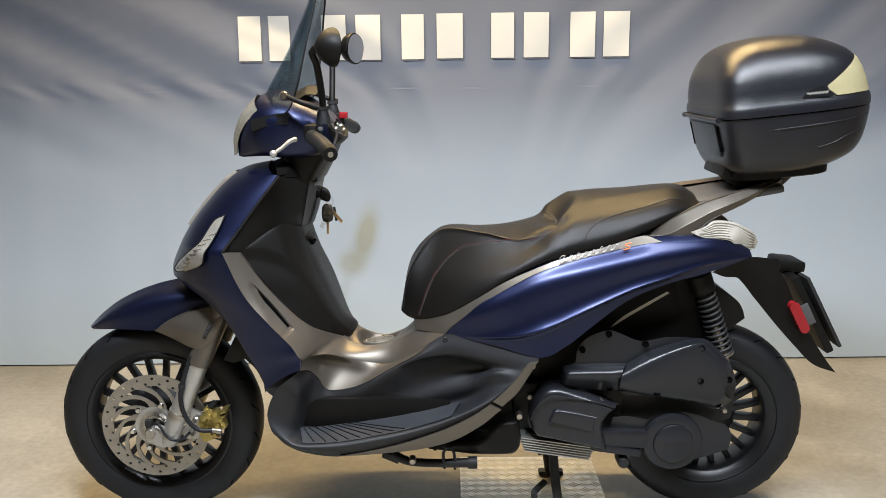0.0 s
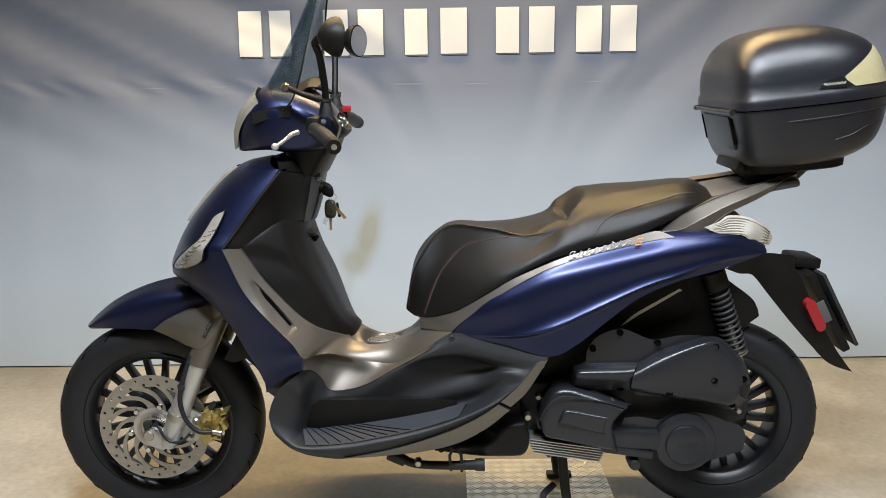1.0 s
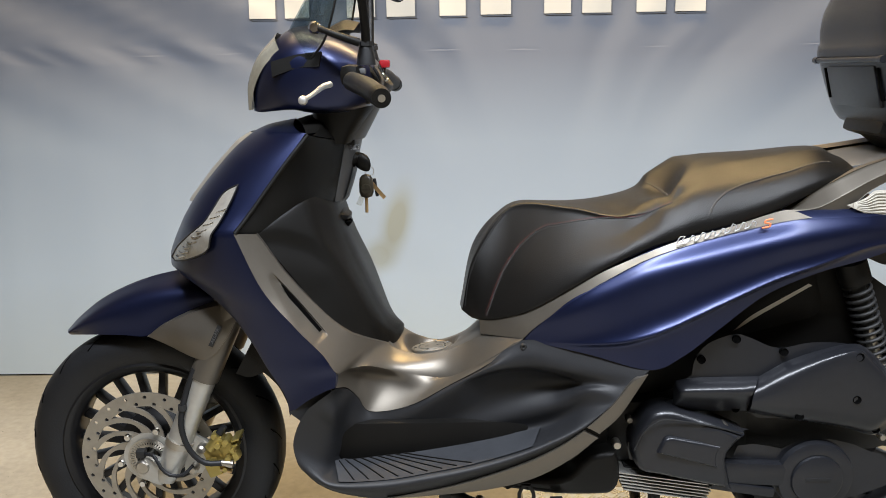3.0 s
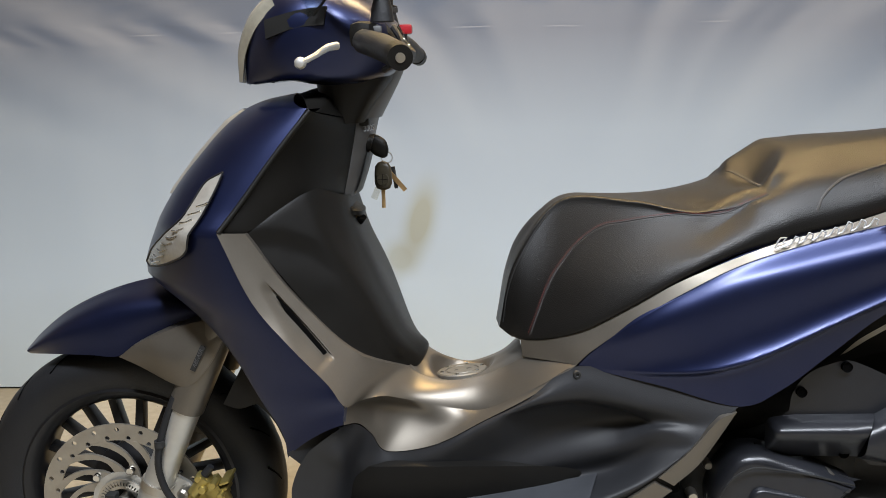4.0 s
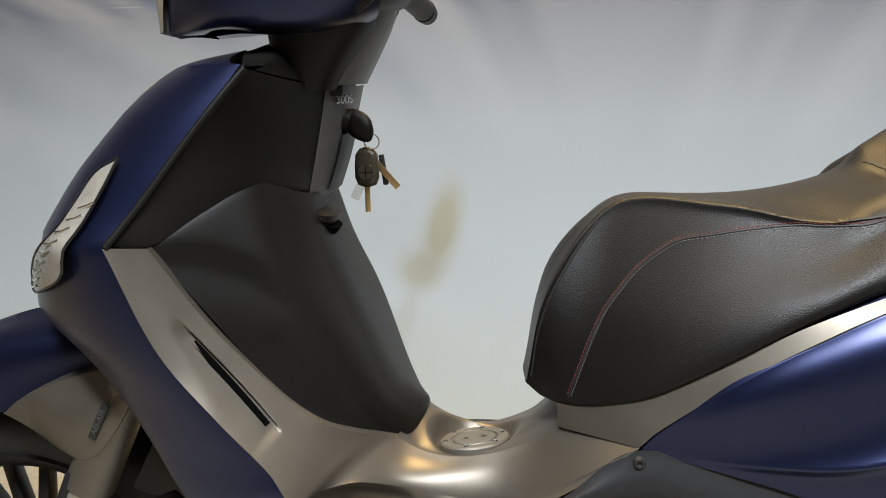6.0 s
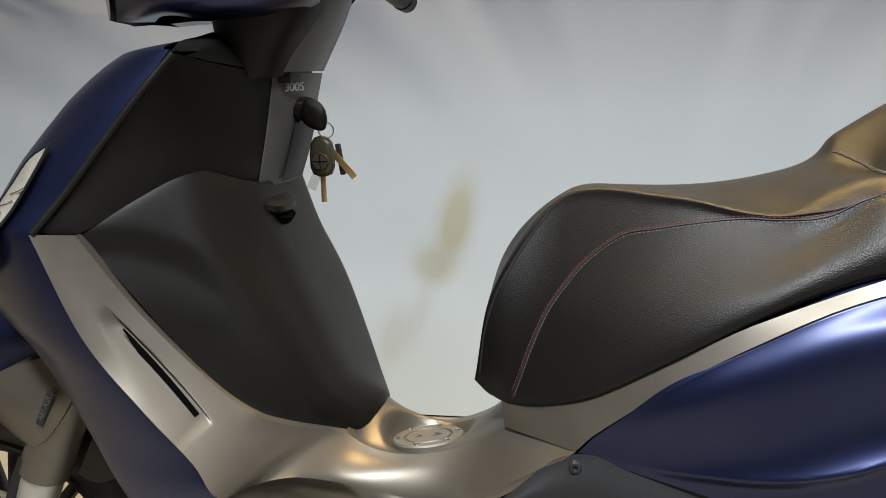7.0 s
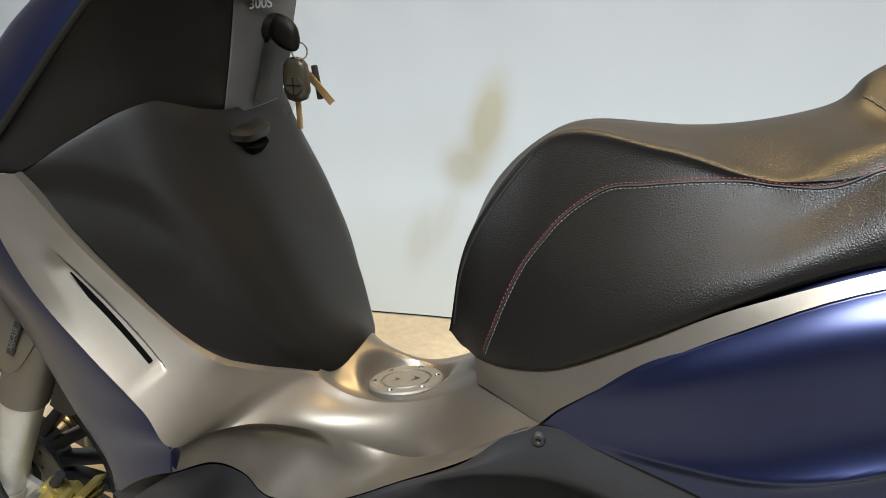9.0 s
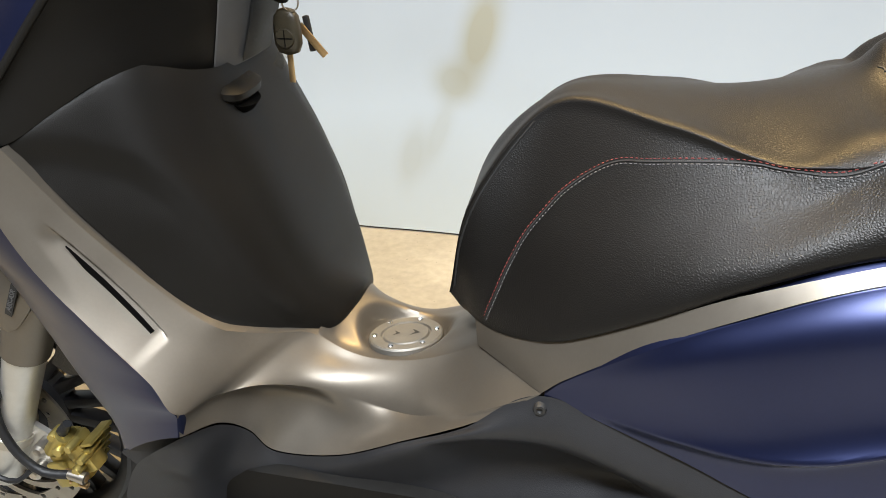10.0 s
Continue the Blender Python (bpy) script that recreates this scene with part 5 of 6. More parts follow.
# floorboard
both("apron_joint", plate([(0.340, 0.440), (0.420, 0.495), (0.430, 0.470), (0.375, 0.410)], -0.222, -0.205, (), 0.05), FLOORBLK, scooter)
def floorboard():
    """The side of the floorboard, with a leaf-shaped hollow under its upper shoulder."""
    v, f = loft([FLOOR_A, FLOOR_B, FLOOR_C, FLOOR_D, FLOOR_E, FLOOR_F, FLOOR_G], 0, 12, 14)
    top = np.array([(0.675, 0.488), (0.746, 0.513), (0.808, 0.521), (0.870, 0.509), (0.922, 0.487)])
    low = np.array([(0.675, 0.386), (0.740, 0.394), (0.808, 0.402), (0.870, 0.420), (0.922, 0.480)])
    out = []
    for x, y, z in v:
        if 0.675 < x < 0.922 and y > -0.262:
            zt, zl = np.interp(x, top[:, 0], top[:, 1]), np.interp(x, low[:, 0], low[:, 1])
            t = (z - zl) / max(1e-3, zt - zl)
            if 0 < t < 1:
                ends = min(1.0, (x - 0.675) / 0.06, (0.922 - x) / 0.03)
                y += 0.012 * ends * min(1.0, t / 0.75) ** 1.5 * min(1.0, (1 - t) / 0.10)
        out.append((x, y, z))
    return out, f


floor_side = floorboard()
both("floorboard", floor_side, FLOORBLK, scooter, "dark grey plastic floorboard", far)


def foot_mat():
    inner, outer = resample(FLOOR_E, 60)[9:46], resample(FLOOR_F, 60)[9:46]
    rows = [outer + (inner - outer) * s + np.array((0, 0, 0.0035 if 0.02 < s < 0.98 else 0.0005)) for s in (0.04, 0.07, 0.35, 0.65, 0.93, 0.96)]
    g = [tuple(p) for r in rows for p in r], grid_faces(len(rows), 37)
    m = part("foot_mat", g, MATRUBBER, scooter, "ribbed dark rubber foot mat")
    part("foot_mat", mirror(g), MATRUBBER, scooter)
    for i in range(9):
        a, b = 0.03 + 0.035 * i, 0.08 + 0.075 * i
        pts = []
        for k in range(6):
            s = k / 5
            u = a * (1 - s) + b * s
            j = u * 36
            lo = int(j)
            p = (outer + (inner - outer) * (0.10 + 0.8 * (1 - s)))
            q = p[lo] * (1 - (j - lo)) + p[min(lo + 1, 36)] * (j - lo)
            pts.append((q[0], q[1], q[2] + 0.0038))
        part("rib", tube(pts, 0.0016, 5, 0.02), BLACK, m)


foot_mat()
both("sill_strip", panel(STRIP_A, (), 0.008, rim=0.01), SILVER, scooter, "matt silver sill strip")
both("sill_strip", panel(STRIP_B, (), 0.008, rim=0.01), SILVER, scooter, "matt silver sill strip")
part("belly_pan", block((0.68, 0, 0.35), (0.60, 0.36, 0.10), 0.03), BLACK, scooter)
part("tunnel_core", block((0.62, -0.02, 0.41), (0.30, 0.16, 0.08), 0.03), BLACK, scooter)
both("screw", lathe([(0, -0.001), (0.002, -0.001), (0.003, -0.003), (0.0055, -0.003), (0.0065, -0.001), (0.0065, 0.008)], (0.801, -0.199, 0.562), n=16, closed=False), DARK, scooter)

# seat
SEAT_MID = [(0.680, 0, 0.594), (0.712, 0, 0.735), (0.786, 0, 0.812), (0.86, 0, 0.820), (0.935, 0, 0.826), (1.0, 0, 0.843), (1.045, 0, 0.864), (1.075, 0, 0.881), (1.105, 0, 0.901), (1.135, 0, 0.911), (1.28, 0, 0.918), (1.41, 0, 0.926), (1.458, 0, 0.905)]


def pillion_step(x, y, z):
    """Cuts the front of the raised pillion cushion to a flat wall between a foot line and a crisp upper edge."""
    w = -y if y < 0 else y / 0.94
    drop = 0.0 if y < 0 else 0.22 * w
    if w > 0.186 or not 0.90 < x < 1.22:
        return x, y, z
    at = (0.0, 0.03, 0.08, 0.13, 0.165, 0.187)
    xf, zf = np.interp(w, at, (1.006, 1.055, 1.090, 1.088, 1.079, 1.077)), np.interp(w, at, (0.846, 0.847, 0.842, 0.845, 0.850, 0.850)) - drop
    xc, zc = np.interp(w, at, (1.128, 1.134, 1.141, 1.118, 1.096, 1.079)), np.interp(w, at, (0.910, 0.910, 0.907, 0.889, 0.872, 0.851)) - drop
    if x < xf:
        k = max(0.0, 1 - (xf - x) / 0.10)
        new_z = z + (zf - z) * k * k * (3 - 2 * k)
    elif x < xc:
        new_z = zf + (zc - zf) * (x - xf) / max(1e-4, xc - xf)
    else:
        k = max(0.0, 1 - (x - xc) / 0.07)
        new_z = z + (zc - z) * k * k * (3 - 2 * k)
    return x, y, float(z + (new_z - z) * min(1.0, (0.187 - w) / 0.022))


def seat():
    nose = [(0.683, -0.068, 0.600), (0.709, -0.073, 0.716), (0.786, -0.048, 0.814)]
    bot, ridge, mid = [[np.array(p) for p in r] for r in (SEAT_BOT, nose + SEAT_RIDGE[3:], SEAT_MID)]
    k1 = [0.004, 0.008, 0.016, 0.026, 0.028, 0.026, 0.022, 0.02, 0.02, 0.02, 0.02, 0.02, 0.01]
    side1 = [b * 0.68 + r * 0.32 + np.array((0, -k * 0.55, 0)) for b, r, k in zip(bot, ridge, k1)]
    side2 = [b * 0.30 + r * 0.70 + np.array((0, -k * 0.22, 0)) for b, r, k in zip(bot, ridge, k1)]
    shoulder = [b * 0.07 + r * 0.93 for b, r in zip(bot, ridge)]
    lift = [0.0, 0.0, 0.0, 0.0, 0.0, -0.006, -0.016, -0.014, 0.004, 0.013, 0.014, 0.010, 0.004]
    crown = [r * 0.55 + m * 0.45 + np.array((0, 0, k)) for r, m, k in zip(ridge, mid, lift)]
    under = [np.array((b[0], b[1] * 0.9 + 0.008, b[2] - 0.006)) for b in bot]
    left = [under, bot, side1, side2, shoulder, ridge, crown]
    rails = left + [mid] + [[np.array((p[0], -p[1] * 0.94, p[2] + 0.22 * p[1])) for p in r] for r in reversed(left)]
    v, f = loft(rails, 0, 9, 12)
    wide = len(v) // (14 * 9 + 1)
    G = np.array(v).reshape(-1, wide, 3)
    # the pillion cushion's edge is rounded, the rider's is a crisp fold
    round_off = np.clip((G[:, :, :1] - 1.045) / 0.05, 0, 1)
    for _ in range(220):
        for lo, hi in ((24, 53), (len(G) - 53, len(G) - 24)):
            G[lo:hi] += 0.5 * round_off[lo:hi] * (0.5 * (G[lo - 1:hi - 1] + G[lo + 1:hi + 1]) - G[lo:hi])
    G = np.array([pillion_step(*p) for p in G.reshape(-1, 3)]).reshape(G.shape)
    # the rider's hollow is one even sweep
    hollow = (np.clip((G[:, :, :1] - 0.84) / 0.06, 0, 1) * np.clip((1.07 - G[:, :, :1]) / 0.03, 0, 1))[48:79, 1:-1]
    for _ in range(160):
        G[48:79, 1:-1] += 0.5 * hollow * (0.25 * (G[47:78, 1:-1] + G[49:80, 1:-1] + G[48:79, :-2] + G[48:79, 2:]) - G[48:79, 1:-1])
    near_step = np.clip(1 - np.abs(G[:, :, :1] - 1.06) / 0.13, 0, 1)
    for _ in range(9):
        G[1:-1, 1:-1] += 0.5 * near_step[1:-1, 1:-1] * (0.25 * (G[:-2, 1:-1] + G[2:, 1:-1] + G[1:-1, :-2] + G[1:-1, 2:]) - G[1:-1, 1:-1])
    g = [tuple(map(float, p)) for p in G.reshape(-1, 3)], f
    return part("seat", g, VINYL, scooter, "black grained vinyl seat with stitched seams"), g


seat_part, seat_g = seat()


def stitching():
    """Seams laid on the seat: a dark fold with a row of stitches on each side."""
    from mathutils.bvhtree import BVHTree
    tree = BVHTree.FromPolygons([Vector(p) for p in seat_g[0]], seat_g[1])
    seam_front = [(0.736, -0.112, 0.601), (0.744, -0.116, 0.630), (0.756, -0.114, 0.669), (0.770, -0.109, 0.7015), (0.787, -0.107, 0.727), (0.803, -0.107, 0.750), (0.828, -0.1085, 0.771), (0.8525, -0.112, 0.7834), (0.8766, -0.127, 0.7922)] + [(x, y - 0.004, z - 0.007 + 0.0035 * i) for i, (x, y, z) in enumerate(SEAT_RIDGE[4:8])]
    seam_rear = [(1.143, -0.220, 0.818), (1.157, -0.213, 0.843), (1.187, -0.203, 0.869), (1.248, -0.193, 0.892), (1.310, -0.184, 0.906), (1.400, -0.145, 0.912)]
    seam_step = [(1.080, -0.026, 0.8415), (1.088, -0.055, 0.8415), (1.091, -0.090, 0.8425), (1.087, -0.130, 0.845), (1.078, -0.162, 0.850)]
    seam_nose = [(0.690, -0.072, 0.61), (0.6995, -0.073, 0.66), (0.716, -0.073, 0.715), (0.745, -0.062, 0.765), (0.768, -0.052, 0.795)]
    for path, rows in ((seam_front, ((0.0026, REDTHREAD), (-0.0026, GREYTHREAD))), (seam_rear, ((0.0024, GREYTHREAD),)), (seam_nose, ()), (seam_step, ((0.0022, GREYTHREAD),))):
        for flip in (1,):
            c = [Vector((p[0], p[1] * flip, p[2])) for p in curve(path, 0.0024)]
            on = []
            for p in c:
                q, n, _, _ = tree.find_nearest(p)
                if n.dot(Vector((0, -0.8 * flip, 0.4))) < 0:
                    n = -n
                on.append((q, n))
            part("seam", tube([q + n * 0.0002 for q, n in on], 0.0011, 5, 0.01), DARK, seat_part)
            for off, mat in rows:
                gs = []
                for i in range(1, len(on) - 2, 2):
                    q0, n0 = on[i]
                    q1, n1 = on[i + 1]
                    side_dir = n0.cross((q1 - q0).normalized()).normalized() * flip
                    a0, a1 = tree.find_nearest(q0 + side_dir * off)[0], tree.find_nearest(q1 + side_dir * off)[0]
                    gs.append(tube([a0 + n0 * 0.0003, a0.lerp(a1, 0.5) + n0 * 0.0008, a1 + n1 * 0.0003], 0.00045, 4, 0.02))
                tagged(part("stitching", join(*gs), mat, seat_part, "row of fine thread stitches"), kind="stuff")


stitching()

# rear bodywork
strip_g = panel(SEAT_STRIP, (), 0.010, gap=0.0002, rim=0.012, drop=0.0008)
strip_g = [(x, y - 0.002, z) for x, y, z in strip_g[0]], strip_g[1]
part("seat_strip", far(strip_g), SILVER, scooter, "matt silver strip below the seat")
part("seat_strip", strip_g, SILVER, scooter, "matt silver strip below the seat")


def side_panel():
    shoulder = [(q[0], p[1] + 0.68 * (q[1] - p[1]), q[2]) for p, q in zip(SIDE_TOP, SIDE_SHOULDER)]
    mid = [tuple(np.array(p) * 0.5 + np.array(q) * 0.5) for p, q in zip(shoulder, SIDE_LOW)]
    v, f = loft([SIDE_TOP, shoulder, mid, SIDE_LOW], 0, 34, 14)
    n = 10 * 14 + 1
    v = [(x, y + 0.018, z + 0.012) for x, y, z in v[:n]] + v
    f = grid_faces(len(v) // n, n)
    line = np.array(curve([(x, z) for x, y, z in SIDE_CREASE], 0.01))
    xz = np.array([(x, z) for x, y, z in v])
    d = near_line(xz, line)
    above = xz[:, 1] > np.interp(xz[:, 0], line[:, 0], line[:, 1])
    ends = np.clip((xz[:, 0] - 0.84) / 0.20, 0, 1) * np.clip((1.62 - xz[:, 0]) / 0.35, 0, 1)
    push = 0.0165 * ends * np.where(above, np.exp(-d / 0.015), np.exp(-(d / 0.008) ** 2) * 0.75 + 0.25 * np.exp(-d / 0.03))
    return [(x, y - k, z) for (x, y, z), k in zip(v, push)], f


side = side_panel()
for g in (side, mirror(side)):
    part("side_panel", (g[0], g[1], True, 120), BLUE, scooter, "satin blue rear side panel with a swept crease")
rail_back = [[(x, y + 0.030, z - 0.004 * k) for x, y, z in r] for k, r in ((1, RAIL_TOP), (-1, RAIL_LOW))]
near_top, near_low = [[(x, y - 0.0015, z + k) for x, y, z in r] for k, r in ((-0.002, RAIL_TOP), (0.002, RAIL_LOW))]
above_fold, below_fold = [[(a[0] * 0.12 + b[0] * 0.88, a[1] * 0.12 + b[1] * 0.88, a[2] * 0.12 + b[2] * 0.88) for a, b in zip(r, RAIL_FOLD)] for r in (RAIL_TOP, RAIL_LOW)]
rail_g = loft([rail_back[0], RAIL_TOP, near_top, above_fold, RAIL_FOLD, below_fold, near_low, RAIL_LOW, rail_back[1]], 0, 5, 10)
both("grab_rail", rail_g, SILVER, scooter, "silver pillion grab rail")
part("rear_rack", block((1.56, 0, 0.905), (0.22, 0.22, 0.02), 0.008, Matrix.Rotation(radians(-10), 4, "Y")), GREY, scooter, "grey rack plate")
tail_top, tail_low = resample(TAIL_LENS[:6], 20), resample([TAIL_LENS[k] for k in (0, 9, 8, 7, 6, 5)], 20)
for s in (1, -1):
    lens_p = panel(TAIL_LENS, [(1.53, -0.172, 0.81)], 0.008, rim=0.05)
    tail = part("tail_light", lens_p if s > 0 else mirror(lens_p), TAILGLASS, scooter, "clear ribbed rear indicator")
    for k in range(7):
        u = 0.12 + 0.125 * k
        rib = [(p[0], s * (p[1] - 0.0035), p[2]) for p in tail_top[1:-2] * (1 - u) + tail_low[1:-2] * u]
        part("lens_rib", tube(rib, 0.0011, 6, 0.02), TAILGLASS, tail)
part("tail_bracket", panel(TAIL_ARM, (), 0.010, rim=0.10), BLACK, scooter, "black plate bracket")
part("underseat_body", block((1.10, 0, 0.62), (0.62, 0.26, 0.22), 0.04, Matrix.Rotation(radians(-14), 4, "Y")), BLACK, scooter)

part("frame_cover", block((1.12, 0, 0.50), (0.26, 0.24, 0.13), 0.03, Matrix.Rotation(radians(-22), 4, "Y")), DARK, scooter)

# engine
eng = part("engine", block((1.12, -0.05, 0.36), (0.30, 0.22, 0.14), 0.03), DARK, scooter, "black scooter engine and drive unit")
cover = part("air_filter_cover", panel(AIRBOX, (), 0.012, rim=0.08), ENGINE, eng)
part("filter_bulge", join(loft([[(BULGE_C[0][0] - 0.010, -0.200, r[0][2] * 0.4 + BULGE_C[0][2] * 0.6), (BULGE_C[0][0] - 0.006, r[0][1] * 0.5 - 0.1, r[0][2] * 0.8 + BULGE_C[0][2] * 0.2)] + r for r in (BULGE_A, BULGE_B, BULGE_C, BULGE_D)], 30, 5), loft([MAIN_A, MAIN_B, MAIN_C, MAIN_D, MAIN_E], 0, 5, 5)), ENGINE, cover)
# bolt holes: near-black discs hold the shade that fills them
for p in BOLTS:
    part("bolt", lathe([(0, 0.0), (0.0060, 0.0), (0.0080, -0.002), (0.0080, 0.01)], p, n=14, closed=False), RECESS_SHADE, cover, "bolt hole drawn as a near-black disc")
belt = part("belt_cover", panel(CVT_FRONT, (), 0.010, rim=0.08), ENGINE, eng)
part("cover_bulge", puff(BELT_OUT, 0.032, 0.014), ENGINE, belt)
part("cover_seam", tube([(x, y - 0.0085, z) for x, y, z in BELT_LINE], 0.0016, 6), DARK, belt)
part("cover_pocket", puff([(x, y - 0.003, z) for x, y, z in BELT_POCKET], 0.009, 0.006, 0.006, 0.02), ENGINE, belt)
drive = part("drive_cover", panel(CVT_REAR, (), 0.010, rim=0.08, drop=0.003), ENGINE, eng)
part("round_cover", lathe([(0, -0.022), (0.046, -0.022), (0.050, -0.020), (0.0515, -0.015), (0.056, -0.016), (0.074, -0.010), (0.078, 0.0)], (1.385, -0.205, 0.282), n=48, closed=False), ENGINE, drive)
part("emblem", block((1.385, -0.2275, 0.285), (0.05, 0.002, 0.008), 0.0008), FLOORBLK, drive, "plain raised emblem bar")
part("cover_arm", join(block((1.27, -0.203, 0.292), (0.16, 0.03, 0.05), 0.012, Matrix.Rotation(radians(3), 4, "Y")), block((1.24, -0.205, 0.262), (0.13, 0.03, 0.02), 0.006, Matrix.Rotation(radians(9), 4, "Y"))), ENGINE, drive)
part("kick_boss", lathe([(0, -0.03), (0.012, -0.03), (0.015, -0.02), (0.015, 0.02)], (1.26, -0.19, 0.225), n=16, closed=False), DARK, drive)
for i in range(6):
    part("cooling_fin", block((1.088, -0.145, 0.279 - i * 0.0070), (0.20 - 0.006 * i, 0.12, 0.0028), 0.001, Matrix.Rotation(radians(9), 4, "Y")), ALU, eng, "bare alloy cooling fin")
part("fin_core", block((1.09, -0.13, 0.262), (0.17, 0.10, 0.045), 0.004, Matrix.Rotation(radians(9), 4, "Y")), DARK, eng)
for p, r in (((1.026, -0.16, 0.475), 0.008), ((0.985, -0.20, 0.43), 0.006), ((1.018, -0.17, 0.395), 0.007), ((1.196, -0.21, 0.395), 0.009), ((1.50, -0.19, 0.375), 0.010), ((1.52, -0.19, 0.36), 0.007), ((0.99, -0.19, 0.35), 0.009)):
    part("bolt", lathe([(0, -0.01), (r * 0.8, -0.01), (r, -0.006), (r, 0.012)], p, n=12, closed=False), STEEL, eng, "steel bolt")
part("lower_box", puff(LOW_BOX, 0.012, 0.012, back=0.10), BLACK, scooter)
# chrome strip in matt white: its bright reflection is put into the colour
part("frame_strip", panel(INNER_STRIP, (), 0.008, rim=0.01), WHITE, scooter)
part("swing_case", block((1.40, -0.10, 0.38), (0.34, 0.10, 0.16), 0.04), DARK, eng)


def shock():
    a, b = Vector((1.455, -0.14, 0.70)), Vector((1.535, -0.14, 0.47))
    s = part("shock_absorber", tube([a, a.lerp(b, 0.55)], 0.016, 16), DARK, scooter, "black coil spring shock absorber")
    part("damper", tube([a.lerp(b, 0.5), b], 0.011, 12), STEEL, s)
    d = (b - a).normalized()
    u = d.orthogonal().normalized()
    w = d.cross(u)
    pts = []
    for i in range(12 * 14 + 1):
        t = i / (12 * 14)
        an = 2 * math.pi * i / 14
        pts.append(tuple(a.lerp(b, 0.16 + 0.72 * t) + (u * math.cos(an) + w * math.sin(an)) * 0.0255))
    part("spring", tube(pts, 0.0036, 8, 0.02), DARK, s)
    part("top_mount", tube([a - d * 0.01, a + d * 0.035], 0.031, 20), BLACK, s)
    part("spring_seat", tube([b - d * 0.035, b - d * 0.025], 0.028, 20), STEEL, s)


shock()

# rear mudguard, exhaust, stands
hug = [[(1.535 + rr * math.cos(a), yy, 0.284 + rr * math.sin(a)) for a in [radians(d) for d in range(84, 150, 6)]] for yy, rr in ((-0.085, 0.292), (-0.06, 0.302), (0, 0.306), (0.06, 0.302), (0.085, 0.292))]
part("inner_fender", plate([tuple(p) for p in curve([(1.17, 0.57), (1.24, 0.63), (1.36, 0.69), (1.45, 0.705), (1.52, 0.665), (1.57, 0.625), (1.585, 0.585), (1.53, 0.545), (1.40, 0.51), (1.25, 0.49)], 0.02, True)], -0.118, 0.118, (), 0.05), BLACK, scooter, "black inner mudguard")
part("rear_mudguard", loft(hug, 20, 4), BLACK, scooter, "black mudguard over the rear tyre")
part("exhaust", tube([(1.15, 0.19, 0.28), (1.28, 0.20, 0.33), (1.46, 0.205, 0.43), (1.60, 0.205, 0.528)], [0.03, 0.05, 0.055, 0.046], 20), RUBBER, scooter, "black exhaust silencer")
part("exhaust_tip", tube([(1.58, 0.205, 0.515), (1.63, 0.205, 0.548)], 0.042, 20), RUBBER, scooter)


def centre_stand():
    s = part("centre_stand", tube([(1.09, -0.13, 0.235), (1.09, 0.13, 0.235)], 0.014, 12), DARK, scooter, "black steel centre stand resting on the plate")
    for y in (-1, 1):
        part("leg", tube([(1.09, 0.09 * y, 0.235), (1.098, 0.115 * y, 0.12), (1.112, 0.14 * y, 0.028)], 0.013, 12), DARK, s)
        part("foot", block((1.118, 0.145 * y, 0.017), (0.075, 0.03, 0.016), 0.006), DARK, s)
    part("tread_pin", tube([(1.07, -0.11, 0.12), (1.04, -0.135, 0.105), (1.035, -0.165, 0.105)], 0.009, 10), DARK, s)
    part("spring", tube([(1.06, -0.10, 0.20), (1.02, -0.10, 0.27)], 0.010, 10), DARK, s)


centre_stand()


def side_stand():
    s = part("side_stand", tube([(0.66, -0.19, 0.245), (0.70, -0.205, 0.232), (0.78, -0.21, 0.228), (0.862, -0.212, 0.23)], [0.012, 0.011, 0.011, 0.013], 12), DARK, scooter, "folded black side stand")
    part("foot", lathe([(0.0, -0.012), (0.016, -0.012), (0.016, 0.012), (0.0, 0.012)], (0.868, -0.212, 0.230), "X", 12), DARK, s)
    part("pivot", block((0.655, -0.19, 0.238), (0.05, 0.02, 0.02), 0.006, Matrix.Rotation(radians(25), 4, "Y")), DARK, s)
    part("loop", tube([(0.795, -0.212, 0.215), (0.792, -0.222, 0.262), (0.800, -0.222, 0.278), (0.812, -0.222, 0.278), (0.820, -0.222, 0.262), (0.822, -0.212, 0.212)], 0.004, 8), DARK, s)
    part("bolt", lathe([(0, -0.012), (0.007, -0.012), (0.010, -0.006), (0.010, 0.01)], (0.712, -0.215, 0.240), n=12, closed=False), STEEL, s)


side_stand()

# tail
holder = part("plate_holder", block((1.772, 0, 0.585), (0.022, 0.20, 0.235), 0.006, Matrix.Rotation(radians(-28), 4, "Y")), BLACK, scooter, "black number plate holder")
part("number_plate", block((1.800, 0, 0.592), (0.010, 0.205, 0.215), 0.003, Matrix.Rotation(radians(-28), 4, "Y")), DARK, holder)
part("plate_lamp", block((1.73, 0, 0.705), (0.07, 0.10, 0.03), 0.01, Matrix.Rotation(radians(6), 4, "Y")), BLACK, scooter)


def capsule(c, length, width, y0, y1, tilt):
    lp = []
    for i in range(24):
        a = 2 * math.pi * i / 24
        x, z = width / 2 * math.cos(a), width / 2 * math.sin(a) + (length - width) / 2 * (1 if math.sin(a) >= 0 else -1)
        t = radians(tilt)
        lp.append((c[0] + x * math.cos(t) - z * math.sin(t), c[1] + x * math.sin(t) + z * math.cos(t)))
    return plate(lp, y0, y1, (), 0.03)


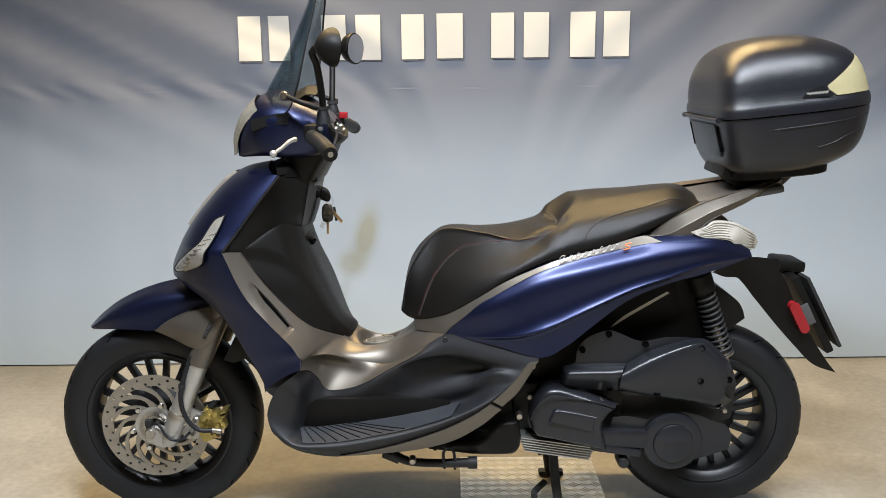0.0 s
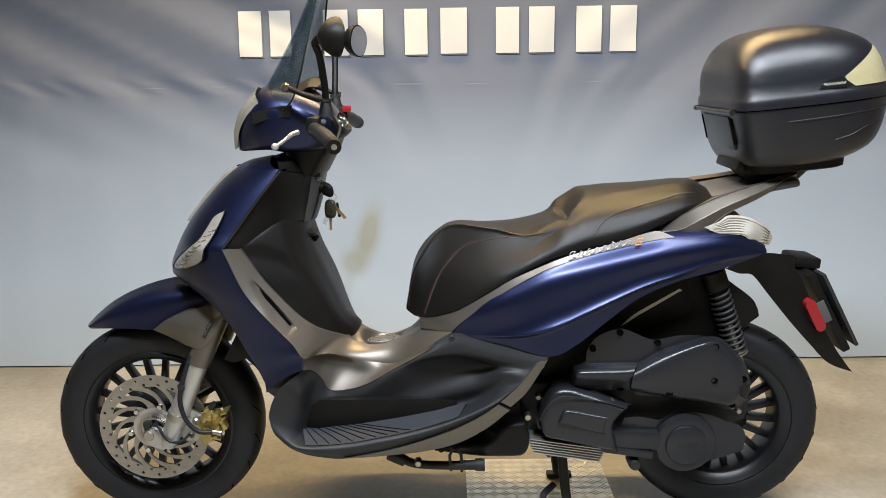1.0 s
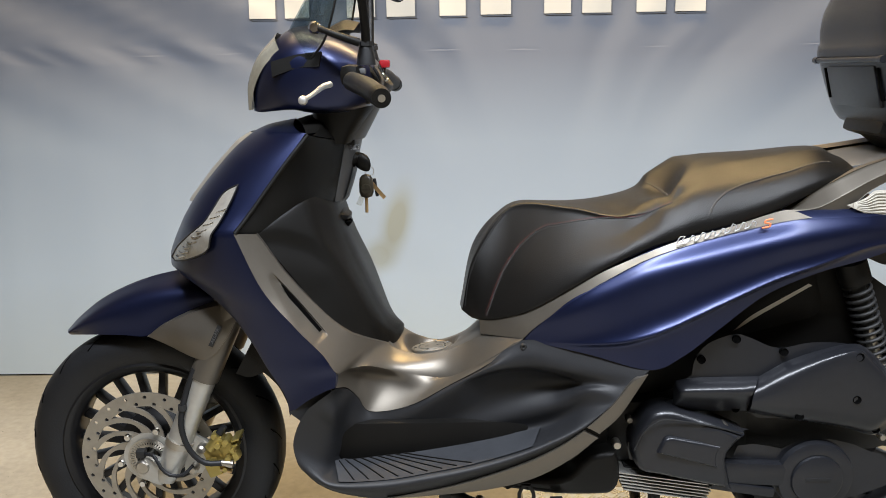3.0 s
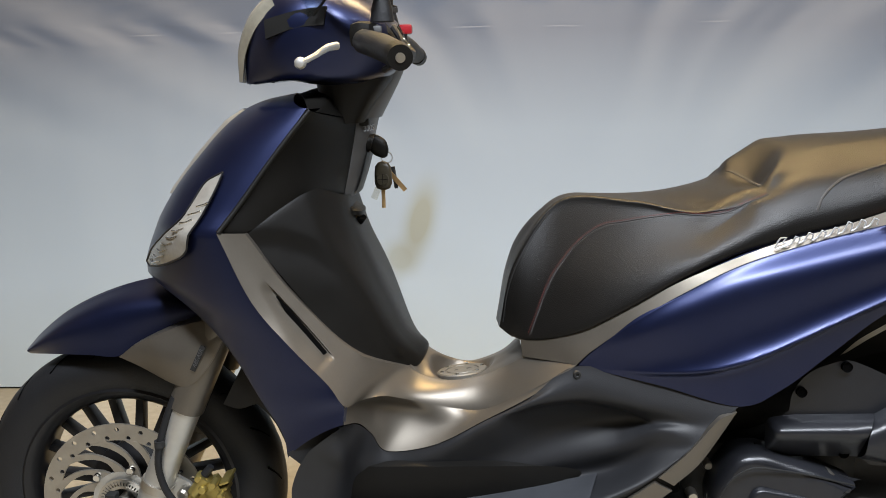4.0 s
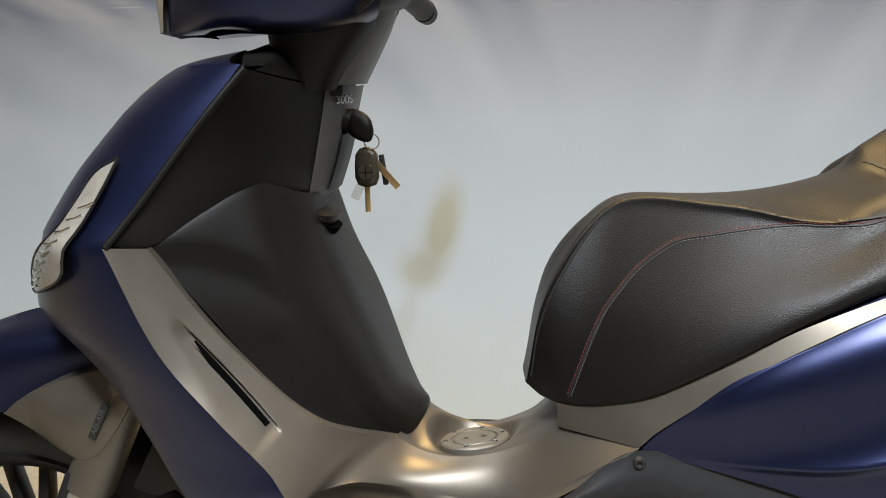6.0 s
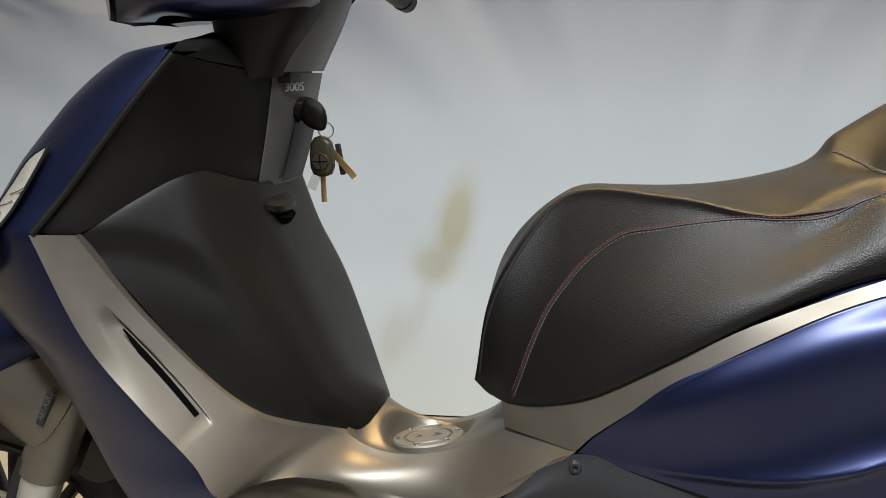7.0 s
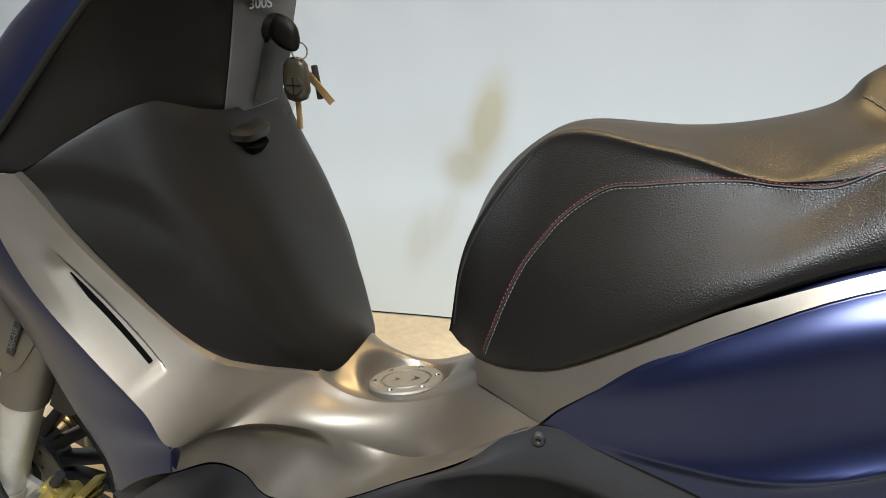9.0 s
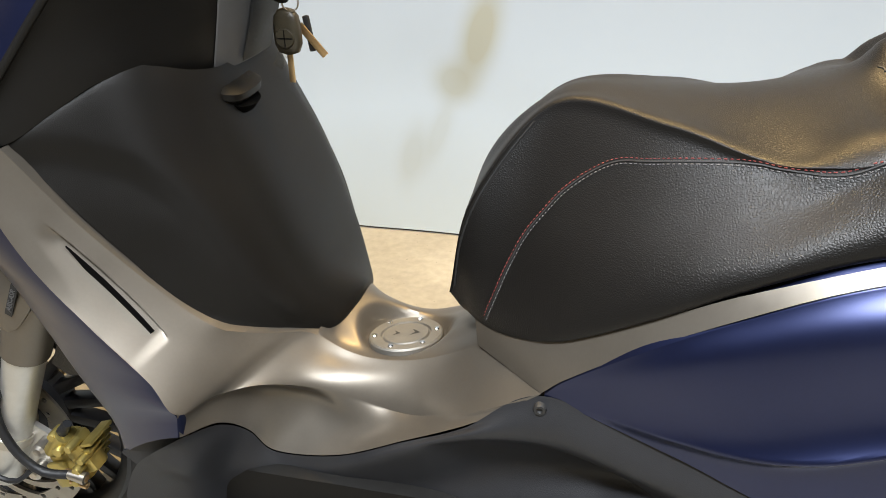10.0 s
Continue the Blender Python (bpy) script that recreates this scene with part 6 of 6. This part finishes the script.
both("side_reflector", capsule((1.728, 0.585), 0.092, 0.026, -0.122, -0.10, 27), RED, scooter, "red side reflector")
both("reflector_stay", block((1.752, -0.104, 0.588), (0.03, 0.006, 0.06), 0.003, Matrix.Rotation(radians(-27), 4, "Y")), GREY, scooter)
part("tail_lamp", block((1.585, 0, 0.785), (0.05, 0.15, 0.05), 0.02, Matrix.Rotation(radians(-30), 4, "Y")), RED, scooter, "red tail light")
part("tail_fill", block((1.49, 0, 0.782), (0.16, 0.22, 0.07), 0.03, Matrix.Rotation(radians(4), 4, "Y")), BLACK, scooter)
# plain badge shapes on the side strip
stroke = [(0.0, 0.0), (0.007, 0.012), (0.016, 0.011), (0.011, 0.005), (0.018, 0.001), (0.002, -0.002)]
wave = [(1.078 + u, 0.7715 + 0.225 * u + w) for u, w in stroke]
for i in range(7):
    x = 1.101 + 0.0185 * i
    tall = (0.009, 0.010, 0.0085, 0.009, 0.0125, 0.011, 0.009)[i]
    wave += [(x, 0.7720 + 0.225 * (x - 1.078)), (x + 0.0065, 0.7735 + 0.225 * (x - 1.078) + tall), (x + 0.0125, 0.7725 + 0.225 * (x - 1.078) + tall * 0.8), (x + 0.0105, 0.7725 + 0.225 * (x - 1.078))]
badge_y = -0.2430 + 0.004 / 0.15 * (np.array(wave)[:, 0] - 1.078)
part("badge", tube([(x, float(y), z) for (x, z), y in zip(wave, badge_y)], 0.0012, 6, 0.002), PALE, scooter, "plain chrome badge squiggle")
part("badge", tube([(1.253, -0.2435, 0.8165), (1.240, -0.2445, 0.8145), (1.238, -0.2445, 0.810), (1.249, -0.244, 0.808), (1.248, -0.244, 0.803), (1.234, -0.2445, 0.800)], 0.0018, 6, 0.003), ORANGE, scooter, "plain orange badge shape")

# ---- handlebar and front top ----
COWL = [
    [(0.262, 0, 1.015), (0.264, 0, 1.07), (0.285, 0, 1.125), (0.325, 0, 1.170), (0.37, 0, 1.185), (0.43, 0, 1.175), (0.48, 0, 1.15), (0.52, 0, 1.11)],
    [(0.266, -0.035, 1.018), (0.272, -0.05, 1.07), (0.298, -0.07, 1.120), (0.338, -0.085, 1.155), (0.385, -0.095, 1.165), (0.44, -0.10, 1.152), (0.49, -0.09, 1.128), (0.522, -0.07, 1.095)],
    [(0.275, -0.060, 1.018), (0.292, -0.085, 1.058), (0.322, -0.118, 1.09), (0.362, -0.135, 1.112), (0.41, -0.14, 1.115), (0.46, -0.135, 1.10), (0.50, -0.115, 1.08), (0.525, -0.085, 1.06)],
    [(0.290, -0.060, 1.016), (0.318, -0.090, 1.022), (0.350, -0.118, 1.030), (0.385, -0.128, 1.032), (0.43, -0.12, 1.03), (0.465, -0.11, 1.03), (0.50, -0.09, 1.035), (0.522, -0.07, 1.04)],
    [(0.300, -0.02, 1.018), (0.325, -0.05, 1.022), (0.36, -0.08, 1.020), (0.39, -0.09, 1.015), (0.43, -0.08, 1.012), (0.465, -0.07, 1.012), (0.495, -0.06, 1.02), (0.515, -0.05, 1.03)],
]
cowl_g = loft(COWL, 0, 7, 6)
bar = part("handlebar", join(cowl_g, mirror(cowl_g)), BLUE, scooter, "blue handlebar cowl with controls")
lens_g = loft([[(x - 0.010, y, z + 0.003) for x, y, z in COWL[0][:4]], [(x - 0.010, y - 0.008, z + 0.002) for x, y, z in COWL[1][:4]], [(x - 0.002, y - 0.004, z) for x, y, z in [(0.268, -0.055, 1.02), (0.280, -0.070, 1.065), (0.306, -0.092, 1.105), (0.340, -0.104, 1.135)]]], 30, 6)
part("headlight", join(lens_g, mirror(lens_g)), HEADGLASS, bar, "pale headlight glass")
part("cowl_vent", moved(plate([tuple(p) for p in curve([(-0.049, 0.004), (0.0, 0.016), (0.050, 0.022), (0.047, -0.006), (0.0, -0.010), (-0.046, -0.025)], 0.006, True)], -0.003, 0.006, (), 0.02), Matrix.Translation((0.373, -0.134, 1.1095)) @ Matrix.Rotation(radians(-9), 4, "Z") @ Matrix.Rotation(radians(-10), 4, "X")), BLACK, bar, "black vent cover on the cowl")
part("neck", stack([superring(0.422, 0, 0.040, 0.066, 0.950, 32, 3), superring(0.430, 0, 0.045, 0.072, 0.972, 32, 3), superring(0.438, 0, 0.054, 0.08, 0.995, 32, 3), superring(0.446, 0, 0.064, 0.088, 1.02, 32, 3), superring(0.45, 0, 0.068, 0.09, 1.05, 32, 3)]), BLACK, scooter, "black steering column cover")
part("neck_strip", loft([[(0.452, -0.046, 0.956), (0.480, -0.050, 1.012), (0.494, -0.052, 1.044)], [(0.456, -0.044, 0.956), (0.486, -0.048, 1.012), (0.500, -0.050, 1.044)], [(0.474, -0.024, 0.956), (0.507, -0.026, 1.014), (0.520, -0.028, 1.045)], [(0.484, 0.010, 0.956), (0.518, 0.010, 1.018), (0.530, 0.010, 1.046)], [(0.482, 0.055, 0.956), (0.514, 0.055, 1.016), (0.526, 0.055, 1.046)]], 12, 6), GREY, scooter, "grey steering column face")
tilt = Matrix.Translation((0.498, 0, 1.098)) @ Matrix.Rotation(radians(48), 4, "Y")
dash = part("dash", moved(stack([superring(0, 0, hx, hy, z, 48, 3.2) for z, hx, hy in ((-0.030, 0.056, 0.085), (-0.008, 0.064, 0.096), (0.006, 0.064, 0.097), (0.013, 0.058, 0.090), (0.009, 0.052, 0.083), (0.004, 0.050, 0.080))]), tilt), BLACK, bar, "black instrument panel with chrome dials")
for x, y, r in ((-0.012, 0.0, 0.040), (0.022, -0.055, 0.020), (0.022, 0.055, 0.020)):
    part("dial_ring", moved(lathe([(r - 0.004, 0.004), (r, 0.012), (r + 0.004, 0.004)], (x, y, 0), "Z", 40), tilt), CHROME, dash, "chrome dial ring")
    part("dial_face", moved(([(x + (r - 0.003) * math.cos(a), y + (r - 0.003) * math.sin(a), 0.0055) for a in [2 * math.pi * i / 32 for i in range(32)]], [tuple(range(32))]), tilt), RIM, dash)
part("dash_glass", moved(stack([superring(-0.004, 0, hx, hy, z, 40, 3) for z, hx, hy in ((0.010, 0.050, 0.080), (0.018, 0.044, 0.074), (0.022, 0.030, 0.055), (0.023, 0.008, 0.015))]), tilt), CLEAR, dash, "clear instrument glass")
part("dash_hood", loft([[(0.425, -0.085, 1.155), (0.455, -0.075, 1.172), (0.478, -0.065, 1.172)], [(0.41, 0, 1.175), (0.455, 0, 1.196), (0.485, 0, 1.190)], [(0.425, 0.085, 1.155), (0.455, 0.075, 1.172), (0.478, 0.065, 1.172)]], 12, 8), BLACK, bar)
for s, ends in ((-1, ((0.486, -0.20, 1.076), (0.519, -0.275, 1.066), (0.546, -0.343, 1.054), (0.552, -0.366, 1.050))), (1, ((0.503, 0.20, 1.088), (0.516, 0.265, 1.077), (0.528, 0.325, 1.063), (0.532, 0.345, 1.058)))):
    part("bar_end_tube", tube([(0.468, 0.10 * s, 1.085), (ends[0][0] - 0.002, 0.195 * s, ends[0][2] + 0.002)], 0.013, 14), BLACK, bar)
    grip = part("grip", tube(ends[:3], [0.0175, 0.0185, 0.0172], 20), RUBBER, bar, "black rubber grip")
    part("bar_weight", tube([ends[2], ends[3]], [0.0185, 0.0165], 20), BLACK, grip)
    e = Vector(ends[3])
    d = (e - Vector(ends[2])).normalized()
    part("end_screw", tube([e - d * 0.001, e + d * 0.0015], 0.0065, 12), STEEL, grip)
    box = part("switch_box", block((ends[0][0] - 0.002, 0.172 * s, ends[0][2] + 0.010), (0.038, 0.044, 0.040), 0.014, Matrix.Rotation(radians(17 * s), 4, "Z")), BLACK, bar, "black switch housing")
    part("button", block((ends[0][0] + 0.018, 0.178 * s, ends[0][2] + 0.018), (0.012, 0.014, 0.010), 0.003), GREY, box)
    lev = part("brake_lever", tube([(0.446, 0.200 * s, 1.071), (0.436, 0.220 * s, 1.068), (0.425, 0.258 * s, 1.057), (0.413, 0.298 * s, 1.047)], [0.006, 0.0055, 0.0042, 0.004], 12), ALU, bar, "bare alloy brake lever")
    part("lever_ball", lathe([(0, -0.0085), (0.006, -0.006), (0.0085, 0), (0.006, 0.006), (0, 0.0085)], (0.412, 0.302 * s, 1.0465), n=16, closed=False), ALU, lev)
part("kill_switch", block((0.520, 0.160, 1.108), (0.024, 0.02, 0.018), 0.005), RED, bar, "red engine stop switch")
part("cable", tube([(0.52, -0.10, 1.10), (0.535, -0.12, 1.075), (0.53, -0.14, 1.05), (0.505, -0.12, 1.035)], 0.005, 8), RUBBER, bar)

for s, base, pts, head in ((-1, (0.510, -0.165, 1.105), ((0.511, -0.168, 1.14), (0.511, -0.19, 1.19), (0.507, -0.222, 1.25), (0.499, -0.229, 1.272), (0.508, -0.235, 1.281), (0.535, -0.252, 1.283)), (0.549, -0.262, 1.284)), (1, (0.490, 0.165, 1.105), ((0.488, 0.17, 1.146), (0.488, 0.19, 1.20), (0.487, 0.212, 1.25), (0.487, 0.218, 1.275), (0.498, 0.225, 1.286), (0.528, 0.242, 1.290)), (0.542, 0.252, 1.292))):
    mir = part("mirror", tube([base, *pts], [0.0095, 0.0085, 0.0085, 0.0085, 0.009, 0.010, 0.012], 14), BLACK, bar, "black mirror on a curved stem")
    part("mirror_boot", tube([base, (base[0], base[1], base[2] + 0.018), (base[0], base[1], base[2] + 0.034)], [0.018, 0.016, 0.012], 16), RUBBER, mir)
    part("lock_nut", lathe([(0.009, -0.004), (0.0155, -0.004), (0.0155, 0.004), (0.009, 0.004)], (base[0], base[1], base[2] + 0.038), "Z", 6), DARK, mir)
    hm = Matrix.Translation(head) @ Matrix.Rotation(radians(-25 * s), 4, "Z") @ Matrix.Rotation(radians(3), 4, "Y") @ Matrix.Rotation(radians(-20 * s), 4, "X")

    def oval(o, k, n=40):
        return [(o, 0.047 * k * math.copysign(abs(math.cos(a)) ** 0.88, math.cos(a)), 0.043 * k * math.copysign(abs(math.sin(a)) ** 0.88, math.sin(a))) for a in [2 * math.pi * i / n for i in range(n)]]

    shell = part("shell", moved(stack([oval(o, k) for o, k in ((-0.038, 0.12), (-0.034, 0.34), (-0.027, 0.58), (-0.017, 0.80), (-0.006, 0.94), (0.004, 1.0), (0.009, 0.98), (0.0095, 0.92))]), hm), BLACK, mir)
    part("glass", moved((oval(0.0105, 0.91), [tuple(range(40))]), hm), MIRROR, shell, "mirror glass")

SCREEN = [[(0.405, -0.150, 1.118), (0.432, -0.158, 1.150), (0.450, -0.158, 1.20), (0.468, -0.135, 1.285), (0.484, -0.095, 1.370), (0.492, -0.075, 1.415)],
          [(0.335, -0.098, 1.105), (0.358, -0.10, 1.145), (0.386, -0.10, 1.20), (0.428, -0.088, 1.29), (0.462, -0.065, 1.375), (0.478, -0.052, 1.423)],
          [(0.300, 0.0, 1.105), (0.322, 0.0, 1.145), (0.354, 0.0, 1.20), (0.408, 0.0, 1.29), (0.449, 0.0, 1.375), (0.470, 0.0, 1.426)]]
scr = SCREEN + [[(x, -y, z) for x, y, z in r] for r in reversed(SCREEN[:-1])]
front = loft(scr, 30, 8)
ws = part("windscreen", join(front, ([(x + 0.003, y, z - 0.001) for x, y, z in front[0]], [tuple(reversed(q)) for q in front[1]])), SMOKE, scooter, "smoked blue-grey windscreen")
ws.visible_shadow = False
part("screen_edge", tube([p for p in scr[0]] + [p[-1] for p in scr[1:-1]] + [p for p in reversed(scr[-1])], 0.0022, 6), BLACK, ws)
for s in (-1, 1):
    st = part("screen_stay", tube([(0.500, 0.185 * s, 1.145), (0.462, 0.19 * s, 1.158), (0.425, 0.175 * s, 1.172)], [0.008, 0.0065, 0.006], 12), BLACK, ws, "black screen stay")
    part("stay_bolt", lathe([(0, -0.010), (0.008, -0.009), (0.012, 0.0), (0.008, 0.009), (0, 0.010)], (0.418, 0.172 * s, 1.173), n=16, closed=False), CHROME, st)

# ignition and keys
part("ignition_lock", tube([(0.448, 0.018, 0.915), (0.466, 0.018, 0.909)], 0.016, 18), BLACK, scooter)


def key_ring():
    k = thing("key_ring", (0.482, 0.02, 0.82), "dark worn key fob and brass keys hanging from the ignition", "keys")
    part("key_head", stack([[(0.458 + 0.036 * j, 0.020 + 0.009 * r * math.cos(a), 0.912 - 0.014 * j + 0.019 * r * math.sin(a)) for a in [2 * math.pi * i / 36 for i in range(36)]] for j, r in [(q / 16, (max(0.0, 1 - abs(2 * q / 16 - 1) ** 2.6)) ** 0.5 * 0.85 + 0.15) for q in range(17)]]) + (True, 70), BLACK, k, "black plastic key head")
    part("split_ring", lathe([(0.009, -0.001), (0.0103, -0.001), (0.0103, 0.001), (0.009, 0.001)], (0.490, 0.026, 0.884), n=24), STEEL, k)
    fob = part("fob", stack([superring(0.482, 0.030, hx, hy, z, 28, 2.8) for z, hx, hy in ((0.826, 0.004, 0.003), (0.829, 0.012, 0.007), (0.838, 0.0155, 0.009), (0.855, 0.0155, 0.0095), (0.868, 0.014, 0.0085), (0.875, 0.009, 0.006), (0.877, 0.003, 0.002))]) + (True, 75), FOB, k, "worn dark remote key fob")
    part("button", lathe([(0, -0.002), (0.010, -0.002), (0.0112, -0.0005), (0.0112, 0.002)], (0.482, 0.0215, 0.846), "Y", 24, False), FOB, fob)
    for w, h in ((0.0185, 0.0012), (0.0012, 0.0185)):
        part("button_line", block((0.482, 0.0192, 0.846), (w, 0.0006, h), 0), BLACK, fob)
    part("key_blade", block((0.481, 0.032, 0.811), (0.0070, 0.0025, 0.036), 0.001), BRASS, k, "brass key blade")
    part("key_blade", block((0.506, 0.040, 0.840), (0.0085, 0.0025, 0.044), 0.001, Matrix.Rotation(radians(-40), 4, "Y")), BRASS, k, "brass key blade")
    part("tag", block((0.468, 0.036, 0.820), (0.012, 0.0015, 0.024), 0.0006, Matrix.Rotation(radians(25), 4, "Y")), CLEAR, k, "clear plastic tag")
    part("key_shank", block((0.501, 0.045, 0.846), (0.007, 0.006, 0.040), 0.002, Matrix.Rotation(radians(-8), 4, "Y")), DARK, k, "dark key shank")


key_ring()


# ---- top case on the rack ----
def top_case():
    base = Vector((1.66, 0, 0.965))
    t = thing("top_case", base, "matt black hard top case with pale rear reflector", "top case")
    m = Matrix.Translation((1.470, 0, 1.100)) @ Matrix.Rotation(radians(-5.5), 4, "Y")

    def ringat(z, x0, x1, hy, e=3.6, n=96):
        out = []
        for i in range(n):
            a = 2 * math.pi * i / n
            c, s = math.cos(a), math.sin(a)
            k = 2.7 if c > 0 else e
            w = (x1 - x0) * (0.58 if c > 0 else 0.42)
            out.append((x0 + (x1 - x0) * 0.42 + w * math.copysign(abs(c) ** (2 / k), c), hy * math.copysign(abs(s) ** (2 / k), s), z))
        return out

    low = [ringat(-0.146, 0.075, 0.285, 0.13, 4), ringat(-0.142, 0.055, 0.315, 0.148, 5), ringat(-0.132, 0.042, 0.342, 0.160, 6), ringat(-0.113, 0.033, 0.376, 0.172, 6), ringat(-0.077, 0.024, 0.398, 0.184, 6), ringat(-0.021, 0.014, 0.411, 0.196, 6), ringat(-0.0015, 0.012, 0.412, 0.198, 6)]
    R = [np.array(r) for r in low]
    shell = part("base_shell", moved(stack([[tuple(p) for p in r] for r in R[:2] + spline_columns(R[2:], 4)]), m), CASE, t, "matt black lower shell")
    prm = ((0.0015, 0.009, 0.414, 0.202, 6.0), (0.014, 0.008, 0.415, 0.203, 6.0), (0.027, 0.010, 0.413, 0.201, 6.0), (0.0315, 0.013, 0.409, 0.198, 6.0), (0.06, 0.0135, 0.403, 0.196, 6.0), (0.09, 0.017, 0.394, 0.191, 5.6), (0.116, 0.024, 0.381, 0.182, 5.0), (0.138, 0.034, 0.360, 0.168, 4.4), (0.156, 0.048, 0.328, 0.150, 3.9), (0.170, 0.068, 0.296, 0.126, 3.5), (0.180, 0.096, 0.262, 0.095, 3.0), (0.186, 0.135, 0.230, 0.055, 2.6), (0.188, 0.165, 0.208, 0.022, 2.2))
    R = [np.array(ringat(*p)) for p in prm]
    lid = part("lid", moved(stack([[tuple(p) for p in r] for r in R[:4] + spline_columns(R[4:], 4)]), m), CASE, t, "matt black domed lid")
    for pts in (((0.050, -0.034), (0.14, -0.033), (0.25, -0.030), (0.33, -0.026), (0.375, -0.022)), ((0.235, -0.088), (0.275, -0.080), (0.315, -0.064), (0.355, -0.058), (0.385, -0.054))):
        line = []
        for x, z in pts:
            x0, x1, hy = [float(np.interp(z, (-0.113, -0.077, -0.021, -0.0015), q)) for q in ((0.033, 0.024, 0.014, 0.012), (0.376, 0.398, 0.411, 0.412), (0.172, 0.184, 0.196, 0.198))]
            c = x - x0 - (x1 - x0) * 0.42
            k, w = (2.7, (x1 - x0) * 0.58) if c > 0 else (6.0, (x1 - x0) * 0.42)
            line.append((x, -hy * (1 - min(1.0, abs(c) / w) ** k) ** (1 / k), z))
        for s in (1, -1):
            part("moulded_line", moved(tube([(x, y * s, z) for x, y, z in line], 0.0022, 6), m), CASE, shell)
    hinge = part("hinge_bar", moved(tube([(0.006, -0.140, -0.001), (0.002, 0, -0.001), (0.006, 0.140, -0.001)], 0.0055, 12), m), CASE, t)
    for y in (-0.140, 0.140):
        part("hinge_knob", moved(lathe([(0, -0.008), (0.007, -0.008), (0.0075, 0), (0.007, 0.008), (0, 0.008)], (0.006, y, -0.001), n=14, closed=False), m), CASE, hinge)
    # latch grooves are not cut: near-black ribs paint their shade
    for y in (-0.112, 0.112):
        part("latch_rib", moved(block((0.020, y, -0.050), (0.010, 0.008, 0.066), 0.003, Matrix.Rotation(radians(-9), 4, "Y")), m), RECESS_SHADE, shell, "near-black rib for the latch groove's shade")
    part("latch_plate", moved(block((0.022, 0, -0.055), (0.012, 0.205, 0.085), 0.004, Matrix.Rotation(radians(-9), 4, "Y")), m), CASE, shell)
    part("mount_plate", moved(stack([superring(0.175, 0, hx, hy, z, 40, 5) for z, hx, hy in ((-0.163, 0.115, 0.125), (-0.160, 0.122, 0.130), (-0.142, 0.124, 0.132))]), m), BLACK, t, "black mounting plate")
    part("mount_latch", moved(block((0.075, 0, -0.150), (0.085, 0.165, 0.034), 0.010, Matrix.Rotation(radians(22), 4, "Y")), m), BLACK, t)
    part("mount_foot", moved(stack([superring(0.145, 0, hx, hy, z, 32, 4) for z, hx, hy in ((-0.192, 0.060, 0.07), (-0.162, 0.09, 0.09))]), m), BLACK, t)
    # pale reflector wrapped round the rear corner, following the lid
    zs = np.linspace(0.034, 0.122, 12)
    cols = list(zip(*prm[3:8]))
    for s in (-1, 1):
        vs = []
        for z in zs:
            x0, x1, hy, e = [float(np.interp(z, cols[0], cols[k])) for k in (1, 2, 3, 4)]
            mid, half = x0 + (x1 - x0) * 0.42, (x1 - x0) * 0.58
            left = 0.276 - 0.028 * (z - 0.034) / 0.022 if z < 0.056 else 0.248 + 0.106 * (z - 0.056) / 0.066
            a0 = math.acos(min(0.999, ((left - mid) / half) ** (2.7 / 2)))
            for k in range(24):
                a = (radians(1) + (a0 - radians(1)) * k / 23) * s
                c, n = math.cos(a), math.sin(a)
                vs.append((mid + (half + 0.002) * abs(c) ** (2 / 2.7), (hy + 0.002) * math.copysign(abs(n) ** (2 / 2.7), n), z))
        part("reflector", moved((vs, grid_faces(12, 24)), m), REFLECT, lid, "pale cream reflector")
    for s in (-1, 1):
        lp = [(0.190, 0.0345), (0.268, 0.0345), (0.244, 0.056), (0.240, 0.060), (0.215, 0.055), (0.197, 0.044)]
        badge = part("badge", moved(([(x, 0.1990 * s, z) for x, z in lp], [tuple(range(6))]), m), RIM, lid, "glossy black badge with a plain white squiggle")
        wv = [(0.202 + 0.050 * i / 30, 0.1998 * s, 0.0445 + 0.003 * math.sin(i * 1.1)) for i in range(31)]
        part("badge_bar", moved(tube(wv, 0.0008, 5, 0.003), m), WHITE, badge, "plain white squiggle")
    return t


top_case()
